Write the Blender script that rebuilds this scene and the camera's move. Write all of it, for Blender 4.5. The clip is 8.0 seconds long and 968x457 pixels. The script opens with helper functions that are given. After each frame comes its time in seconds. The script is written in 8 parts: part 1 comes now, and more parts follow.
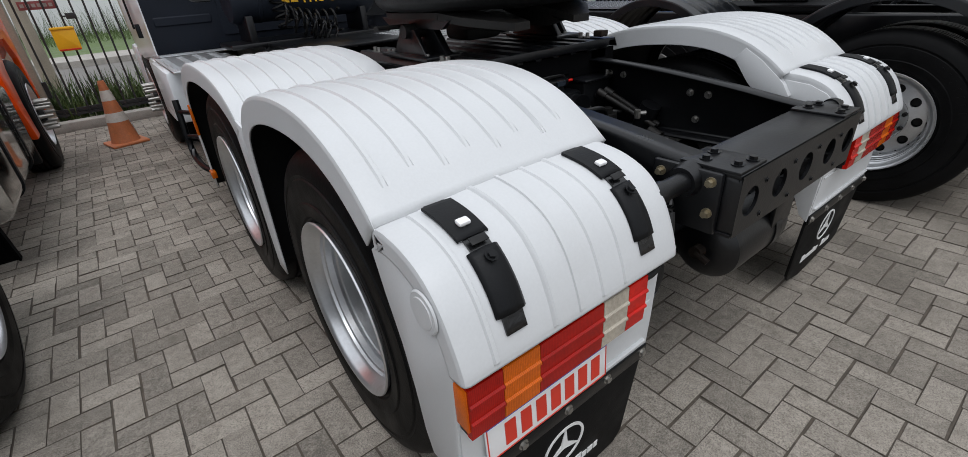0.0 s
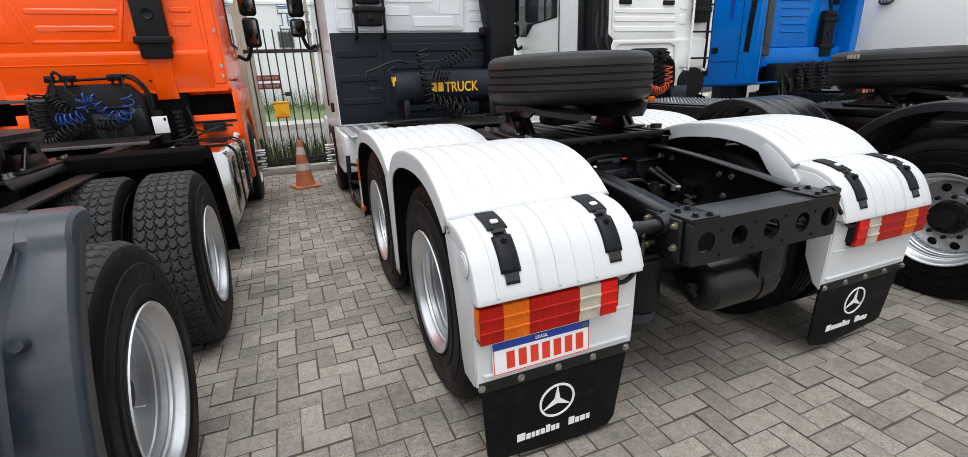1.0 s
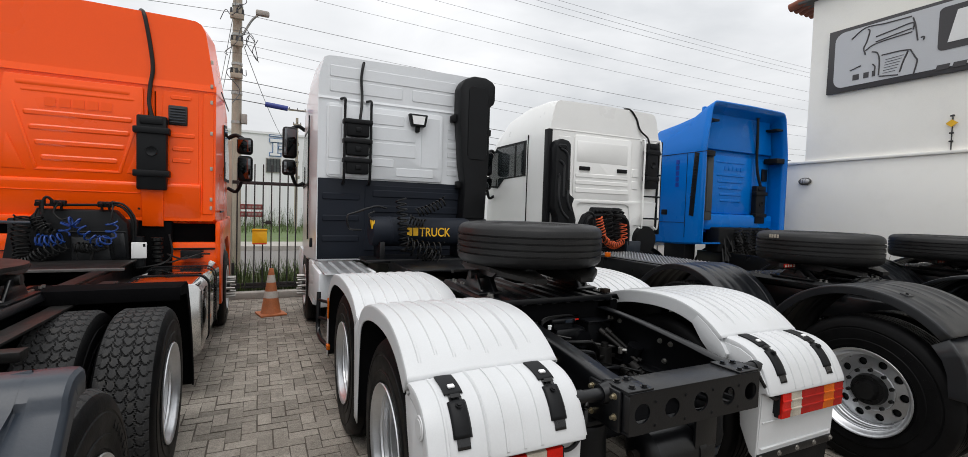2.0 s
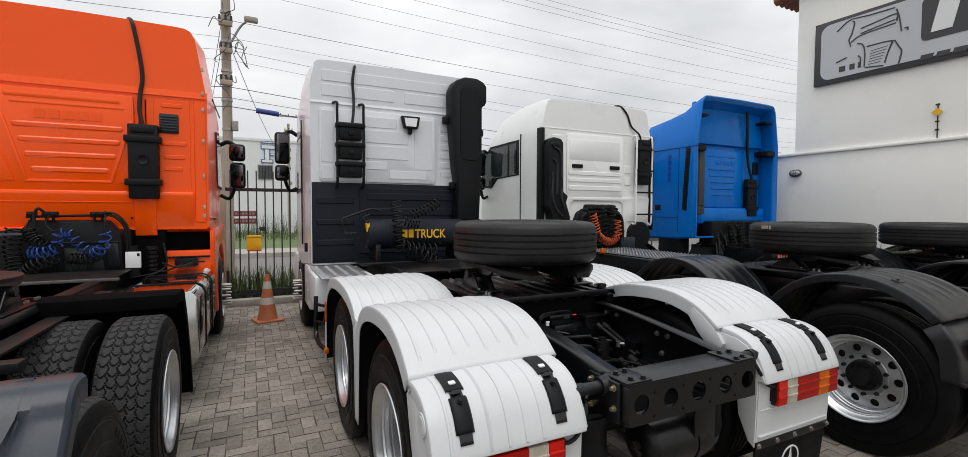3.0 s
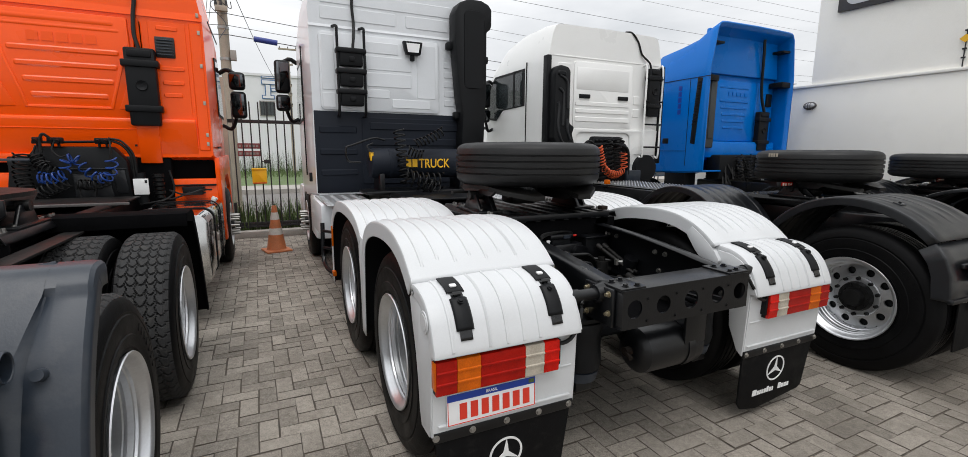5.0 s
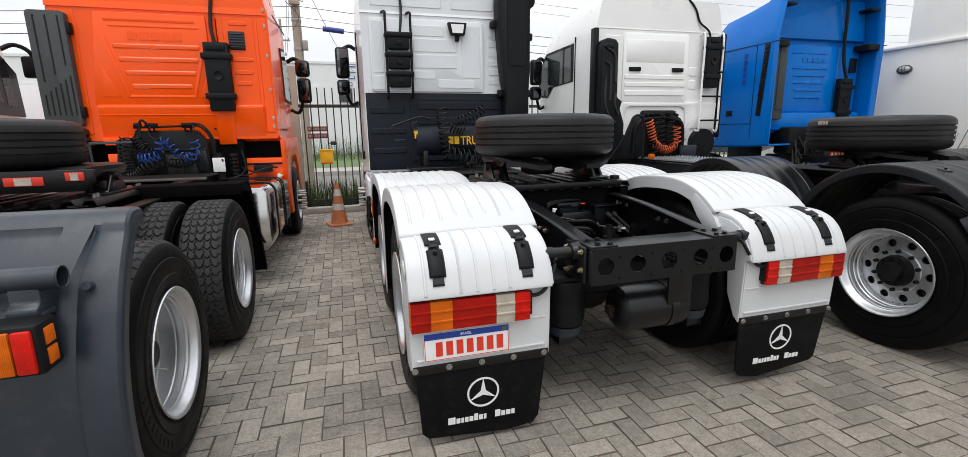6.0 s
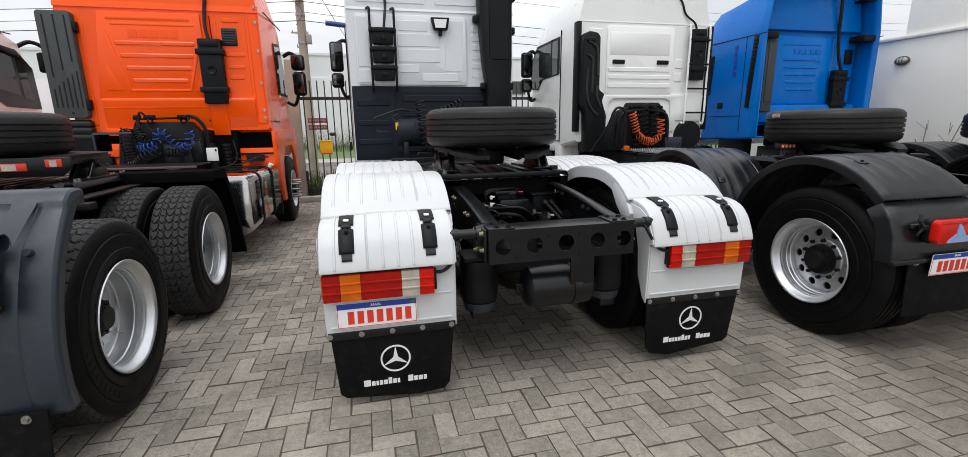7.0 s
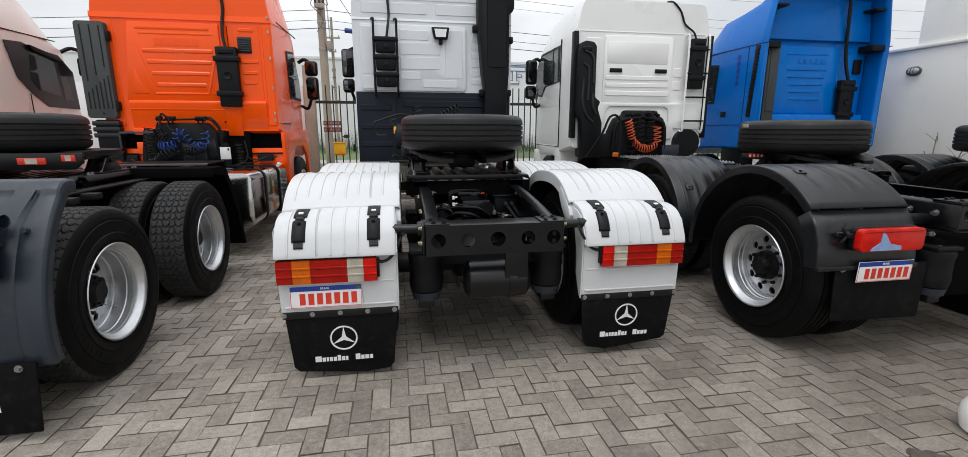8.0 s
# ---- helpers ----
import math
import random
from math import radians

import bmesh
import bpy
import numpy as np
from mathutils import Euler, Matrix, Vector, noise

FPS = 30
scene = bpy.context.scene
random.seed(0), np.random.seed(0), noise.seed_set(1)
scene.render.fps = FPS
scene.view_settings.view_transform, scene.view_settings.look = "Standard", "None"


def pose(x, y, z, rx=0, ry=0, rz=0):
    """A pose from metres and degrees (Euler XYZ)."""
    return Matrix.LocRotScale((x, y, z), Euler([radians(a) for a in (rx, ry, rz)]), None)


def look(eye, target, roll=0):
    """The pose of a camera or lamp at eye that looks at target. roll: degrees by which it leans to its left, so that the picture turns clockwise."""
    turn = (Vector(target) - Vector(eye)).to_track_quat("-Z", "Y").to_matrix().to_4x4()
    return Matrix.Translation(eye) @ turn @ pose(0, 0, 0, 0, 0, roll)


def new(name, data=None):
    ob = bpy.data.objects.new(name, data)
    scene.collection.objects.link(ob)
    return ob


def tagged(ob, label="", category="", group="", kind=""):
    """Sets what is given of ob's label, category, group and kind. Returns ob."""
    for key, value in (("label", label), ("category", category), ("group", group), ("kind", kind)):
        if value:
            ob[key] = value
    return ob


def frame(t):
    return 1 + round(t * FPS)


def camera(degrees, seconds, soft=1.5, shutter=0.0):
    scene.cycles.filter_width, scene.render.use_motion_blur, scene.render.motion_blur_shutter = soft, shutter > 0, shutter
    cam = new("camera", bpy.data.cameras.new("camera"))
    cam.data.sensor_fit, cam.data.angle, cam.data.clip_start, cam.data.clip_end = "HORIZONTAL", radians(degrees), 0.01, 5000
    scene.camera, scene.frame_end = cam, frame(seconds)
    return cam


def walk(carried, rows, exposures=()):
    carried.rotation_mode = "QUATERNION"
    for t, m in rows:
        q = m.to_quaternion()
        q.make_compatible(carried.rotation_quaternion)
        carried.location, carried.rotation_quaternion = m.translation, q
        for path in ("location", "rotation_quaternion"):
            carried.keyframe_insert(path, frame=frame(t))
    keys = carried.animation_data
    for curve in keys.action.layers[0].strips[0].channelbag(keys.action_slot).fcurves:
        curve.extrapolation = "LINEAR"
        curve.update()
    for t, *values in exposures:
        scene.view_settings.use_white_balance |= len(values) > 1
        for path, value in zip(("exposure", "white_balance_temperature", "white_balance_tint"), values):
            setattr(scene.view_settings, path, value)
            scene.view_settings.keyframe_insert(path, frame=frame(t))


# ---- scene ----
cam = camera(92.4, 8.0, soft=0.6)
PATH = [
    (0, (-1.526, -0.569, 1.413), (-0.480, 0.851, 0.469), -4.0),
    (0.2, (-1.574, -0.712, 1.398), (-0.674, 0.824, 0.485), -3.4),
    (0.5, (-1.669, -0.935, 1.393), (-0.922, 0.695, 0.507), -3.6),
    (0.8, (-1.695, -1.167, 1.432), (-0.976, 0.537, 0.670), -2.4),
    (1, (-1.680, -1.316, 1.480), (-0.982, 0.453, 0.859), -2.4),
    (1.2, (-1.664, -1.407, 1.555), (-0.931, 0.401, 1.113), -1.9),
    (1.5, (-1.696, -1.473, 1.643), (-0.874, 0.338, 1.431), 1.2),
    (1.7, (-1.723, -1.498, 1.671), (-0.869, 0.308, 1.571), 2.3),
    (2.8, (-1.745, -1.538, 1.681), (-0.868, 0.257, 1.605), 0.1),
    (3, (-1.748, -1.535, 1.662), (-0.869, 0.260, 1.588), 0.2),
    (3.5, (-1.755, -1.522, 1.639), (-0.877, 0.269, 1.487), 0.4),
    (4, (-1.772, -1.515, 1.631), (-0.893, 0.272, 1.451), 0.4),
    (4.5, (-1.792, -1.530, 1.597), (-0.902, 0.246, 1.365), 0.0),
    (4.7, (-1.785, -1.541, 1.568), (-0.891, 0.226, 1.289), -0.2),
    (5.8, (-1.502, -1.836, 1.482), (-0.917, 0.035, 1.087), 0.2),
    (6, (-1.426, -1.933, 1.469), (-0.880, -0.051, 1.068), -0.9),
    (6.5, (-1.211, -2.170, 1.466), (-0.668, -0.296, 1.027), -0.9),
    (7, (-0.943, -2.310, 1.466), (-0.487, -0.412, 1.032), -0.8),
    (7.5, (-0.664, -2.436, 1.474), (-0.263, -0.526, 1.038), 0.6),
    (8, (-0.503, -2.671, 1.477), (-0.165, -0.744, 1.060), 0.1),
]
EXPOSURES = [(0.0, -0.11, 6180, 10), (0.5, 0.31, 6280, 10), (1.0, 0.46, 6280, 10), (1.5, 0.20, 6400, 10), (3.0, -0.04, 6480, 10), (4.0, 0.0, 6480, 10), (4.7, 0.06, 6450, 10), (6.0, 0.30, 6380, 10), (7.0, 0.23, 6350, 10), (8.0, 0.11, 6350, 10)]
walk(cam, [(t, look(eye, target, roll)) for t, eye, target, roll in PATH], EXPOSURES)

# ---- world and light: a bright overcast sky ----
world = bpy.data.worlds.new("overcast")
scene.world = world
world.use_nodes = True
wn, wl = world.node_tree.nodes, world.node_tree.links
wn.clear()
w_out, w_bg = wn.new("ShaderNodeOutputWorld"), wn.new("ShaderNodeBackground")
w_sky = wn.new("ShaderNodeTexSky")
w_sky.sky_type, w_sky.sun_disc = "NISHITA", False
w_sky.sun_elevation, w_sky.sun_rotation = radians(58), radians(200)
w_co, w_sep = wn.new("ShaderNodeTexCoord"), wn.new("ShaderNodeSeparateXYZ")
w_map, w_noise, w_fine = wn.new("ShaderNodeMapping"), wn.new("ShaderNodeTexNoise"), wn.new("ShaderNodeTexNoise")
w_map.inputs["Scale"].default_value = (1.0, 1.0, 3.2)
w_noise.inputs["Scale"].default_value, w_noise.inputs["Detail"].default_value = 2.2, 6.0
w_noise.inputs["Distortion"].default_value = 0.4
w_ramp = wn.new("ShaderNodeValToRGB")
w_ramp.color_ramp.elements[0].position, w_ramp.color_ramp.elements[0].color = 0.32, (7.5, 7.65, 7.8, 1)
w_ramp.color_ramp.elements[1].position, w_ramp.color_ramp.elements[1].color = 0.66, (10.9, 10.9, 10.9, 1)
w_mix = wn.new("ShaderNodeMix")
w_mix.data_type = "RGBA"
w_mix.inputs[0].default_value = 0.93
w_up = wn.new("ShaderNodeMapRange")
w_up.inputs["From Min"].default_value, w_up.inputs["From Max"].default_value = 0.0, 1.0
w_up.inputs["To Min"].default_value, w_up.inputs["To Max"].default_value = 0.76, 1.54
w_mul = wn.new("ShaderNodeVectorMath")
w_mul.operation = "SCALE"
wl.new(w_co.outputs["Generated"], w_map.inputs["Vector"])
wl.new(w_map.outputs["Vector"], w_noise.inputs["Vector"])
wl.new(w_noise.outputs["Fac"], w_ramp.inputs["Fac"])
wl.new(w_sky.outputs["Color"], w_mix.inputs[6])
wl.new(w_ramp.outputs["Color"], w_mix.inputs[7])
wl.new(w_co.outputs["Generated"], w_sep.inputs["Vector"])
wl.new(w_sep.outputs["Z"], w_up.inputs["Value"])
wl.new(w_mix.outputs[2], w_mul.inputs[0])
wl.new(w_up.outputs["Result"], w_mul.inputs["Scale"])
wl.new(w_mul.outputs["Vector"], w_bg.inputs["Color"])
w_bg.inputs["Strength"].default_value = 0.1
wl.new(w_bg.outputs["Background"], w_out.inputs["Surface"])

sun_data = bpy.data.lights.new("sun", "SUN")
sun_data.energy, sun_data.angle, sun_data.color = 1.15, radians(35), (1.0, 0.975, 0.945)
sun = new("sun", sun_data)
sun.matrix_world = look((-2, -5.5, 14), (0, 0, 0))


# ---- materials ----
def surface(name, base, rough=0.5, metal=0.0, var=0.12, scale=3.0, bump=0.0, fine=60.0, coat=0.0, spec=0.5, pieces="", dirt=0.0, dirt_col=(0.09, 0.075, 0.06)):
    """A procedural surface: colour broken up at two scales, uneven gloss, fine relief, patches of dirt."""
    m = bpy.data.materials.new(name)
    m.use_nodes = True
    n, l = m.node_tree.nodes, m.node_tree.links
    b = n["Principled BSDF"]
    b.inputs["Metallic"].default_value = metal
    b.inputs["Specular IOR Level"].default_value = spec
    if coat:
        b.inputs["Coat Weight"].default_value, b.inputs["Coat Roughness"].default_value = coat, 0.06
    co = n.new("ShaderNodeTexCoord")
    big, small = n.new("ShaderNodeTexNoise"), n.new("ShaderNodeTexNoise")
    big.inputs["Scale"].default_value, big.inputs["Detail"].default_value = scale, 5.0
    small.inputs["Scale"].default_value, small.inputs["Detail"].default_value = fine, 3.0
    where = n.new("ShaderNodeNewGeometry").outputs["Position"] if pieces else co.outputs["Object"]
    l.new(where, big.inputs["Vector"])
    l.new(where, small.inputs["Vector"])
    add = n.new("ShaderNodeMath")
    add.operation = "MULTIPLY_ADD"
    l.new(small.outputs["Fac"], add.inputs[0])
    add.inputs[1].default_value = 0.5 if not pieces else 1.25
    l.new(big.outputs["Fac"], add.inputs[2])
    val = add.outputs[0]
    if pieces:
        mid, lay = n.new("ShaderNodeTexNoise"), n.new("ShaderNodeMath")
        mid.inputs["Scale"].default_value, mid.inputs["Detail"].default_value, mid.inputs["Roughness"].default_value = 26.0, 8.0, 0.80
        l.new(where, mid.inputs["Vector"])
        lay.operation = "MULTIPLY_ADD"
        l.new(mid.outputs["Fac"], lay.inputs[0])
        lay.inputs[1].default_value = 1.5
        l.new(val, lay.inputs[2])
        val = lay.outputs[0]
    if pieces:
        info = n.new("ShaderNodeObjectInfo") if pieces == "object" else n.new("ShaderNodeNewGeometry")
        more = n.new("ShaderNodeMath")
        more.operation = "MULTIPLY_ADD"
        l.new(info.outputs["Random" if pieces == "object" else "Random Per Island"], more.inputs[0])
        more.inputs[1].default_value = 0.42
        l.new(val, more.inputs[2])
        val = more.outputs[0]
    rng = n.new("ShaderNodeMapRange")
    rng.inputs["From Min"].default_value, rng.inputs["From Max"].default_value = (1.625 if pieces else 0.45), (2.545 if pieces else 1.05)
    l.new(val, rng.inputs["Value"])
    mix = n.new("ShaderNodeMix")
    mix.data_type = "RGBA"
    mix.inputs[6].default_value = (*[max(0.0, c * (1 - var)) for c in base], 1)
    mix.inputs[7].default_value = (*[min(1.0, c * (1 + var)) for c in base], 1)
    l.new(rng.outputs["Result"], mix.inputs[0])
    col = mix.outputs[2]
    if dirt:
        spots, ramp, mix2 = n.new("ShaderNodeTexNoise"), n.new("ShaderNodeMapRange"), n.new("ShaderNodeMix")
        spots.inputs["Scale"].default_value, spots.inputs["Detail"].default_value = scale * 2.3, 8.0
        spots.inputs["Roughness"].default_value = 0.7
        l.new(where, spots.inputs["Vector"])
        ramp.inputs["From Min"].default_value, ramp.inputs["From Max"].default_value = 0.52, 0.75
        ramp.inputs["To Max"].default_value = dirt
        l.new(spots.outputs["Fac"], ramp.inputs["Value"])
        mix2.data_type = "RGBA"
        l.new(ramp.outputs["Result"], mix2.inputs[0])
        l.new(col, mix2.inputs[6])
        mix2.inputs[7].default_value = (*dirt_col, 1)
        col = mix2.outputs[2]
    if pieces:
        pit, ramp3, mix3 = n.new("ShaderNodeTexNoise"), n.new("ShaderNodeMapRange"), n.new("ShaderNodeMix")
        pit.inputs["Scale"].default_value, pit.inputs["Detail"].default_value = 190.0, 2.0
        l.new(where, pit.inputs["Vector"])
        ramp3.inputs["From Min"].default_value, ramp3.inputs["From Max"].default_value, ramp3.inputs["To Max"].default_value = 0.52, 0.64, 0.55
        l.new(pit.outputs["Fac"], ramp3.inputs["Value"])
        mix3.data_type = "RGBA"
        l.new(ramp3.outputs["Result"], mix3.inputs[0])
        l.new(col, mix3.inputs[6])
        mix3.inputs[7].default_value = (*[c * 0.36 for c in base], 1)
        col = mix3.outputs[2]
        # brightness matched in the colour: paving darkens towards +x, its edge broken by noise
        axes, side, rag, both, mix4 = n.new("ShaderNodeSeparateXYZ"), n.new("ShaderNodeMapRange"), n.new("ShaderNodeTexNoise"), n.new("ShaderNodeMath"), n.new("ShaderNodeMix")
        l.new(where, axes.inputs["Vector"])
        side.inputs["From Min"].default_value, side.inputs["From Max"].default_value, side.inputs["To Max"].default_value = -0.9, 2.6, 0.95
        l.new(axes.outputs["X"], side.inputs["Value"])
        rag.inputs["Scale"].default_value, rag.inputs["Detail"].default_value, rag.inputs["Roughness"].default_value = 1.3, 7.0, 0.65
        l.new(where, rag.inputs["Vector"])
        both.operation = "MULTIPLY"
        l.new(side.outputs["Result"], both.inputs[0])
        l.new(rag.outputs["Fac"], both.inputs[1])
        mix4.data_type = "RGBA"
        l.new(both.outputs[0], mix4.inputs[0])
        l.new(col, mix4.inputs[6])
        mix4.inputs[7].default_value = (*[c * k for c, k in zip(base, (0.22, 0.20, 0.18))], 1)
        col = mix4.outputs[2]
    l.new(col, b.inputs["Base Color"])
    rr = n.new("ShaderNodeMapRange")
    rr.inputs["From Min"].default_value, rr.inputs["From Max"].default_value = 0.3, 0.7
    rr.inputs["To Min"].default_value, rr.inputs["To Max"].default_value = max(0.02, rough * 0.82), min(1.0, rough * 1.18)
    l.new(big.outputs["Fac"], rr.inputs["Value"])
    l.new(rr.outputs["Result"], b.inputs["Roughness"])
    if bump:
        bp = n.new("ShaderNodeBump")
        bp.inputs["Strength"].default_value, bp.inputs["Distance"].default_value = bump, 0.004
        l.new(small.outputs["Fac"], bp.inputs["Height"])
        l.new(bp.outputs["Normal"], b.inputs["Normal"])
    return m


def lens(name, col):
    """Coloured lamp plastic: glossy, slightly see-through."""
    m = surface(name, col, 0.20, spec=0.22, var=0.30, scale=11, bump=0.1, fine=200)
    n, l = m.node_tree.nodes, m.node_tree.links
    b = n["Principled BSDF"]
    # upright lighter and darker lines put the flutes' shading into the colour
    wave, co, mix = n.new("ShaderNodeTexWave"), n.new("ShaderNodeTexCoord"), n.new("ShaderNodeMix")
    wave.inputs["Scale"].default_value, wave.inputs["Distortion"].default_value = 70.0, 0.4
    l.new(co.outputs["Object"], wave.inputs["Vector"])
    mix.data_type, mix.blend_type = "RGBA", "MULTIPLY"
    mix.inputs[0].default_value = 0.22
    l.new(b.inputs["Base Color"].links[0].from_socket, mix.inputs[6])
    l.new(wave.outputs["Color"], mix.inputs[7])
    l.new(mix.outputs[2], b.inputs["Base Color"])
    return m


def glass(name, tint):
    m = bpy.data.materials.new(name)
    m.use_nodes = True
    b = m.node_tree.nodes["Principled BSDF"]
    b.inputs["Base Color"].default_value = (*tint, 1)
    b.inputs["Roughness"].default_value, b.inputs["Transmission Weight"].default_value = 0.03, 0.85
    return m


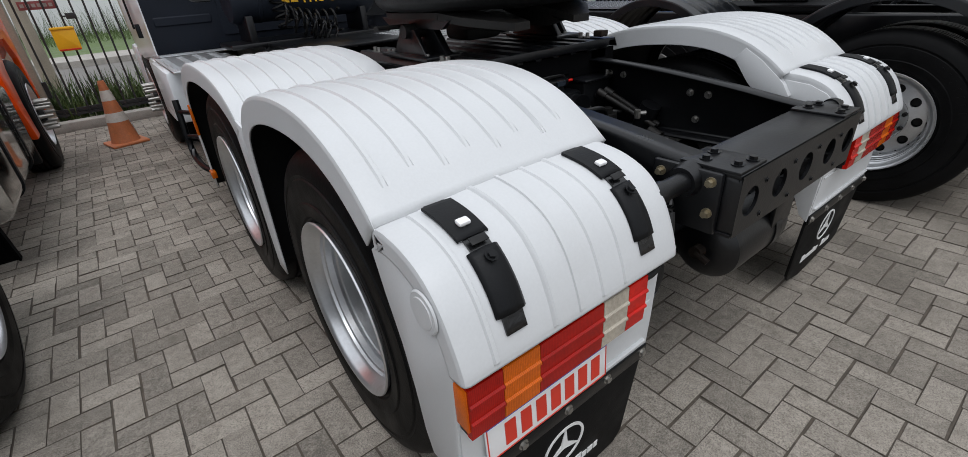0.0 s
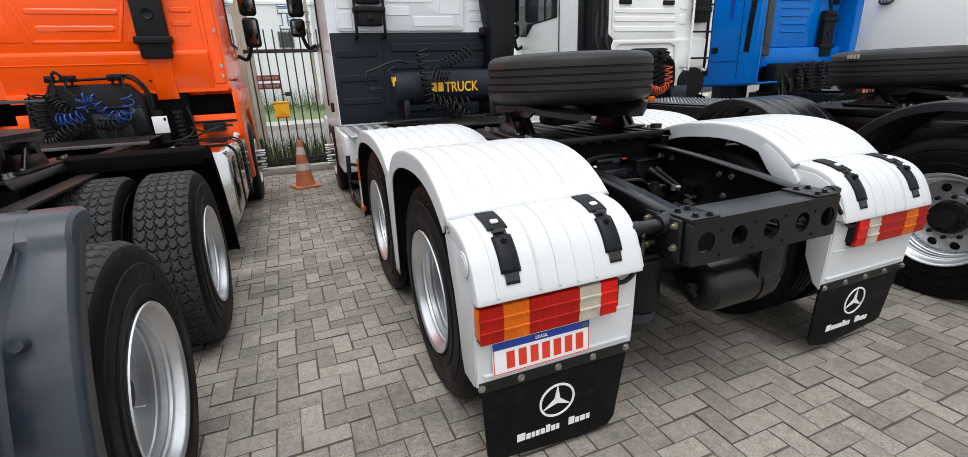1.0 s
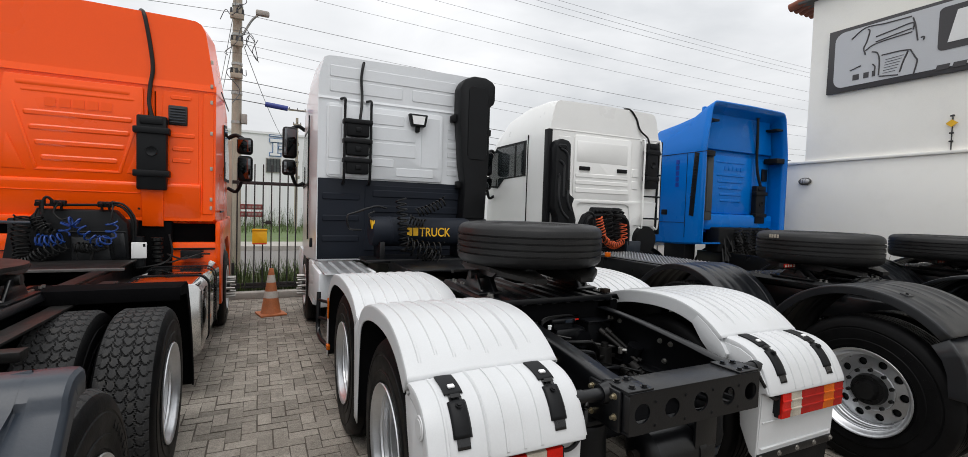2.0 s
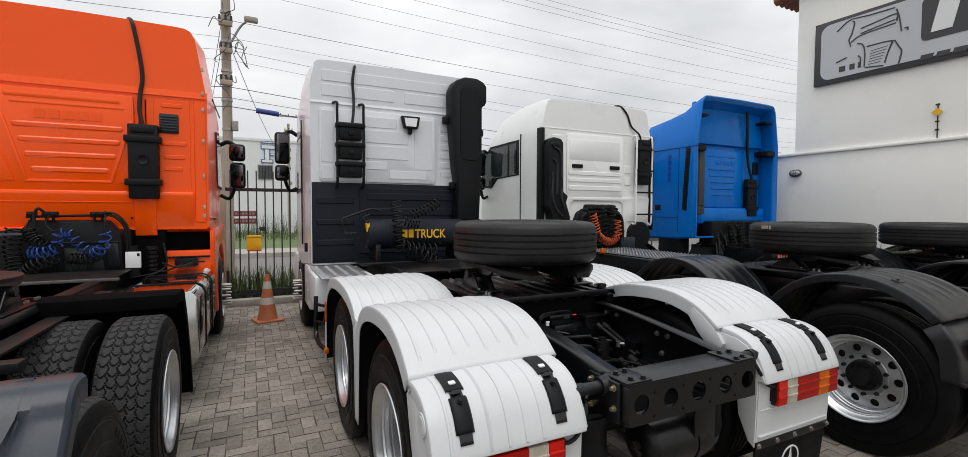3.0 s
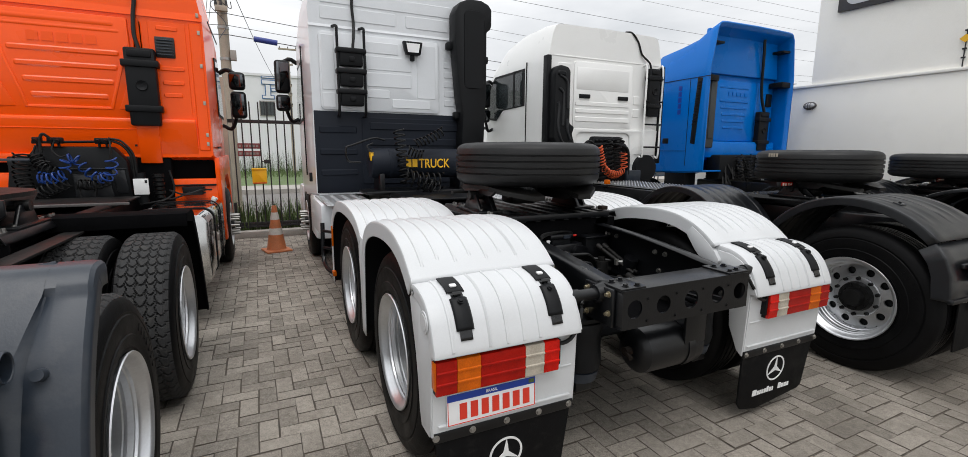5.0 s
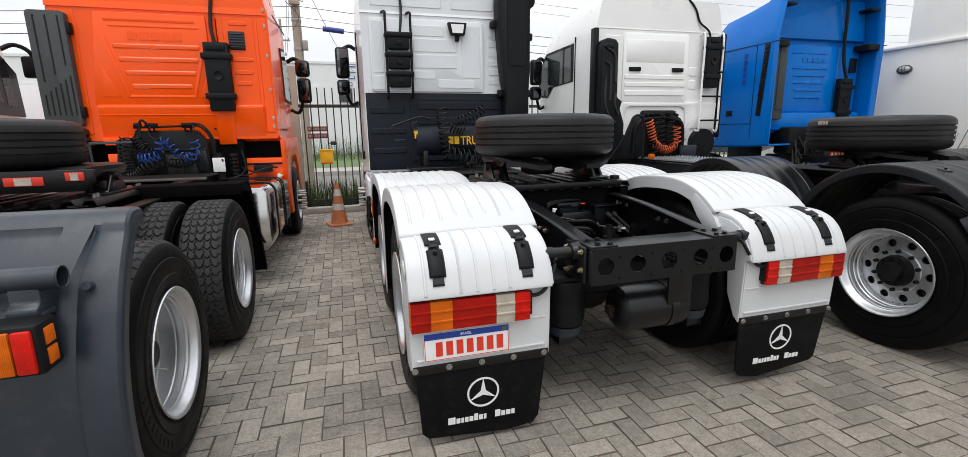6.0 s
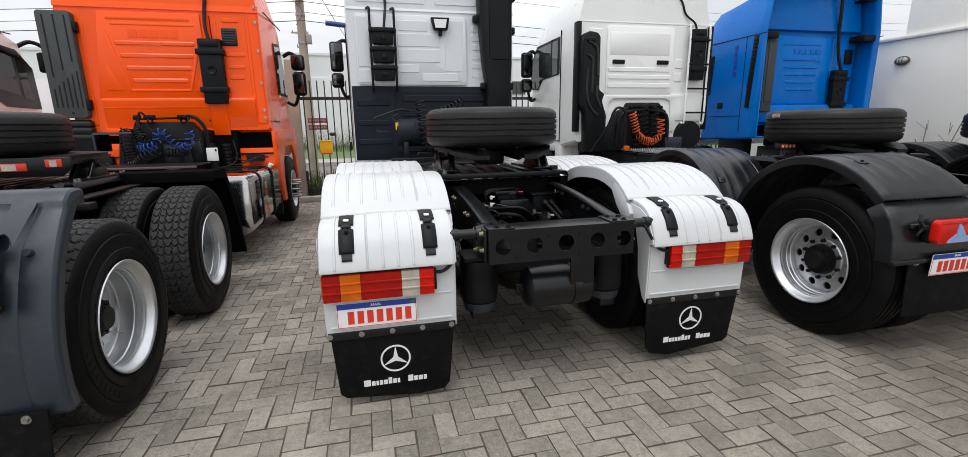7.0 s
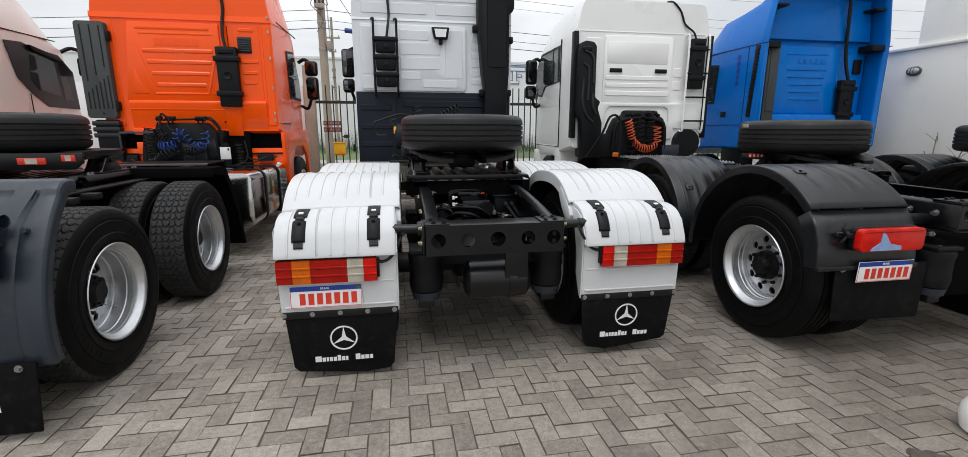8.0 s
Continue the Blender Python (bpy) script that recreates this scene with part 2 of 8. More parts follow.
M = dict(
    fender_white=surface("fender_white", (0.575, 0.585, 0.592), 0.40, spec=0.35, var=0.05, scale=2.0, bump=0.04, fine=160, dirt=0.10, dirt_col=(0.45, 0.43, 0.40)),
    cab_white=surface("cab_white", (0.68, 0.70, 0.72), 0.34, var=0.04, scale=1.3, coat=0.5, dirt=0.10, dirt_col=(0.42, 0.40, 0.37)),
    man_white=surface("man_white", (0.86, 0.86, 0.84), 0.32, var=0.03, scale=1.2, coat=0.5, dirt=0.08, dirt_col=(0.45, 0.43, 0.40)),
    orange=surface("orange_paint", (0.98, 0.092, 0.0), 0.30, spec=0.22, var=0.04, scale=1.1, coat=0.34),
    blue=surface("blue_paint", (0.0, 0.155, 0.57), 0.28, spec=0.15, var=0.06, scale=1.1, coat=0.22),
    cream=surface("cream_paint", (0.74, 0.70, 0.65), 0.30, metal=0.08, var=0.04, scale=1.1, coat=0.5),
    strap=surface("glossy_rubber_strap", (0.0050, 0.0052, 0.0058), 0.27, spec=0.55, var=0.4, scale=9, bump=0.35, fine=60, dirt=0.15, dirt_col=(0.05, 0.048, 0.045)),
    navy=surface("dark_panel", (0.009, 0.012, 0.019), 0.60, spec=0.2, var=0.2, scale=2.5, bump=0.08, fine=120),
    plastic=surface("black_plastic", (0.0055, 0.006, 0.007), 0.50, spec=0.2, var=0.3, scale=5, bump=0.12, fine=180),
    grey=surface("grey_plastic", (0.018, 0.025, 0.036), 0.38, spec=0.50, var=0.15, scale=3, bump=0.06, fine=150, dirt=0.15, dirt_col=(0.16, 0.15, 0.14)),
    black_fender=surface("black_fender", (0.0060, 0.0070, 0.0088), 0.34, spec=0.50, var=0.25, scale=3, bump=0.06, fine=150, dirt=0.22, dirt_col=(0.06, 0.057, 0.054)),
    rubber=surface("rubber", (0.0028, 0.0028, 0.0031), 0.50, spec=0.13, var=0.3, scale=7, bump=0.2, fine=90, dirt=0.22, dirt_col=(0.016, 0.015, 0.0145)),
    # greyer copy of the rubber, used on the spare tyres only
    spare_rubber=surface("spare_tyre_rubber", (0.0085, 0.0085, 0.0088), 0.50, spec=0.30, var=0.35, scale=7, bump=0.25, fine=90, dirt=0.35, dirt_col=(0.022, 0.021, 0.020)),
    tread=surface("worn_tread", (0.030, 0.030, 0.0305), 0.78, spec=0.25, var=0.35, scale=9, bump=0.4, fine=110, dirt=0.45, dirt_col=(0.085, 0.078, 0.068)),
    flap=surface("rubber_flap", (0.0040, 0.0040, 0.0044), 0.6, spec=0.11, var=0.3, scale=6, bump=0.15, fine=140, dirt=0.35, dirt_col=(0.038, 0.036, 0.033)),
    rim=surface("silver_rim", (0.63, 0.64, 0.655), 0.34, metal=0.86, var=0.10, scale=7, bump=0.05, fine=90, dirt=0.25, dirt_col=(0.28, 0.26, 0.23)),
    hub=surface("hub_dark", (0.008, 0.008, 0.008), 0.5, metal=0.3, var=0.4, scale=12, bump=0.2),
    frame=surface("chassis_black", (0.0024, 0.0027, 0.0036), 0.33, spec=0.42, var=0.35, scale=4, bump=0.12, fine=110, dirt=0.12, dirt_col=(0.028, 0.027, 0.025)),
    greasy=surface("greasy_iron", (0.010, 0.0095, 0.009), 0.50, spec=0.3, metal=0.15, var=0.5, scale=7, bump=0.3, dirt=0.4, dirt_col=(0.032, 0.021, 0.014)),
    rusty=surface("rusty_iron", (0.016, 0.011, 0.008), 0.7, spec=0.2, metal=0.1, var=0.6, scale=9, bump=0.4, dirt=0.6, dirt_col=(0.085, 0.034, 0.014)),
    steel=surface("dull_steel", (0.35, 0.34, 0.32), 0.38, metal=0.9, var=0.2, scale=9),
    brass=surface("zinc_bolt", (0.36, 0.31, 0.21), 0.38, metal=0.8, var=0.3, scale=14),
    chrome=surface("chrome", (0.56, 0.56, 0.55), 0.10, metal=1.0, var=0.05, scale=4),
    alu=surface("aluminium_plate", (0.62, 0.63, 0.64), 0.34, metal=0.85, var=0.12, scale=10, bump=0.2, fine=70),
    red=lens("red_lens", (0.35, 0.007, 0.003)),
    bright_red=lens("bright_red_lens", (0.58, 0.011, 0.005)),
    amber=lens("amber_lens", (0.62, 0.120, 0.004)),
    clear=lens("clear_lens", (0.47, 0.42, 0.345)),
    plate_white=surface("plate_white", (0.80, 0.80, 0.80), 0.35, var=0.03),
    plate_red=surface("plate_red", (0.62, 0.035, 0.015), 0.4, var=0.05),
    plate_blue=surface("plate_blue", (0.012, 0.045, 0.32), 0.4, var=0.05),
    mark=surface("pale_print", (0.74, 0.74, 0.73), 0.5, var=0.05),
    yellow=surface("yellow_paint", (0.80, 0.44, 0.008), 0.45, var=0.08, scale=5),
    glass=glass("dark_glass", (0.16, 0.20, 0.21)),
    # dark base stands in for the dark surroundings a mirror would reflect
    mirror=surface("mirror_glass", (0.16, 0.17, 0.18), 0.05, metal=1.0, var=0.02),
    intake_grey=surface("weathered_grey_plastic", (0.055, 0.060, 0.060), 0.6, spec=0.3, var=0.15, scale=3, bump=0.08, fine=120, dirt=0.25, dirt_col=(0.09, 0.088, 0.08)),
    walk_grey=surface("dusty_grey_steel", (0.095, 0.09, 0.088), 0.7, spec=0.3, var=0.4, scale=6, bump=0.5, fine=70, dirt=0.5, dirt_col=(0.05, 0.045, 0.04)),
    # for the mudguards, and for blocks added to darken gaps under the trucks
    guard_fill=surface("dull_black_guard_fill", (0.0045, 0.0045, 0.005), 0.85, spec=0.02, var=0.3, scale=4, bump=0.3, fine=60),
    hose_black=surface("black_hose", (0.006, 0.006, 0.006), 0.42, spec=0.3, var=0.2),
    hose_blue=surface("blue_hose", (0.010, 0.045, 0.22), 0.35, var=0.2),
    hose_orange=surface("orange_hose", (0.62, 0.10, 0.03), 0.4, var=0.2),
    cone=surface("faded_orange_plastic", (0.52, 0.17, 0.065), 0.6, var=0.25, scale=7, bump=0.1, dirt=0.5, dirt_col=(0.24, 0.17, 0.11)),
    cone_white=surface("dirty_white_band", (0.60, 0.57, 0.52), 0.55, var=0.15, scale=9, dirt=0.4, dirt_col=(0.32, 0.28, 0.22)),
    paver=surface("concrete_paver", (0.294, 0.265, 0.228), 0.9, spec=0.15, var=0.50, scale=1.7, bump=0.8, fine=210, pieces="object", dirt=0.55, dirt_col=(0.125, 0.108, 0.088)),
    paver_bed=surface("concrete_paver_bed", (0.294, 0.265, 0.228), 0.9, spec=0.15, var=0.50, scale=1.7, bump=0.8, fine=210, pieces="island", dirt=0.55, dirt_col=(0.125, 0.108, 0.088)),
    sand=surface("joint_sand", (0.078, 0.064, 0.050), 0.95, var=0.5, scale=9, bump=0.5, fine=240, dirt=0.75, dirt_col=(0.165, 0.143, 0.116)),
    kerb=surface("kerb_concrete", (0.33, 0.31, 0.28), 0.9, var=0.25, scale=4, bump=0.6, fine=120, dirt=0.4),
    asphalt=surface("asphalt", (0.16, 0.15, 0.14), 0.9, var=0.2, scale=1.2, bump=0.5, fine=150),
    verge=surface("verge_soil", (0.10, 0.10, 0.055), 0.95, var=0.4, scale=4, bump=0.5),
    grass=surface("grass", (0.075, 0.115, 0.03), 0.7, var=0.5, scale=1.5, pieces="island"),
    straw=surface("dry_stalk", (0.20, 0.17, 0.10), 0.8, var=0.4, scale=3),
    wall=surface("painted_wall", (0.88, 0.86, 0.80), 0.85, var=0.05, scale=0.7, bump=0.15, fine=80, dirt=0.12, dirt_col=(0.45, 0.43, 0.39)),
    far_wall=surface("far_wall", (0.74, 0.74, 0.75), 0.8, var=0.05, scale=0.3, dirt=0.15, dirt_col=(0.5, 0.49, 0.47)),
    gate=surface("dark_iron", (0.022, 0.021, 0.022), 0.55, var=0.3, scale=4),
    concrete=surface("pole_concrete", (0.33, 0.285, 0.225), 0.9, var=0.25, scale=2, bump=0.4, fine=60),
    wire=surface("wire", (0.075, 0.075, 0.08), 0.6, var=0.2),
    sign_dark=surface("sign_dark", (0.045, 0.042, 0.045), 0.5, var=0.15),
    sign_grey=surface("sign_grey", (0.50, 0.51, 0.53), 0.4, var=0.06, scale=1.0),
    tile=surface("roof_tile", (0.22, 0.07, 0.04), 0.85, var=0.3, scale=5),
)


# ---- building helpers ----
CACHE = {}


def thing(name, label, category, loc=(0, 0, 0), turn=0.0, group="", kind=""):
    ob = new(name)
    ob.empty_display_size = 0.2
    ob.matrix_basis = pose(*loc, 0, 0, turn)
    return tagged(ob, label, category, group, kind)


def mesh_of(name, bm, mat, smooth=32):
    bmesh.ops.recalc_face_normals(bm, faces=bm.faces)
    me = bpy.data.meshes.new(name)
    bm.to_mesh(me)
    bm.free()
    if smooth:
        me.polygons.foreach_set("use_smooth", [True] * len(me.polygons))
        me.set_sharp_from_angle(angle=radians(smooth))
    me.materials.append(mat)
    return me


def part(name, bm, mat, parent=None, label="", smooth=32, solid=0.0, at=None):
    """One mesh object from a bmesh, under a thing or a part."""
    me = bm if isinstance(bm, bpy.types.Mesh) else mesh_of(name, bm, mat, smooth)
    ob = new(name, me)
    if at is not None:
        ob.matrix_basis = at
    if parent:
        ob.parent = parent
    if solid:
        mod = ob.modifiers.new("shell", "SOLIDIFY")
        mod.thickness, mod.offset = solid, -1.0
    if label:
        ob["label"] = label
    return ob


def B():
    return bmesh.new()


def box(bm, x0, x1, y0, y1, z0, z1, r=0.0, seg=2, m=None):
    """A box with rounded edges added to bm."""
    t = B()
    bmesh.ops.create_cube(t, size=1.0, matrix=Matrix.Translation(((x0 + x1) / 2, (y0 + y1) / 2, (z0 + z1) / 2)) @ Matrix.Diagonal((abs(x1 - x0), abs(y1 - y0), abs(z1 - z0), 1)))
    if r:
        bmesh.ops.bevel(t, geom=t.edges[:], offset=r, segments=seg, profile=0.5, affect="EDGES")
    return join(bm, t, m)


def join(bm, t, m=None):
    if m is not None:
        bmesh.ops.transform(t, matrix=m, verts=t.verts)
    me = bpy.data.meshes.new("join")
    t.to_mesh(me)
    t.free()
    bm.from_mesh(me)
    bpy.data.meshes.remove(me)
    return bm


def rod(bm, a, b, r0, r1=None, n=16, caps=True):
    """A round bar or cone from a to b."""
    a, b = Vector(a), Vector(b)
    t = B()
    bmesh.ops.create_cone(t, cap_ends=caps, segments=n, radius1=r0, radius2=r0 if r1 is None else r1, depth=(b - a).length)
    return join(bm, t, Matrix.Translation((a + b) / 2) @ (b - a).to_track_quat("Z", "Y").to_matrix().to_4x4())


def tube(bm, pts, r, n=8):
    """A round tube along points."""
    pts = [Vector(p) for p in pts]
    rings = []
    ref = Vector((0.3, 0.5, 0.81))
    for i, p in enumerate(pts):
        d = (pts[min(i + 1, len(pts) - 1)] - pts[max(i - 1, 0)]).normalized()
        u = d.cross(ref)
        if u.length < 0.1:
            u = d.cross(Vector((1, 0, 0)))
        u.normalize()
        v = d.cross(u)
        rings.append([bm.verts.new(p + r * (math.cos(2 * math.pi * k / n) * u + math.sin(2 * math.pi * k / n) * v)) for k in range(n)])
    for a, b in zip(rings, rings[1:]):
        for k in range(n):
            bm.faces.new((a[k], a[(k + 1) % n], b[(k + 1) % n], b[k]))
    bm.faces.new(rings[0][::-1]), bm.faces.new(rings[-1])
    return bm


def bend(pts, n=8):
    """A smooth line through points (Catmull-Rom)."""
    p = [Vector(q) for q in pts]
    p = [p[0] * 2 - p[1]] + p + [p[-1] * 2 - p[-2]]
    out = []
    for i in range(1, len(p) - 2):
        for k in range(n):
            t = k / n
            out.append(0.5 * (2 * p[i] + (p[i + 1] - p[i - 1]) * t + (2 * p[i - 1] - 5 * p[i] + 4 * p[i + 1] - p[i + 2]) * t * t + (3 * p[i] - p[i - 1] - 3 * p[i + 1] + p[i + 2]) * t ** 3))
    return out + [p[-2]]


def coil(a, b, r, turns, sag=0.0, n=14):
    """Points of a coiled hose from a to b that sags."""
    a, b = Vector(a), Vector(b)
    d = (b - a).normalized()
    u = d.cross(Vector((0, 1, 0.2))).normalized()
    v = d.cross(u)
    out = []
    for i in range(int(turns * n) + 1):
        s = i / (turns * n)
        c = a.lerp(b, s) - Vector((0, 0, sag * 4 * s * (1 - s)))
        w = 2 * math.pi * i / n
        out.append(c + r * (math.cos(w) * u + math.sin(w) * v))
    return out


def prism(bm, poly, axis, a, b, r=0.0):
    """A polygon of two coordinates pulled along x, y or z from a to b. The polygon's axes are the other two, in order."""
    t = B()

    def at(p, w):
        return {"x": (w, p[0], p[1]), "y": (p[0], w, p[1]), "z": (p[0], p[1], w)}[axis]

    lo, hi = [t.verts.new(at(p, a)) for p in poly], [t.verts.new(at(p, b)) for p in poly]
    t.faces.new(lo), t.faces.new(hi)
    for i in range(len(poly)):
        j = (i + 1) % len(poly)
        t.faces.new((lo[i], lo[j], hi[j], hi[i]))
    bmesh.ops.recalc_face_normals(t, faces=t.faces)
    if r:
        bmesh.ops.bevel(t, geom=t.edges[:], offset=r, segments=2, profile=0.5, affect="EDGES", clamp_overlap=True)
    return join(bm, t)


def rect(x0, x1, z0, z1, r, n=4):
    """A rectangle's outline with round corners."""
    out = []
    for cx, cz, a in ((x1 - r, z1 - r, 0), (x0 + r, z1 - r, 90), (x0 + r, z0 + r, 180), (x1 - r, z0 + r, 270)):
        out += [(cx + r * math.cos(radians(a + 90 * k / n)), cz + r * math.sin(radians(a + 90 * k / n))) for k in range(n + 1)]
    return out


def lathe(bm, prof, n=64, fn=None):
    """A profile of (x, r) turned about the x axis. fn(i, k) adds to the radius."""
    rings = []
    for i, (x, r) in enumerate(prof):
        rings.append([bm.verts.new((x, (r + (fn(i, k) if fn else 0)) * math.cos(2 * math.pi * k / n), (r + (fn(i, k) if fn else 0)) * math.sin(2 * math.pi * k / n))) for k in range(n)])
    for a, b in zip(rings, rings[1:]):
        for k in range(n):
            bm.faces.new((a[k], a[(k + 1) % n], b[(k + 1) % n], b[k]))
    return rings


def sheet(bm, prof, cols):
    """A profile of (y, z) carried along x; cols are (x, inset), the inset going to the hollow side."""
    n = []
    for i in range(len(prof)):
        a, b = prof[max(i - 1, 0)], prof[min(i + 1, len(prof) - 1)]
        dy, dz = b[0] - a[0], b[1] - a[1]
        s = math.hypot(dy, dz) or 1
        n.append((dz / s, -dy / s))
    grid = [[bm.verts.new((x, p[0] - q[0] * d, p[1] - q[1] * d)) for x, d in cols] for p, q in zip(prof, n)]
    for a, b in zip(grid, grid[1:]):
        for j in range(len(cols) - 1):
            bm.faces.new((a[j], a[j + 1], b[j + 1], b[j]))
    return bm


def swell(share):
    """How much of a fender's bulge is reached at this share of 0.3 m in from its outer edge."""
    share = max(0.0, min(1.0, share))
    return share * share * (3 - 2 * share)


def bulged(prof, amount):
    """A profile pushed outwards by amount[k] at its point k."""
    out = []
    for i, p in enumerate(prof):
        a, b = prof[max(i - 1, 0)], prof[min(i + 1, len(prof) - 1)]
        dy, dz = b[0] - a[0], b[1] - a[1]
        q = math.hypot(dy, dz) or 1
        out.append((p[0] + dz / q * amount[i], p[1] - dy / q * amount[i]))
    return out


def moulded(bm, prof, cols, ribs, bulge=None):
    """Like sheet, with ribs pressed out of it; each rib is (x, width, height, first row, last row). bulge: a swelling for each row."""
    cut = {}
    for x, w, h, k0, k1 in ribs:
        for d, f in ((-0.5, 0.0), (-0.28, 1.0), (0.28, 1.0), (0.5, 0.0)):
            cut[x + d * w] = (h * f, k0, k1)
    rows = sorted([(x, d, i) for i, (x, d) in enumerate(cols)] + [(x, 0.0, -1) for x in cut], key=lambda c: c[0])
    if cols[0][0] > cols[-1][0]:
        rows = rows[::-1]
    first = [r for r in rows if r[2] in (0, 1, 2, 3)]
    last = [r for r in rows if r[2] >= len(cols) - 4]
    mid = [r for r in rows if r not in first and r not in last]
    rows = sorted(first, key=lambda r: r[2]) + mid + sorted(last, key=lambda r: r[2])
    n = []
    for i in range(len(prof)):
        a, b = prof[max(i - 1, 0)], prof[min(i + 1, len(prof) - 1)]
        dy, dz = b[0] - a[0], b[1] - a[1]
        s = math.hypot(dy, dz) or 1
        n.append((dz / s, -dy / s))
    grid = []
    for k, (p, q) in enumerate(zip(prof, n)):
        line = []
        for x, d, i in rows:
            if i < 0:
                h, k0, k1 = cut[x]
                d = -h if k0 <= k <= k1 else 0.0
            if bulge:
                d -= bulge[k] * swell(abs(x - cols[0][0]) / 0.30)
            line.append(bm.verts.new((x, p[0] - q[0] * d, p[1] - q[1] * d)))
        grid.append(line)
    for a, b in zip(grid, grid[1:]):
        for j in range(len(rows) - 1):
            bm.faces.new((a[j], a[j + 1], b[j + 1], b[j]))
    return bm


def arc(cy, cz, r, a0, a1, n=24):
    return [(cy + r * math.cos(radians(a0 + (a1 - a0) * k / n)), cz + r * math.sin(radians(a0 + (a1 - a0) * k / n))) for k in range(n + 1)]


def bolt(bm, p, axis, r=0.012, h=0.014):
    """A hexagon head with a washer; axis is the way it points."""
    p, d = Vector(p), Vector(axis).normalized()
    rod(bm, p, p + d * h * 0.25, r * 1.5, n=12)
    return rod(bm, p + d * h * 0.2, p + d * h, r, n=6)


def bolts(parent, places, mat, r=0.012, h=0.014, name="bolt"):
    """One bolt object at each (place, axis); they share a mesh."""
    key = ("bolt", mat, r, h)
    if key not in CACHE:
        CACHE[key] = mesh_of(name, bolt(B(), (0, 0, 0), (0, 0, 1), r, h), M[mat], 30)
    for p, a in places:
        part(name, CACHE[key], None, parent, at=Matrix.Translation(p) @ Vector(a).to_track_quat("Z", "Y").to_matrix().to_4x4())


def letters(text, size, thick=0.001):
    """Printed words as a thin mesh in the x-z plane, facing -y, from the lower left corner."""
    cu = bpy.data.curves.new("lettering", "FONT")
    cu.body, cu.size, cu.extrude, cu.offset = text, size, thick, 0.012 * size
    ob = bpy.data.objects.new("lettering", cu)
    me = bpy.data.meshes.new_from_object(ob)
    bpy.data.objects.remove(ob)
    bm = B()
    bm.from_mesh(me)
    bpy.data.meshes.remove(me)
    bmesh.ops.rotate(bm, verts=bm.verts, cent=(0, 0, 0), matrix=Matrix.Rotation(radians(90), 3, "X"))
    return bm


def row_of_bars(parent, mat, x0, x1, z0, z1, y, n, gap=0.25, thick=0.002):
    """Plain bars in place of characters, each a part of its own."""
    w = (x1 - x0) / n
    for i in range(n):
        part("letter_bar", box(B(), x0 + i * w + w * gap / 2, x0 + (i + 1) * w - w * gap / 2, y - thick, y + 0.001, z0, z1), M[mat], parent)


# ---- wheels ----
TYRE_R, TYRE_W = 0.52, 0.285


def tyre_profile(grooves):
    side = [(0.022, 0.282), (0.008, 0.296), (0.006, 0.308), (0.000, 0.313), (-0.001, 0.338), (-0.006, 0.350), (-0.006, 0.357), (-0.001, 0.361), (-0.004, 0.40), (-0.002, 0.430), (0.003, 0.434), (0.003, 0.441), (0.000, 0.445), (0.004, 0.470), (0.012, 0.488), (0.020, 0.500), (0.034, 0.511)]
    top = [(0.040, 0.515)]
    if grooves:
        for g in (0.082, 0.122, 0.163, 0.203):
            top += [(g - 0.006, 0.5195), (g - 0.004, 0.507), (g + 0.004, 0.507), (g + 0.006, 0.5195)]
    else:
        top += [(0.046 + 0.193 * k / 40, 0.5185) for k in range(41)]
    top += [(TYRE_W - 0.040, 0.515)]
    return side + top + [(TYRE_W - x, r) for x, r in side[::-1]]


def tyre_mesh(kind):
    """kind: rib (ring grooves) or lug (wavy block tread)."""
    if kind not in CACHE:
        bm = B()
        if kind == "rib":
            lathe(bm, tyre_profile(True), 96)
            CACHE[kind] = mesh_of("tyre", bm, M["rubber"], 40)
        else:
            n, pitches, prof = 770, 55, tyre_profile(False)
            first = 16

            def cut(i, k):
                u = (prof[i][0] - 0.03) / (TYRE_W - 0.06)
                if not 0.0 <= u <= 1.0 or i < first:
                    return 0.0
                # five rows of blocks between scalloped cross grooves
                row = min(4, int(u * 5.0))
                f = u * 5.0 - row
                v = (k * pitches / n + 0.55 * (1 - (2 * f - 1) ** 2)) % 1.0
                wave = 0.022 * math.sin(2 * math.pi * k * pitches / n)
                ring = min(abs(u - 0.2 - wave), abs(u - 0.4 + wave), abs(u - 0.6 - wave), abs(u - 0.8 + wave))
                return -0.012 if v < 0.125 or ring < 0.0075 else 0.0

            lathe(bm, prof, n, cut)
            me = mesh_of("tyre", bm, M["tread"], 28)
            me.materials.append(M["rubber"])
            for p in me.polygons:
                if math.hypot(p.center.y, p.center.z) < 0.496:
                    p.material_index = 1
            CACHE[kind] = me
    return CACHE[kind]


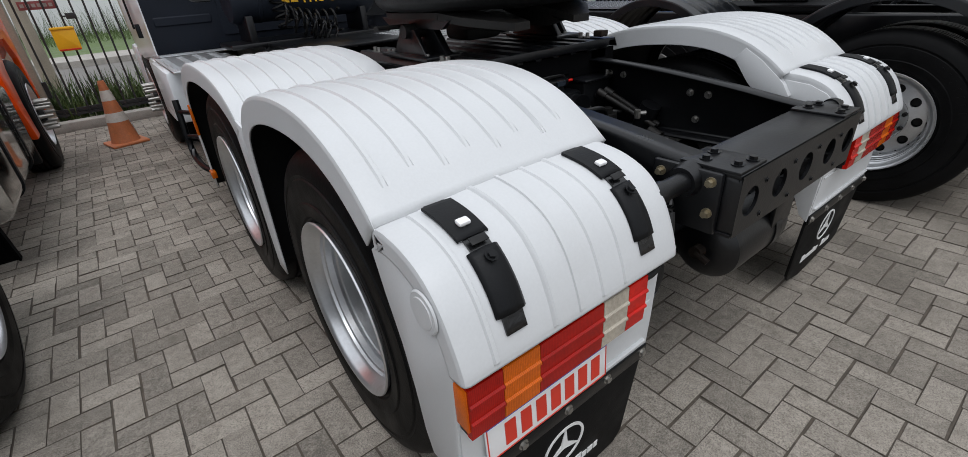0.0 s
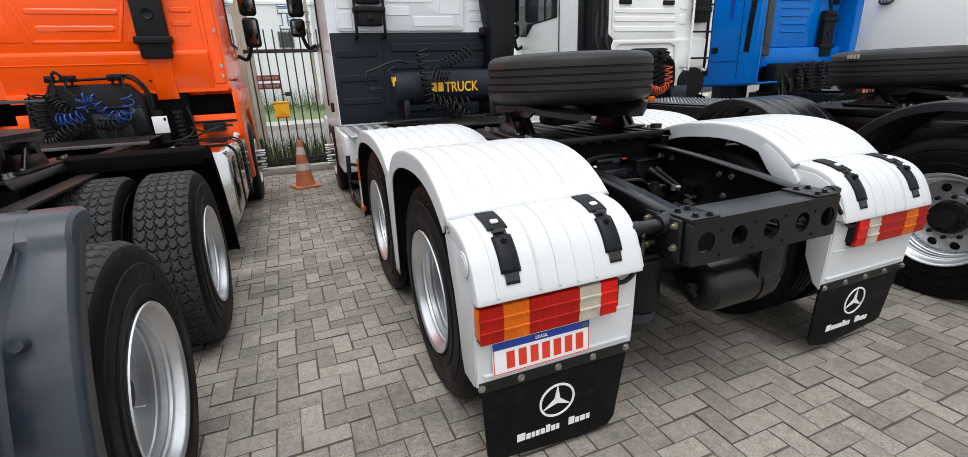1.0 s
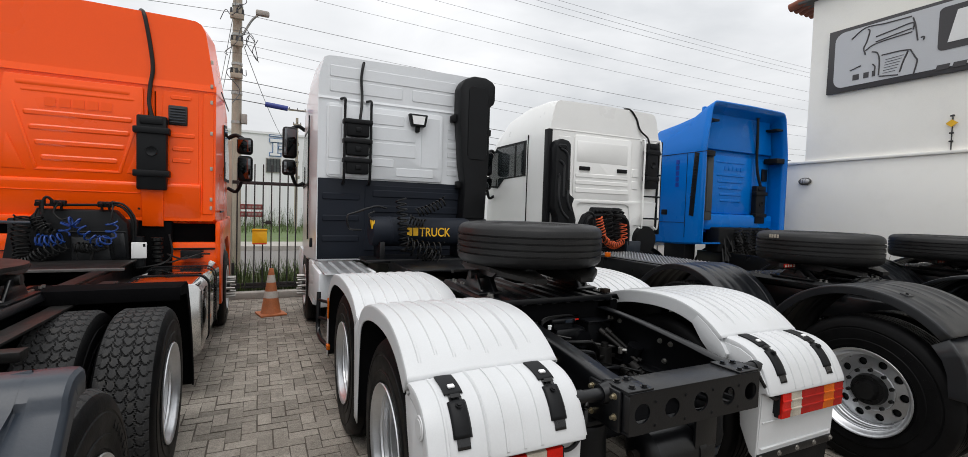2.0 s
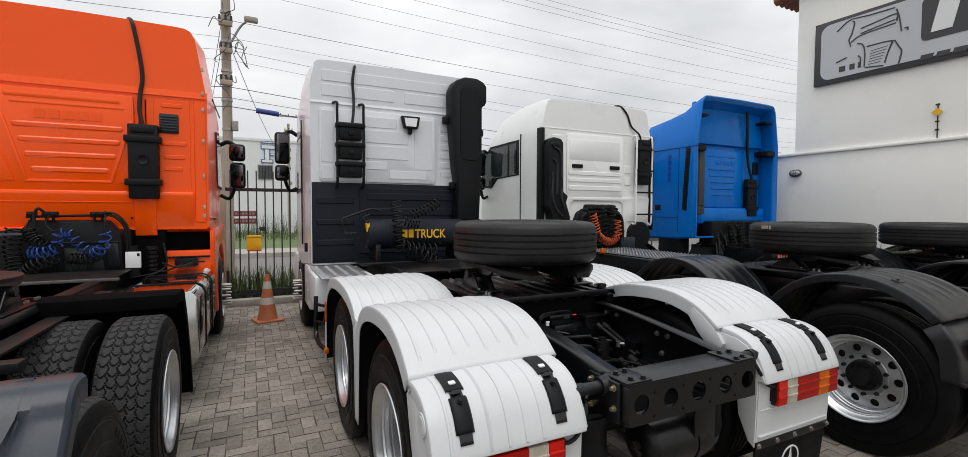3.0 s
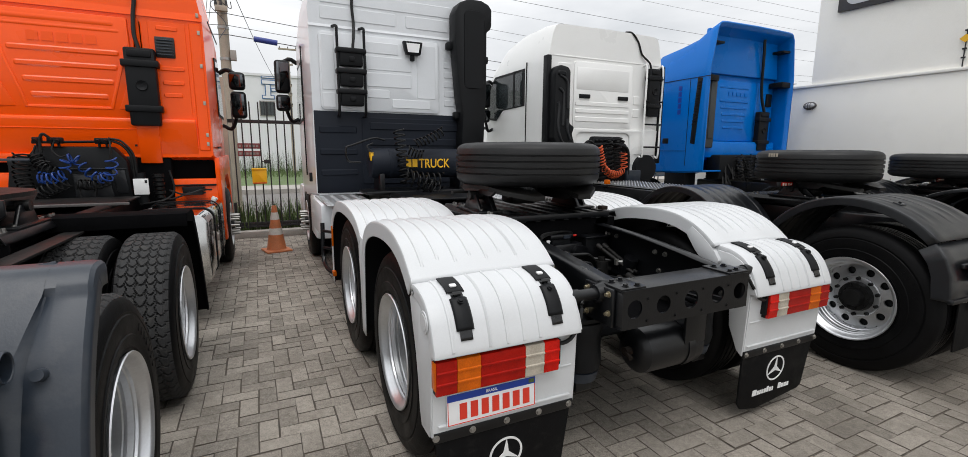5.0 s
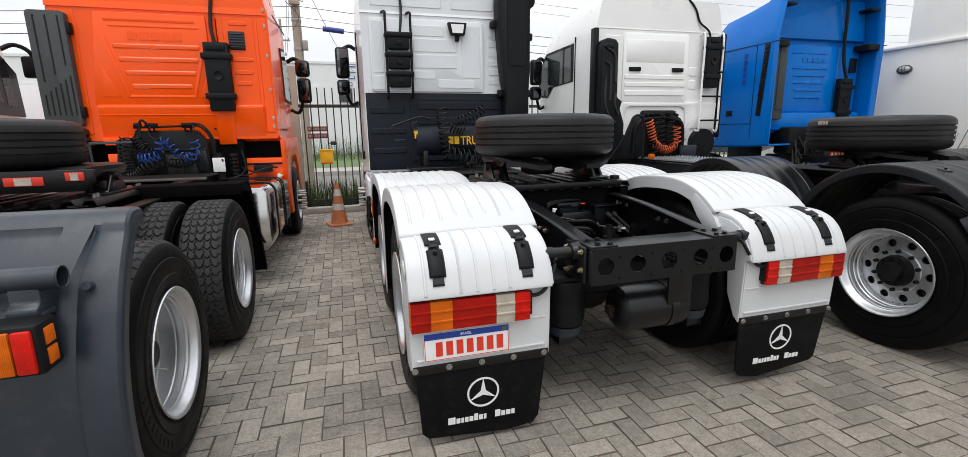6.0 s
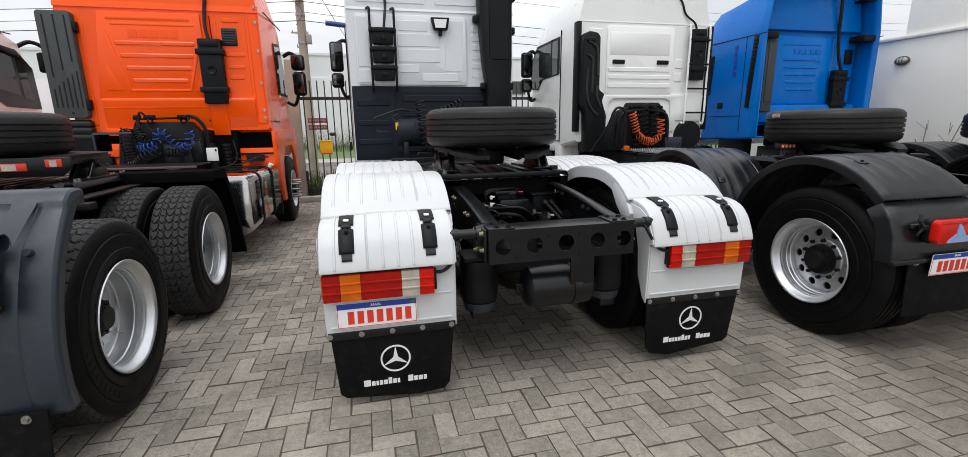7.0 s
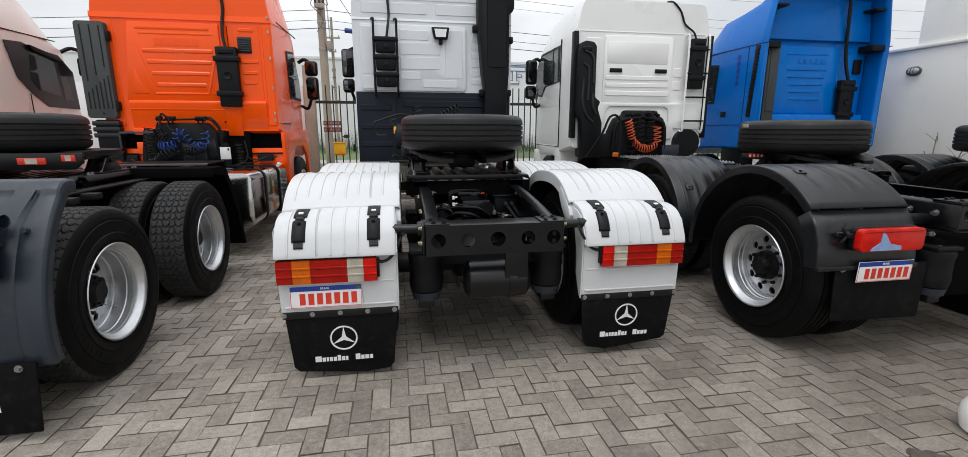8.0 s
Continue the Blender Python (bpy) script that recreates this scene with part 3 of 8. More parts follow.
def rim_mesh(deep=0.165):
    """A pressed steel disc wheel with ten hand holes; the disc lies deep behind the flange."""
    key = ("rim", deep)
    if key not in CACHE:
        bm = B()
        lathe(bm, [(0.030, 0.286), (0.012, 0.300), (-0.004, 0.309), (-0.009, 0.306), (-0.006, 0.298), (0.006, 0.288), (0.030, 0.280), (0.040, 0.268), (0.050, 0.266), (0.054, 0.260), (0.075, 0.2575), (0.080, 0.2605), (0.088, 0.2605), (0.093, 0.256), (deep - 0.030, 0.2545), (deep - 0.024, 0.2475), (deep - 0.012, 0.2475), (deep - 0.006, 0.252), (deep + 0.002, 0.250), (deep + 0.004, 0.238)], 80)
        lathe(bm, [(deep, 0.252), (deep + 0.05, 0.262), (0.255, 0.270), (0.275, 0.300), (0.282, 0.306)], 48)
        lathe(bm, [(deep - 0.008, 0.152), (deep - 0.014, 0.144), (deep - 0.014, 0.06)], 48)
        holes, seg = 10, 24
        corner = math.atan2(math.pi / holes * 0.196, 0.043)
        around = sorted([2 * math.pi * k / seg for k in range(seg)] + [corner, math.pi - corner, math.pi + corner, 2 * math.pi - corner])
        for s in range(holes):
            mid, half = 2 * math.pi * s / holes, math.pi / holes

            def put(r, th):
                x = deep + 0.004 - 0.012 * (0.238 - r) / (0.238 - 0.152)
                return bm.verts.new((x, r * math.cos(th), r * math.sin(th)))

            ring, edge, back = [], [], []
            for a in around:
                dr, dt = math.cos(a), math.sin(a)
                r, th = 0.196 + 0.027 * dr, mid + 0.028 * dt / 0.196
                ring.append(put(r, th))
                back.append(bm.verts.new((ring[-1].co.x + 0.012, ring[-1].co.y, ring[-1].co.z)))
                q = min(0.043 / max(abs(dr), 1e-6), half * 0.196 / max(abs(dt), 1e-6))
                edge.append(put(min(0.238, max(0.152, 0.196 + q * dr)), mid + q * dt / 0.196))
            for k in range(len(around)):
                j = (k + 1) % len(around)
                bm.faces.new((ring[k], ring[j], edge[j], edge[k]))
                bm.faces.new((ring[k], back[k], back[j], ring[j]))
        bmesh.ops.remove_doubles(bm, verts=bm.verts, dist=0.0004)
        bmesh.ops.scale(bm, verts=bm.verts, vec=(1, 0.966, 0.966))
        CACHE[key] = mesh_of("rim", bm, M["rim"], 34)
    return CACHE[key]


def hub_mesh(deep=0.165):
    key = ("hub", deep)
    if key not in CACHE:
        bm = B()
        rod(bm, (deep, 0, 0), (deep - 0.055, 0, 0), 0.112, 0.100, 28)
        rod(bm, (deep - 0.055, 0, 0), (deep - 0.095, 0, 0), 0.070, 0.058, 24)
        for k in range(10):
            a = 2 * math.pi * k / 10
            p = Vector((deep - 0.055, 0.085 * math.cos(a), 0.085 * math.sin(a)))
            rod(bm, p, p - Vector((0.012, 0, 0)), 0.009, n=6)
        CACHE[key] = mesh_of("hub", bm, M["hub"], 30)
    return CACHE[key]


def wheel(truck, x, y, right=False, tread="rib", twin=True, valve=False, caps=False, deep=0.165, marks=False):
    """A wheel whose outer face lies at x. Looking out to -x, or to +x when right."""
    m = pose(x, y, TYRE_R - 0.010, 0, 0, 180 if right else 0)
    w = part("wheel", rim_mesh(deep), M["rim"], truck, "silver steel disc wheel with round hand holes", at=m)
    part("tyre", tyre_mesh(tread), M["rubber"], w, "black truck tyre")
    part("hub", hub_mesh(deep), M["hub"], w, "dark wheel hub with a ring of bolts")
    if "nut" not in CACHE:
        CACHE["nut"] = mesh_of("wheel_nut", rod(B(), (0, 0, 0), (-0.024, 0, 0), 0.0145, 0.012, 6), M["hub"], 30)
    for k in range(10):
        a = 2 * math.pi * (k + 0.5) / 10
        part("wheel_nut", CACHE["nut"], None, w, at=Matrix.Translation((deep - 0.013, 0.134 * math.cos(a), 0.134 * math.sin(a))))
    # dark drum added so that nothing bright shows through the hand holes
    part("brake_drum", rod(B(), (deep + 0.03, 0, 0), (deep + 0.20, 0, 0), 0.225, n=40), M["frame"], w)
    if marks:
        for a0, n in ((35, 7), (215, 9)):
            for k in range(n):
                bar = part("letter_bar", box(B(), -0.0058, 0.0, -0.0060, 0.0060, -0.015, 0.015), M["rubber"], w, "raised plain bar on the sidewall")
                bar.matrix_basis = Matrix.Rotation(radians(a0 + 6.5 * k), 4, "X") @ Matrix.Translation((0, 0, 0.398))
    if twin:
        part("inner_tyre", tyre_mesh(tread), M["rubber"], w, at=pose(0.335, 0, 0))
        part("inner_rim", rim_mesh(deep), M["rim"], w, at=pose(0.335 + 0.285, 0, 0, 0, 0, 180))
    if valve:
        bm = rod(B(), (0.178, -0.121, -0.122), (0.118, -0.145, -0.146), 0.0035, n=8)
        rod(bm, (0.124, -0.143, -0.144), (0.112, -0.147, -0.148), 0.0055, n=8)
        part("valve_stem", bm, M["steel"], w)
    if caps:
        for k in range(10):
            a = 2 * math.pi * k / 10
            bm = B()
            p = Vector((deep - 0.05, 0.135 * math.cos(a), 0.135 * math.sin(a)))
            rod(bm, p, p - Vector((0.06 + deep * 0.9, 0, 0)), 0.020, 0.015, 12)
            part("nut_cover", bm, M["steel"], w, "steel nut cover")
    return w


def chassis(truck, y0=-0.09, y1=5.2, top=0.93, low=0.66, rise=0.10, high=0.155):
    """Two channel rails, cross members and the rear beam."""
    line = bend([(0, a, top + b * rise) for a, b in ((y0, 0.0), (0.10, 0.2), (0.28, 0.45), (0.56, 0.76), (0.85, 0.95), (1.10, 1.0), (1.6, 1.0), (y1, 1.0))], 5)
    for s in (-1, 1):
        bm = B()
        rings = []
        for _, y, z in line:
            f = min(1.0, max(0.0, (y - y0) / (1.2 - y0)))
            foot = low + 0.11 - 0.05 * f
            ring = [(0.318, z), (0.386, z), (0.395, z - 0.0025), (0.402, z - 0.009), (0.405, z - 0.018), (0.405, foot + 0.018), (0.402, foot + 0.009), (0.395, foot + 0.0025), (0.386, foot), (0.318, foot)]
            rings.append([bm.verts.new((s * x, y, h)) for x, h in ring])
        for a, b in zip(rings, rings[1:]):
            for k in range(9):
                bm.faces.new((a[k], a[k + 1], b[k + 1], b[k]))
        rail = part("frame_rail", bm, M["frame"], truck, "black painted steel chassis rail", smooth=40, solid=0.008)
        where = ((0.02, 0.85), (0.02, 0.80), (0.12, 0.88), (0.42, 0.93), (0.50, 0.93), (0.46, 0.82), (0.85, 0.97), (0.93, 0.97))
        bolts(rail, [((s * 0.405, y, z), (s, 0, 0)) for y, z in where], "brass", 0.009, 0.016)
        bolts(rail, [((s * 0.396, y, z), (-s, 0, 0)) for y, z in where], "steel", 0.011, 0.016)
    # rear beam: front plate with round holes, folded top
    bm = B()
    x0, x1, z0, z1 = -0.405, 0.405, top - high, top + 0.004
    cells = [(-0.335, 0.042), (-0.165, 0.042), (0.010, 0.044), (0.190, 0.042), (0.345, 0.042)]
    xs = [x0] + [(cells[i][0] + cells[i + 1][0]) / 2 for i in range(4)] + [x1]
    zc = (z0 + z1) / 2
    for (cx, r), a, b in zip(cells, xs, xs[1:]):
        seg = 28
        for y in (y0, y0 + 0.009):
            ring, edge = [], []
            for k in range(seg):
                t = 2 * math.pi * k / seg
                c, s = math.cos(t), math.sin(t)
                q = min(((b - cx) if c > 0 else (cx - a)) / max(abs(c), 1e-6), ((z1 - zc) if s > 0 else (zc - z0)) / max(abs(s), 1e-6))
                ring.append(bm.verts.new((cx + r * c, y, zc + r * s)))
                edge.append(bm.verts.new((cx + q * c, y, zc + q * s)))
            for ca, cz in ((a, z0), (a, z1), (b, z0), (b, z1)):
                near = min(edge, key=lambda v: (v.co.x - ca) ** 2 + (v.co.z - cz) ** 2)
                near.co.x, near.co.z = ca, cz
            for k in range(seg):
                j = (k + 1) % seg
                bm.faces.new((ring[k], ring[j], edge[j], edge[k]))
            if y == y0:
                first = ring
            else:
                for k in range(seg):
                    j = (k + 1) % seg
                    bm.faces.new((first[k], first[j], ring[j], ring[k]))
    bmesh.ops.remove_doubles(bm, verts=bm.verts, dist=0.0005)
    beam = part("rear_beam", bm, M["frame"], truck, "black rear cross beam with round holes")
    part("top_flange", box(B(), x0 - 0.002, x1 + 0.002, y0 + 0.004, y0 + 0.17, z1 - 0.009, z1 + 0.002, 0.003), M["frame"], beam)
    part("lower_flange", box(B(), x0 - 0.002, x1 + 0.002, y0 + 0.004, y0 + 0.09, z0 - 0.002, z0 + 0.009, 0.003), M["frame"], beam)
    for s in (-1, 1):
        part("gusset", box(B(), s * 0.41, s * 0.27, y0 + 0.007, y0 + 0.17, z1 + 0.001, z1 + 0.010, 0.002), M["frame"], beam)
    for s in (-1, 1):
        bolts(beam, [((s * dx, y0 + dy, z1 + 0.010), (0, 0, 1)) for dx, dy in ((0.30, 0.03), (0.36, 0.04), (0.31, 0.13), (0.37, 0.12))], "frame", 0.011, 0.012)
        bolts(beam, [((s * x, y0, z0 + z), (0, -1, 0)) for x, z in ((0.26, 0.025), (0.26, 0.125), (0.085, 0.025), (0.085, 0.13))], "frame", 0.006, 0.005)
    for y, z, r in ((1.0, 0.84, 0.06), (2.6, 0.86, 0.07), (3.9, 0.86, 0.07)):
        part("cross_member", rod(B(), (-0.40, y, z), (0.40, y, z), r, n=20), M["frame"], truck)


def engine(truck, y0=4.75, y1=6.35):
    """Unseen engine, gearbox and shaft between the rails, added to block light under a cab."""
    bm = box(B(), -0.42, 0.42, y0 + 0.35, y1, 0.36, 1.12, 0.06)
    box(bm, -0.30, 0.30, y0 - 0.75, y0 + 0.36, 0.42, 0.92, 0.08)
    rod(bm, (0, y0 - 0.75, 0.66), (0, y0 - 2.4, 0.60), 0.055, n=16)
    part("engine", bm, M["greasy"], truck, "unseen dark engine and gearbox mass added to block light")
    part("front_axle", box(B(), -0.95, 0.95, y0 + 0.85, y0 + 1.05, 0.42, 0.56, 0.03), M["frame"], truck)


def lathe_z(bm, x, y, prof):
    """A profile of (z, r) turned about an upright line."""
    t = B()
    lathe(t, prof, 32)
    bmesh.ops.transform(t, matrix=Matrix.Translation((x, y, 0)) @ Matrix.Rotation(radians(-90), 4, "Y"), verts=t.verts)
    return join(bm, t)


def under_gear(truck, axles):
    """Axles, air springs, valves and hoses between the rails."""
    for y in axles:
        bm = B()
        rod(bm, (-0.95, y, 0.52), (0.95, y, 0.52), 0.075, n=20)
        t = B()
        bmesh.ops.create_uvsphere(t, u_segments=20, v_segments=14, radius=0.21)
        join(bm, t, Matrix.Translation((0, y + 0.03, 0.53)) @ Matrix.Diagonal((1, 0.95, 1, 1)))
        rod(bm, (0, y + 0.1, 0.55), (0, y + 0.42, 0.60), 0.10, 0.07, 20)
        part("axle", bm, M["greasy"], truck, "greasy black drive axle")
        for s in (-1, 1):
            ya = y - 0.49
            bm = lathe_z(B(), s * 0.395, ya, [(0.47, 0.085), (0.485, 0.102), (0.53, 0.110), (0.58, 0.105), (0.66, 0.105), (0.70, 0.113), (0.725, 0.106), (0.73, 0.09)])
            box(bm, s * 0.30, s * 0.50, ya - 0.10, ya + 0.10, 0.73, 0.755, 0.006)
            spring = part("air_spring", bm, M["plastic"], truck, "black rubber air spring")
            bm = rod(B(), (s * 0.395, ya, 0.425), (s * 0.395, ya, 0.475), 0.088, 0.100, 24)
            part("piston", bm, M["grey"], spring, "dark grey air spring piston")
            bm = B()
            box(bm, s * 0.35, s * 0.45, y - 0.55, y + 0.30, 0.37, 0.425, 0.01)
            part("spring_arm", bm, M["frame"], truck)
            part("damper", rod(rod(B(), (s * 0.36, y + 0.18, 0.40), (s * 0.36, y + 0.06, 0.66), 0.035), (s * 0.36, y + 0.06, 0.66), (s * 0.36, y - 0.02, 0.86), 0.045), M["frame"], truck)


def rear_tank(truck, x0=-0.16, x1=0.33, y=0.09, z=0.535, r=0.118):
    bm = B()
    lathe(bm, [(x0, 0.002), (x0, 0.05), (x0 + 0.012, 0.09), (x0 + 0.035, r - 0.004), (x0 + 0.06, r), (x1 - 0.06, r), (x1 - 0.035, r - 0.004), (x1 - 0.012, 0.09), (x1, 0.05), (x1, 0.002)], 40)
    bmesh.ops.translate(bm, verts=bm.verts, vec=(0, y, z))
    tank = part("air_tank", bm, M["frame"], truck, "black cylindrical air tank")
    bm = B()
    lathe(bm, [(0.10, r), (0.10, r + 0.005), (0.145, r + 0.005), (0.145, r)], 40)
    bmesh.ops.translate(bm, verts=bm.verts, vec=(0, y, z))
    box(bm, 0.07, 0.21, y - 0.115, y - 0.10, z + 0.03, z + 0.22, 0.003)
    part("strap", bm, M["frame"], tank)
    bm = B()
    rod(bm, (x0, y, z), (x0 - 0.035, y, z), 0.022, n=10)
    rod(bm, (x0 - 0.03, y, z), (x0 - 0.03, y - 0.045, z - 0.02), 0.012, n=8)
    part("drain_valve", bm, M["rusty"], tank, "rusty drain valve")


def clutter(truck, seed=3):
    """Valves, lines and brackets between the rails."""
    rnd = random.Random(seed)
    # added plate: hides bright ground that would show between the rails
    part("belly_plate", box(B(), -0.385, 0.385, 0.12, 1.15, 0.640, 0.652, 0.003), M["guard_fill"], truck, "dull black plate added to darken the space between the rails")
    bm = B()
    box(bm, -0.05, 0.16, 1.02, 1.26, 0.84, 0.98, 0.012)
    box(bm, -0.06, 0.17, 1.00, 1.28, 0.985, 0.995, 0.002)
    part("valve_block", bm, M["frame"], truck, "black valve block with flat lid")
    for x, y, z, r, h in ((-0.22, 0.92, 0.88, 0.055, 0.10), (-0.12, 0.72, 0.80, 0.05, 0.13), (0.25, 0.82, 0.82, 0.05, 0.11), (-0.28, 1.25, 0.93, 0.05, 0.08), (0.06, 0.60, 0.72, 0.06, 0.10)):
        bm = B()
        rod(bm, (x, y, z - h), (x, y, z), r, r * 0.9, 18)
        rod(bm, (x, y, z), (x, y, z + 0.025), r * 0.5, n=10)
        box(bm, x - r * 1.2, x + r * 1.2, y - r * 0.7, y + r * 0.7, z - h * 0.6, z - h * 0.4, 0.005)
        part("valve", bm, M["greasy"], truck)
    for x, y, z in ((-0.30, 0.98, 0.97), (-0.14, 1.08, 0.93), (-0.22, 0.78, 0.90), (0.27, 0.95, 0.88), (0.2, 0.62, 0.84)):
        bm = B()
        rod(bm, (x, y, z), (x, y, z + 0.035), 0.014, n=8)
        rod(bm, (x, y, z + 0.02), (x + 0.03, y - 0.02, z + 0.02), 0.009, n=8)
        part("fitting", bm, M["steel"], truck, "small bright pipe fitting")
    for k in range(20):
        bm = B()
        x, y = rnd.uniform(-0.33, 0.33), rnd.uniform(0.45, 1.1)
        z = rnd.uniform(0.72, 0.90)
        p = [Vector((x, y, z))]
        for j in range(4):
            p.append(p[-1] + Vector((rnd.uniform(-0.16, 0.16), rnd.uniform(0.02, 0.28), rnd.uniform(-0.05, 0.06))))
        p = [Vector((max(-0.37, min(0.37, q.x)), q.y, max(0.68, min(0.96, q.z)))) for q in p]
        tube(bm, bend(p, 6), rnd.choice((0.006, 0.008, 0.010)), 7)
        part("air_line", bm, M["hose_black"], truck, "thin black air line")
    bm = B()
    tube(bm, bend([(-0.25, 0.72, 0.80), (-0.16, 0.62, 0.88), (-0.05, 0.58, 0.88), (0.04, 0.66, 0.82)], 8), 0.013, 8)
    tube(bm, bend([(-0.20, 0.60, 0.74), (-0.10, 0.52, 0.80), (0.05, 0.52, 0.80), (0.18, 0.60, 0.76)], 8), 0.011, 8)
    part("brake_hose", bm, M["plastic"], truck)


def rail_gear(truck):
    """The valve unit, its box and hoses that show between the rails of the white truck."""
    # dark backing added to mask bright ground behind the valve gear
    part("bulkhead", box(B(), -0.39, 0.39, 1.36, 1.38, 0.66, 1.025), M["guard_fill"], truck)
    unit = part("valve_unit", box(B(), -0.07, 0.16, 0.90, 1.00, 0.80, 0.935, 0.018), M["frame"], truck, "black air valve unit")
    part("unit_cap", box(B(), -0.10, 0.08, 0.91, 0.99, 0.965, 0.998, 0.008), M["frame"], unit)
    part("unit_foot", box(B(), -0.08, 0.06, 0.92, 0.98, 0.93, 0.968, 0.004), M["plastic"], unit)
    part("unit_plate", box(B(), 0.0, 0.05, 0.903, 0.911, 0.972, 0.992), M["grey"], unit)
    part("red_tip", rod(B(), (0.08, 0.93, 0.982), (0.11, 0.92, 0.985), 0.006, n=10), M["bright_red"], unit, "small red plug")
    part("unit_drum", rod(B(), (0.115, 0.86, 0.865), (0.115, 0.95, 0.865), 0.058, n=24), M["frame"], unit)
    for x, y, z in ((-0.14, 0.88, 0.96), (-0.14, 0.88, 0.91)):
        bm = rod(B(), (x, y, z - 0.012), (x, y, z + 0.012), 0.011, n=12)
        rod(bm, (x, y, z), (x + 0.03, y + 0.03, z), 0.007, n=10)
        part("pale_fitting", bm, M["plate_white"], unit, "pale plastic pipe fitting")
    bm = rod(B(), (0.175, 0.90, 0.84), (0.175, 0.87, 0.84), 0.022, n=14)
    rod(bm, (0.175, 0.87, 0.84), (0.175, 0.85, 0.84), 0.012, n=6)
    part("steel_fitting", bm, M["steel"], unit)
    case = part("control_box", prism(B(), [(0.205, 0.79), (0.37, 0.79), (0.385, 0.955), (0.19, 0.955)], "y", 0.92, 1.14, 0.010), M["plastic"], truck, "black control box with flat lid")
    part("lid", box(B(), 0.175, 0.392, 0.895, 1.16, 0.957, 0.969, 0.004), M["frame"], case)
    part("stud", rod(B(), (0.37, 0.93, 0.955), (0.37, 0.93, 0.99), 0.008, n=8), M["steel"], case)
    for dx in (0.0, 0.05):
        bm = rod(B(), (0.345 + dx * 0.6, 0.62, 0.77), (0.285 + dx, 0.86, 0.885), 0.013, n=12)
        rod(bm, (0.285 + dx, 0.86, 0.885), (0.275 + dx, 0.90, 0.905), 0.019, n=12)
        part("levelling_rod", bm, M["greasy"], truck, "thin greasy levelling rod")
    for k in range(4):
        d = 0.016 * k
        part("brake_hose", tube(B(), bend([(-0.17 - d, 0.86, 0.83 + d), (-0.08, 0.74 - d, 0.885 + d * 0.6), (0.03, 0.72 - d, 0.875 + d * 0.6), (0.10 + d, 0.80 - d, 0.80), (0.11 + d, 0.86, 0.72)], 8), 0.010, 8), M["hose_black"], truck, "black rubber brake hose")
    for k in range(3):
        part("cable", tube(B(), bend([(-0.15, 0.94, 0.88 + 0.03 * k), (-0.17, 0.92, 0.97 + 0.012 * k), (-0.10, 0.93, 1.0 + 0.006 * k), (0.02 + 0.03 * k, 0.95, 1.003), (0.10 + 0.02 * k, 1.0, 0.94)], 8), 0.007, 7), M["hose_black"], truck)
    for x, z in ((0.30, 0.74), (0.22, 0.73)):
        bm = rod(B(), (x, 0.56, z), (x, 0.62, z + 0.02), 0.026, n=14)
        rod(bm, (x, 0.52, z - 0.01), (x, 0.56, z), 0.015, n=10)
        part("valve", bm, M["greasy"], truck)


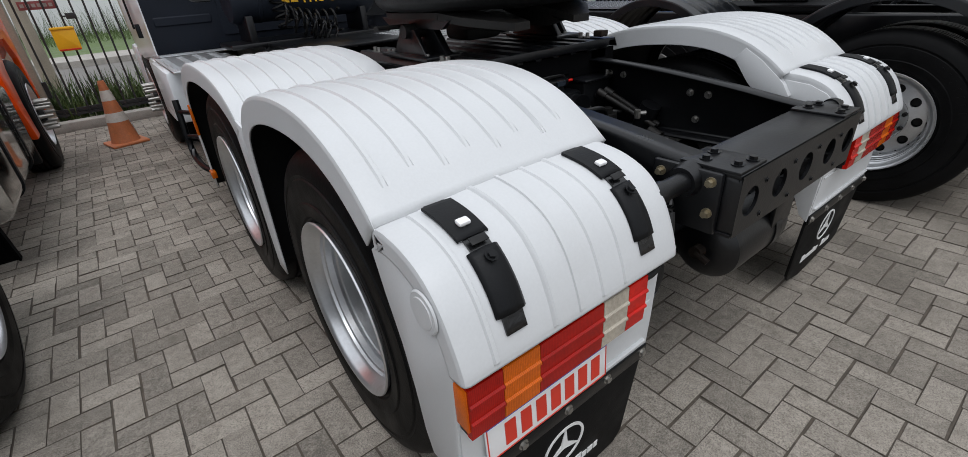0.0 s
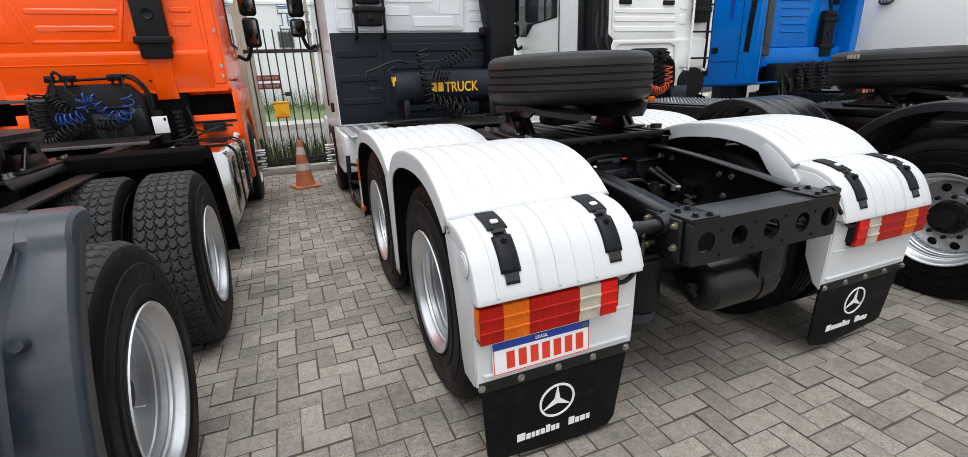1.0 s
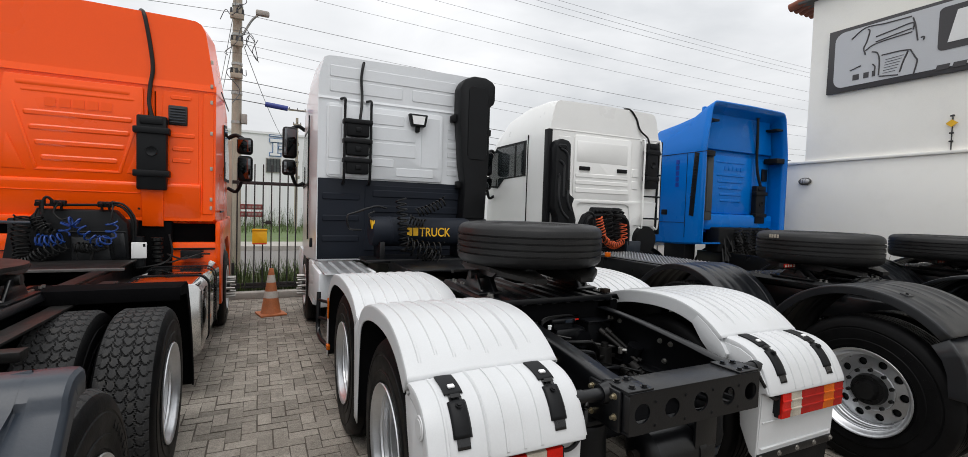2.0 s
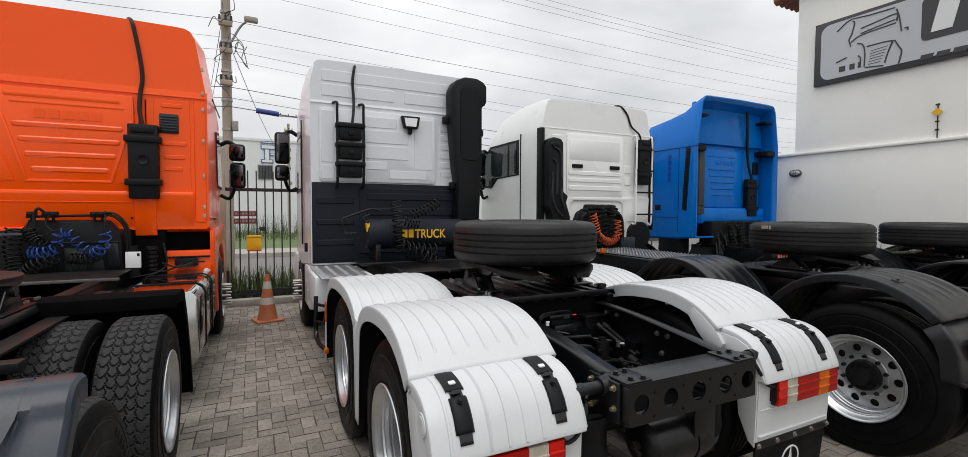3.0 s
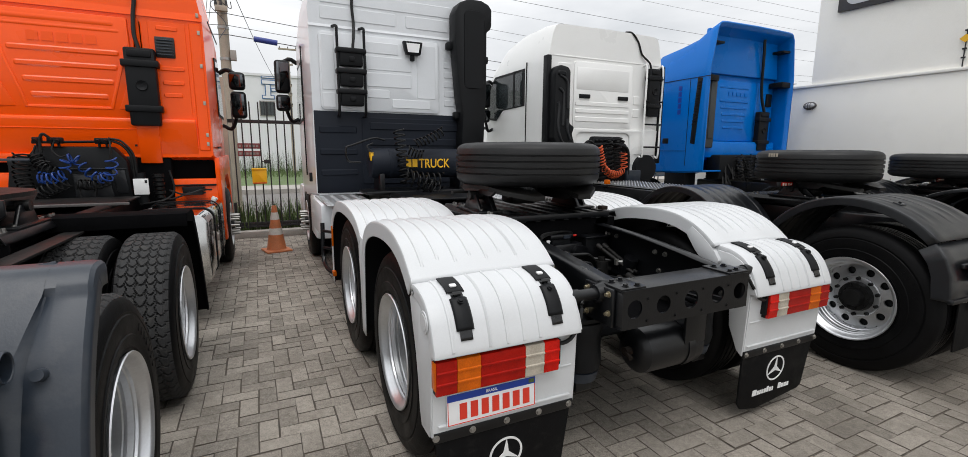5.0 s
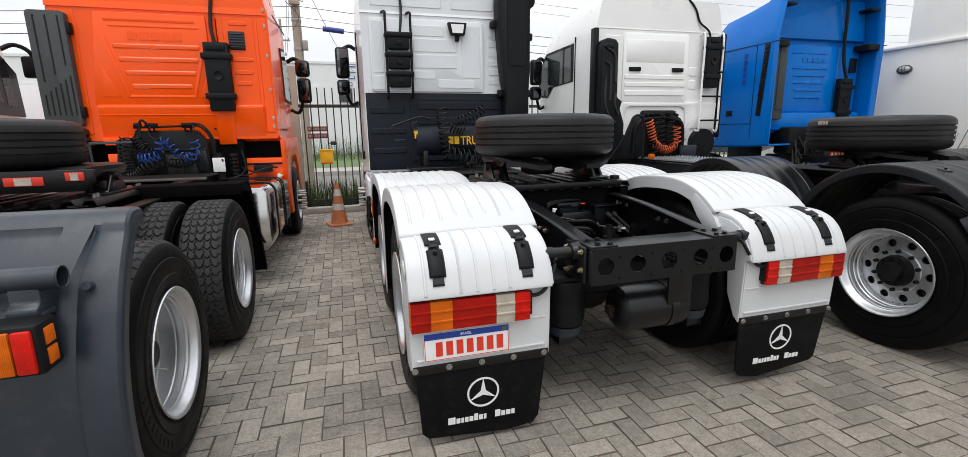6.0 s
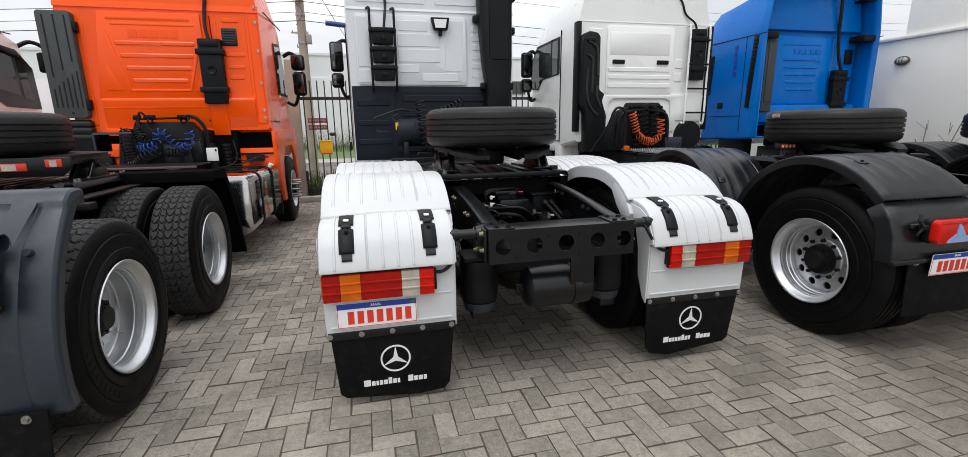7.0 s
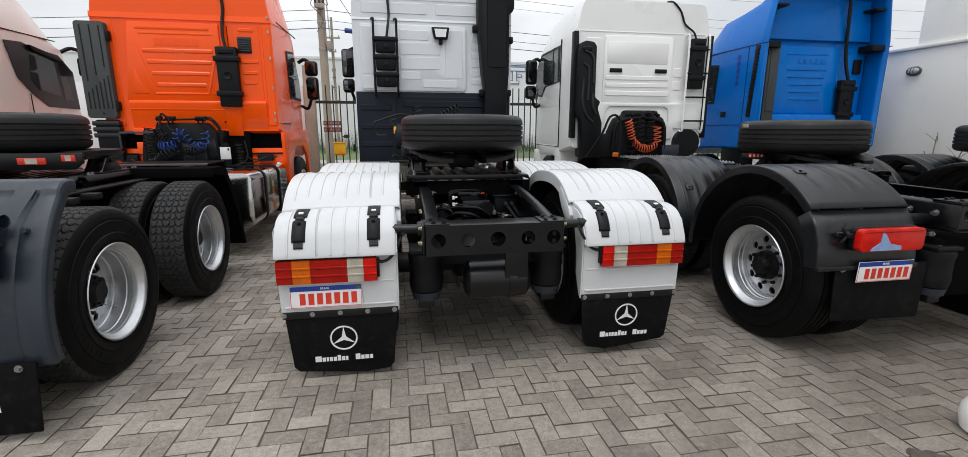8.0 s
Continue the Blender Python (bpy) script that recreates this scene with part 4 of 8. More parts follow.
def fifth_wheel(truck, y=1.40, light=False, beam=False, top=1.305):
    """The coupling plate with its sloping horns, on pedestals over a mounting plate with scalloped sides."""
    up = []
    for k in range(9):
        x = -0.50 + 0.1111 * k
        up += [(x, 1.090), (x + 0.028, 1.090), (x + 0.046, 1.122), (x + 0.090, 1.122), (x + 0.108, 1.090)]
    wavy = up + [(x, z - 0.009) for x, z in up[::-1]]
    base = part("mounting_plate", prism(B(), wavy, "y", y - 0.42, y + 0.50), M["frame"], truck, "black corrugated mounting plate on the rails")
    # near-black sheet added to close the bright gap below the corrugations
    part("sub_frame", box(B(), -0.50, 0.50, y - 0.40, y - 0.385, 0.97, 1.080, 0.003), M["guard_fill"], base)
    for s in (-1, 1):
        part("spacer", box(B(), s * 0.33, s * 0.44, y - 0.40, y + 0.48, 1.035, 1.088, 0.004), M["frame"], base)
        for k in range(5):
            a = y - 0.42 + 0.155 * (k + 1)
            bolts(base, [((s * 0.43, a - 0.022, 1.120), (0, 0, 1)), ((s * 0.43, a + 0.022, 1.120), (0, 0, 1))], "steel", 0.010, 0.024)
        bm = prism(B(), [(y - 0.19, 1.12), (y + 0.19, 1.12), (y + 0.085, top - 0.06), (y + 0.03, top - 0.03), (y - 0.03, top - 0.03), (y - 0.085, top - 0.06)], "x", s * 0.33, s * 0.365, 0.004)
        prism(bm, [(y - 0.15, 1.12), (y + 0.15, 1.12), (y + 0.06, top - 0.065), (y - 0.06, top - 0.065)], "x", s * 0.425, s * 0.445, 0.004)
        box(bm, s * 0.30, s * 0.48, y - 0.20, y + 0.20, 1.120, 1.136, 0.004)
        ped = part("pedestal", bm, M["frame"], base)
        part("pivot_pin", rod(B(), (s * 0.31, y, top - 0.075), (s * 0.465, y, top - 0.075), 0.030, n=16), M["greasy"], ped)
    if beam:
        part("cross_plate", box(B(), -0.49, 0.42, y - 0.436, y - 0.424, 1.092, 1.128, 0.003), M["frame"], base, "black upright plate across the rails")
        part("corner_clip", box(B(), 0.35, 0.40, y - 0.44, y - 0.39, 1.138, 1.165, 0.004), M["rusty"], base, "small rusty clip")
    bm = B()
    poly = [(0.46 * math.cos(radians(a)), y + 0.05 + 0.42 * math.sin(radians(a))) for a in range(-20, 201, 10)]
    poly += [(-0.42, y - 0.22), (-0.10, y - 0.22), (-0.05, y + 0.0), (0.05, y + 0.0), (0.10, y - 0.22), (0.42, y - 0.22)]
    prism(bm, poly, "z", top - 0.024, top)
    plate = part("coupling_plate", bm, M["greasy"], truck, "greasy black coupling plate with rust on top")
    for s in (-1, 1):
        t = B()
        ends = [(0.42, y - 0.215, top), (0.11, y - 0.215, top), (0.13, y - 0.46, top - 0.052), (0.22, y - 0.47, top - 0.052), (0.37, y - 0.33, top - 0.022)]
        up, lo = [t.verts.new((s * a, b, c)) for a, b, c in ends], [t.verts.new((s * a, b, c - 0.030)) for a, b, c in ends]
        t.faces.new(up), t.faces.new(lo)
        for k in range(5):
            t.faces.new((up[k], up[(k + 1) % 5], lo[(k + 1) % 5], lo[k]))
        part("horn", t, M["greasy"], plate)
        part("skirt", prism(B(), [(y - 0.28, top - 0.03), (y - 0.22, top - 0.065), (y + 0.22, top - 0.065), (y + 0.30, top - 0.024), (y - 0.2, top - 0.024)], "x", s * 0.385, s * 0.405), M["frame"], plate)
        part("inner_skirt", prism(B(), [(y - 0.40, top - 0.075), (y - 0.30, top - 0.10), (y + 0.20, top - 0.09), (y + 0.25, top - 0.024), (y - 0.2, top - 0.024)], "x", s * 0.125, s * 0.145), M["greasy"], plate)
    part("coupling_lock", box(B(), -0.115, 0.115, y + 0.0, y + 0.20, top - 0.155, top - 0.026, 0.03), M["greasy"], plate, "greasy lock under the coupling plate")
    part("lock_handle", tube(B(), bend([(-0.05, y + 0.12, top - 0.07), (-0.32, y + 0.06, top - 0.06), (-0.56, y + 0.02, top - 0.05), (-0.60, y - 0.02, top - 0.05)], 5), 0.010, 8), M["greasy"], plate)
    if light:
        part("flange", prism(B(), [(-0.72, top - 0.048), (-0.72, top - 0.004), (-0.46, top - 0.004), (-0.38, top - 0.030), (-0.38, top - 0.075)], "y", y - 0.045, y - 0.030, 0.003), M["frame"], plate, "black flange with a reflector strip")
        r = part("reflector", box(B(), -0.665, -0.50, y - 0.052, y - 0.044, top - 0.042, top - 0.008, 0.002), M["red"], truck, "red and white reflector strip")
        for k in range(4):
            part("white_stripe", box(B(), -0.655 + 0.040 * k, -0.635 + 0.040 * k, y - 0.054, y - 0.051, top - 0.038, top - 0.014), M["clear"], r)


def coil_hose(truck, a, b, r, turns, sag, mat, thick=0.006, label=""):
    return part("coil_hose", tube(B(), coil(a, b, r, turns, sag), thick, 6), M[mat], truck, label)


def spare_tyre(x, y, z=1.307, label="spare black truck tyre lying flat on the coupling plate"):
    s = thing("spare_tyre", label, "tyre", (x, y, z), group="spare tyres on the coupling plates")
    m = pose(0, 0, 0, 0, 90, 0) @ pose(-TYRE_W, 0, 0)
    if "spare" not in CACHE:
        CACHE["spare"] = tyre_mesh("rib").copy()
        CACHE["spare"].materials.clear()
        CACHE["spare"].materials.append(M["spare_rubber"])
    part("tyre", CACHE["spare"], None, s, at=m)
    part("rim", rim_mesh(), M["rim"], s, at=m @ pose(0.045, 0, 0) @ Matrix.Diagonal((0.72, 1, 1, 1)))
    return s


# ---- white tandem fenders ----
def fender_cols(x_out, x_in, lip, lip_in=0.03):
    """Across the fender from its rounded outer edge, with a lip, to the inner edge."""
    d = 1 if x_in > x_out else -1
    return [(x_out, lip), (x_out, lip - 0.003), (x_out, 0.015), (x_out, 0.012), (x_out + d * 0.0035, 0.0035), (x_out + d * 0.012, 0.0)] + [(x_out + d * 0.012 + (x_in - x_out - d * 0.024) * k / 8, 0.0) for k in range(1, 9)] + [(x_in - d * 0.003, 0.0035), (x_in, 0.012), (x_in, 0.015), (x_in, lip_in - 0.003), (x_in, lip_in)]


def white_fender(truck, s, lamp_label):
    """Rear and front arch, rear cover with rubber straps, lower panel, lamp, flap. s is -1 for the left side."""
    xo, xi = s * 1.240, s * 0.575
    xa = s * 0.546
    prof = [(1.335, 0.385), (1.322, 0.60), (1.300, 0.86), (1.268, 0.985), (1.195, 1.070), (1.07, 1.128), (0.90, 1.164), (0.70, 1.176), (0.53, 1.162), (0.39, 1.120), (0.29, 1.062), (0.212, 0.997)]
    prof = [(p.y, p.z) for p in bend([(0, a, b) for a, b in prof], 4)]
    bm = moulded(B(), prof, fender_cols(xo, xa, 0.085, 0.085), [(s * (1.175 - 0.075 * k), 0.015, 0.0058, 17 + (k % 3 == 1), 40 - (k % 2)) for k in range(8)], [0.021 * max(0.0, (k - 26) / (len(prof) - 27)) for k in range(len(prof))])
    arch1 = part("fender", bm, M["fender_white"], truck, "white plastic rear fender with moulded ribs", solid=0.005)
    box_bm = B()
    prism(box_bm, [(prof[-1][0] - 0.02, prof[-1][1] - 0.03), (prof[-1][0] + 0.02, prof[-1][1] + 0.015), (prof[-1][0] + 0.02, prof[-1][1] - 0.06)], "x", xo - s * 0.002, xo - s * 0.03)
    part("edge_clip", box_bm, M["fender_white"], arch1)
    part("edge_clip", prism(B(), [(0.200, 0.975), (0.222, 0.996), (0.300, 1.058), (0.37, 1.100), (0.41, 1.055), (0.34, 0.965), (0.26, 0.890), (0.20, 0.876), (0.17, 0.93)], "x", s * 0.5435, s * 0.60, 0.002), M["fender_white"], arch1)
    prof2 = [(2.74, 0.36), (2.735, 0.60), (2.72, 0.83), (2.67, 0.945), (2.55, 1.045), (2.37, 1.118), (2.17, 1.146), (1.97, 1.152), (1.75, 1.143), (1.57, 1.118), (1.43, 1.072), (1.345, 1.018), (1.318, 0.985)]
    prof2 = [(p.y, p.z) for p in bend([(0, a, b) for a, b in prof2], 4)]
    bm = moulded(B(), prof2, fender_cols(xo, xa, 0.085, 0.085), [(s * (1.175 - 0.075 * k), 0.015, 0.0058, 13, 43) for k in range(8)])
    part("fender", bm, M["fender_white"], truck, "white plastic front arch of the tandem fender", solid=0.005)
    side = [(1.335, 1.01), (1.27, 1.00), (1.305, 0.86), (1.328, 0.38), (1.350, 0.38), (1.372, 0.74), (1.395, 0.88), (1.41, 1.03)]
    part("web", prism(B(), side, "x", xo - s * 0.001, xo - s * 0.010, 0.002), M["fender_white"], arch1, "white web between the two arches")
    # separate black sheet darkens the hollow side of each white arch
    for p, d in ((prof, 0.083), (prof2, 0.083)):
        bm = sheet(B(), p, [(xo - s * 0.008, d), (xo - s * 0.008, 0.014), (xa + s * 0.008, 0.014), (xa + s * 0.008, 0.080)])
        part("liner", bm, M["plastic"], arch1, "black sheet inside the fender", solid=0.002)
    # rear cover
    cov = bend([(0, 0.222, 0.994), (0, 0.18, 0.998), (0, 0.11, 0.989), (0, 0.045, 0.962), (0, -0.006, 0.912), (0, -0.040, 0.850), (0, -0.060, 0.80), (0, -0.064, 0.776)], 5)
    cov = [(0.232, 0.962), (0.230, 0.985)] + [(p.y, p.z) for p in cov]
    rise = [0.0, 0.0] + [0.021 * max(0.0, 1 - k / 30) for k in range(len(cov) - 2)]
    cols = fender_cols(xo, s * 0.640, 0.05)[:-5] + [(s * 0.596, 0.0), (s * 0.584, 0.0015), (s * 0.577, 0.006), (s * 0.574, 0.014), (s * 0.573, 0.060)]
    bm = moulded(B(), cov, cols, [(s * x, 0.014, 0.0050, 5, 33) for x in (1.165, 1.01, 0.935, 0.86, 0.785)], rise)
    cover = part("rear_cover", bm, M["fender_white"], truck, "white rounded rear fender cover", solid=0.006)
    bm = B()
    rod(bm, (xo + s * 0.002, 0.045, 0.888), (xo + s * 0.006, 0.045, 0.888), 0.046, 0.043, 32)
    rod(bm, (xo + s * 0.005, 0.045, 0.888), (xo + s * 0.008, 0.045, 0.888), 0.034, 0.032, 32)
    part("round_boss", bm, M["fender_white"], cover)
    # side panel between tyre and rear face, lower rear panel
    bm = B()
    side = [(0.200, 0.968), (0.255, 0.93), (0.225, 0.83), (0.185, 0.72), (0.158, 0.60), (0.140, 0.48), (0.118, 0.418), (0.02, 0.418), (-0.003, 0.50), (-0.018, 0.770), (-0.048, 0.79), (-0.036, 0.84), (-0.008, 0.898), (0.04, 0.948), (0.11, 0.976)]
    prism(bm, side, "x", xo - s * 0.003, xo - s * 0.014, 0.003)
    part("side_panel", bm, M["fender_white"], cover)
    inner = [(0.245, 0.990), (0.29, 1.000), (0.315, 0.985), (0.28, 0.925), (0.20, 0.882), (0.14, 0.858), (0.102, 0.735), (0.088, 0.57), (0.03, 0.445), (-0.004, 0.42), (-0.010, 0.55), (-0.016, 0.778), (-0.054, 0.785), (-0.030, 0.848), (0.003, 0.904), (0.050, 0.950), (0.112, 0.976), (0.18, 0.984)]
    part("inner_panel", prism(B(), inner, "x", s * 0.568, s * 0.578, 0.002), M["fender_white"], cover, "white inner side panel of the fender")
    bm = B()
    prism(bm, [(0.012, 0.42), (-0.006, 0.43), (-0.012, 0.55), (-0.022, 0.79), (0.0, 0.79)], "x", xo - s * 0.008, s * 0.578)
    for z in (0.615, 0.475):
        box(bm, xo - s * 0.03, s * 0.595, -0.019, -0.004, z - 0.004, z + 0.004, 0.002)
    part("lower_panel", bm, M["fender_white"], truck, "white lower rear panel behind the lamp")
    # straps
    for x in (1.105, 0.697):
        lift = swell((1.240 - x) / 0.30)
        on = [p for p in bulged(cov, [h * lift for h in rise]) if p[1] > 0.828 and p[0] < 0.205][-29:]
        lift *= 0.013
        x = s * x
        bm = sheet(B(), on, [(x - 0.025, -0.001), (x - 0.025, -0.005), (x + 0.025, -0.005), (x + 0.025, -0.001)])
        strap = part("strap", bm, M["strap"], cover, "black rubber hold-down strap", solid=0.003)
        bm = sheet(B(), on[1:11], [(x - 0.037, -0.002), (x - 0.036, -0.008), (x - 0.012, -0.009), (x + 0.012, -0.009), (x + 0.036, -0.008), (x + 0.037, -0.002)])
        part("buckle", bm, M["plastic"], strap, solid=0.003)
        bm = sheet(B(), on[12:22], [(x - 0.037, -0.002), (x - 0.028, -0.009), (x, -0.014), (x + 0.028, -0.009), (x + 0.037, -0.002)])
        part("pad", bm, M["plastic"], strap, solid=0.003)
        p = on[14]
        part("rivet", bolt(B(), (x, p[0] - 0.008, p[1] + 0.019), (0, -0.5, 0.85), 0.009, 0.008), M["plastic"], strap)
        bm = B()
        box(bm, -0.014, 0.014, -0.010, 0.010, 0.0, 0.010, 0.004, m=pose(x, 0.098, 0.994 + lift, 12, 0, 0))
        part("button", bm, M["plate_white"], strap, "white latch button")
        # black tab laid on the buckle in place of the slot's shaded recess
        bm = B()
        box(bm, -0.020, 0.020, -0.009, 0.009, 0.0, 0.003, 0.001, m=pose(x, 0.052 - 0.4 * lift, 0.979 + lift, 26, 0, 0))
        part("slot", bm, M["hose_black"], strap)
    # lamp
    a, b = s * 1.232, s * 0.686
    bm = B()
    box(bm, min(a, b), max(a, b), -0.045, -0.010, 0.622, 0.764, 0.008)
    lamp = part("tail_lamp", bm, M["plastic"], truck, lamp_label, at=pose(0, 0, 0.012 if s > 0 else 0.0))
    rows = [(-0.04, 0.625), (-0.056, 0.627), (-0.058, 0.665), (-0.063, 0.668), (-0.063, 0.674), (-0.058, 0.677), (-0.058, 0.711), (-0.063, 0.714), (-0.063, 0.720), (-0.058, 0.723), (-0.057, 0.760), (-0.04, 0.763)]
    f = [0.0, 0.155, 0.335, 0.70, 0.865, 1.0]
    for k, mat in enumerate(("red", "amber", "red", "clear", "bright_red")):
        u, v = a + (b - a) * f[k], a + (b - a) * f[k + 1]
        part("lens", prism(B(), rows, "x", u + (0.0008 if v > u else -0.0008), v - (0.0008 if v > u else -0.0008)), M[mat], lamp, {"red": "red ribbed lens", "amber": "amber ribbed lens", "clear": "clear ribbed lens", "bright_red": "bright red ribbed lens"}[mat])
    bm = B()
    box(bm, a - 0.004 if s < 0 else a - 0.006, a + 0.006 if s < 0 else a + 0.004, -0.052, -0.012, 0.645, 0.757, 0.003)
    part("side_marker", bm, M["amber"], lamp, "amber side lens")
    bm = B()
    box(bm, min(b, b - s * 0.014), max(b, b - s * 0.014), -0.048, -0.010, 0.645, 0.757, 0.004)
    part("lamp_end", bm, M["plastic"], lamp)
    bm = tube(B(), bend([(s * 0.70, -0.03, 0.755), (s * 0.66, -0.040, 0.735), (s * 0.61, -0.040, 0.755), (s * 0.565, -0.03, 0.82), (s * 0.535, 0.0, 0.885), (s * 0.50, 0.05, 0.91)], 8), 0.009, 8)
    part("lamp_cable", bm, M["hose_black"], lamp, "black cable to the lamp")
    # flap, swinging a little forward at its lower edge
    up = 0.022 if s > 0 else 0.0
    bm = B()
    out = [(xo - s * 0.02, 0.440), (xo - s * 0.045, 0.085 + up * 1.2), (xo - s * 0.075, 0.055 + up * 1.6), (xi + s * 0.20, 0.022 + up), (xi + s * 0.065, 0.036 + up * 1.6), (xi + s * 0.035, 0.075 + up * 1.6), (xi + s * 0.006, 0.440)]
    prism(bm, out, "y", -0.006, 0.006, 0.002)
    bmesh.ops.rotate(bm, verts=bm.verts, cent=(0, 0, 0.44), matrix=Matrix.Rotation(radians(4.0), 3, "X"))
    flap = part("mud_flap", bm, M["flap"], truck, "black rubber mud flap with a pale emblem")
    bm = B()
    box(bm, xo - s * 0.012, xi + s * 0.0, -0.014, -0.005, 0.405, 0.447, 0.003)
    part("flap_strip", bm, M["frame"], flap)
    for k in range(5):
        x = xo - s * 0.02 + (xi + s * 0.022 - xo + s * 0.02) * k / 4
        part("flap_bolt", bolt(B(), (x, -0.012, 0.428), (0, -1, 0), 0.010, 0.010), M["steel"], flap)
    cx, cz = s * 0.900, 0.262 + up
    lean = Matrix.Translation((0, 0, 0.44)) @ Matrix.Rotation(radians(4.0), 4, "X") @ Matrix.Translation((0, 0, -0.44))
    bm = B()
    lathe(bm, [(0.0, 0.079), (-0.003, 0.079), (-0.003, 0.070), (0.0, 0.070)], 48)
    bmesh.ops.transform(bm, matrix=pose(cx, -0.0065, cz, 0, 0, 90), verts=bm.verts)
    for k in range(3):
        t = B()
        poly = [(0, 0.073), (0.0125, 0.007), (0, 0.0), (-0.0125, 0.007)]
        lo, hi = [t.verts.new((p[0], -0.009, p[1])) for p in poly], [t.verts.new((p[0], -0.006, p[1])) for p in poly]
        t.faces.new(lo), t.faces.new(hi)
        for i in range(4):
            t.faces.new((lo[i], lo[(i + 1) % 4], hi[(i + 1) % 4], hi[i]))
        join(bm, t, Matrix.Translation((cx, 0, cz)) @ pose(0, 0, 0, 0, 120 * k, 0))
    part("emblem", bm, M["mark"], flap, "pale ring emblem with three spokes", at=lean)
    # plain bars for the word under the emblem: tall first letters, low ones between
    wide = (0.040, 0.024, 0.018, 0.022, 0.024, 0.024, 0.024, 0.018)
    tall = (1.0, 0.72, 0.72, 0.72, 0.72, 1.0, 0.72, 0.72)
    for x, words in ((cx - 0.175, list(zip(wide, tall))), (cx + 0.058, [(0.032, 1.0), (0.024, 0.72), (0.028, 0.72), (0.022, 0.72)])):
        for w, h in words:
            part("letter_bar", box(B(), x + 0.0025, x + w - 0.0025, -0.008, -0.005, cz - 0.150, cz - 0.150 + 0.036 * h), M["mark"], flap, at=lean)
            x += w


def number_plate(truck, x0, y, z0, w=0.40, h=0.13, tilt=0.0):
    """A white plate with a blue band and red border; bars stand for its characters."""
    m = pose(x0, y, z0, -tilt, 0, 0)
    bm = B()
    box(bm, 0, w, -0.004, 0.0, 0, h, 0.0015)
    plate = part("number_plate", bm, M["plate_white"], truck, "white number plate with red bars and blue band", at=m)
    bm = B()
    box(bm, 0.002, w - 0.002, -0.0055, -0.0035, h - 0.030, h - 0.002)
    part("blue_band", bm, M["plate_blue"], plate)
    bm = B()
    for a, b, c, d in ((0.003, w - 0.003, 0.003, 0.006), (0.003, 0.006, 0.003, h - 0.03), (w - 0.006, w - 0.003, 0.003, h - 0.03)):
        box(bm, a, b, -0.0052, -0.0035, c, d)
    part("border", bm, M["plate_red"], plate)
    row_of_bars(plate, "plate_red", 0.045, w - 0.022, 0.020, 0.086, -0.004, 7, 0.34)
    part("band_letters", letters("BRASIL", 0.017), M["plate_white"], plate, "white country name", smooth=0, at=pose(w * 0.42, -0.0062, h - 0.0215))
    bm = B()
    box(bm, w - 0.034, w - 0.008, -0.0065, -0.005, h - 0.024, h - 0.008)
    part("flag", bm, M["grass"], plate, "small green flag")


# ---- ground ----
ground = part("ground", box(B(), -400, 400, -400, 400, -0.30, -0.045), M["asphalt"], smooth=0)
tagged(ground, "grey asphalt street and yard ground", "ground", kind="structure")
pavement = part("pavement", box(B(), -14, 8.07, -9, 7.48, -0.045, -0.0045), M["sand"], smooth=0)
tagged(pavement, "grey concrete block paving laid in herringbone", "pavement", kind="structure")

# ---- cabs ----
def hull(bm, stations, rear=True):
    """A cab skin lofted along y; each station is (y, half width, bottom, shoulder, top, half width at the top)."""
    rings = []
    for y, w, z0, zs, z1, wt in stations:
        half = [(w - 0.03, z0), (w, z0 + 0.03), (w, zs - 0.10), (w - 0.012, zs), (wt + (w - wt) * 0.30, z1 - 0.12), (wt, z1 - 0.035), (wt - 0.05, z1 - 0.008), (wt - 0.16, z1), (0, z1 + 0.01)]
        ring = half + [(-x, z) for x, z in half[:-1][::-1]]
        rings.append([bm.verts.new((x, y, z)) for x, z in ring])
    for a, b in zip(rings, rings[1:]):
        for k in range(len(a)):
            j = (k + 1) % len(a)
            bm.faces.new((a[k], a[j], b[j], b[k]))
    bm.faces.new(rings[-1])
    if rear:
        bm.faces.new(rings[0][::-1])
    return bm


def emboss(bm, *field):
    """Note a pressed field; press() builds it under the wall."""
    FIELDS.append(field)


def press(wall, mat):
    """Build the noted fields as parts of a wall."""
    while FIELDS:
        part("pressed_rib", press_one(B(), *FIELDS.pop(0)), mat, wall)


FIELDS = []


def press_one(bm, x0, x1, z0, z1, y, d=0.012, r=0.010, slope=0.0):
    """A pressed raised field on a rear wall that faces -y."""
    t = B()
    w = max(d, slope)
    out, inn = rect(x0, x1, z0, z1, min(r * 2, (z1 - z0) * 0.45)), rect(x0 + w, x1 - w, z0 + min(w, (z1 - z0) * 0.3), z1 - min(w, (z1 - z0) * 0.3), min(r, (z1 - z0) * 0.2))
    lo, hi = [t.verts.new((p[0], y + 0.002, p[1])) for p in out], [t.verts.new((p[0], y - d, p[1])) for p in inn]
    t.faces.new(hi)
    for i in range(len(lo)):
        j = (i + 1) % len(lo)
        t.faces.new((lo[i], lo[j], hi[j], hi[i]))
    return join(bm, t)


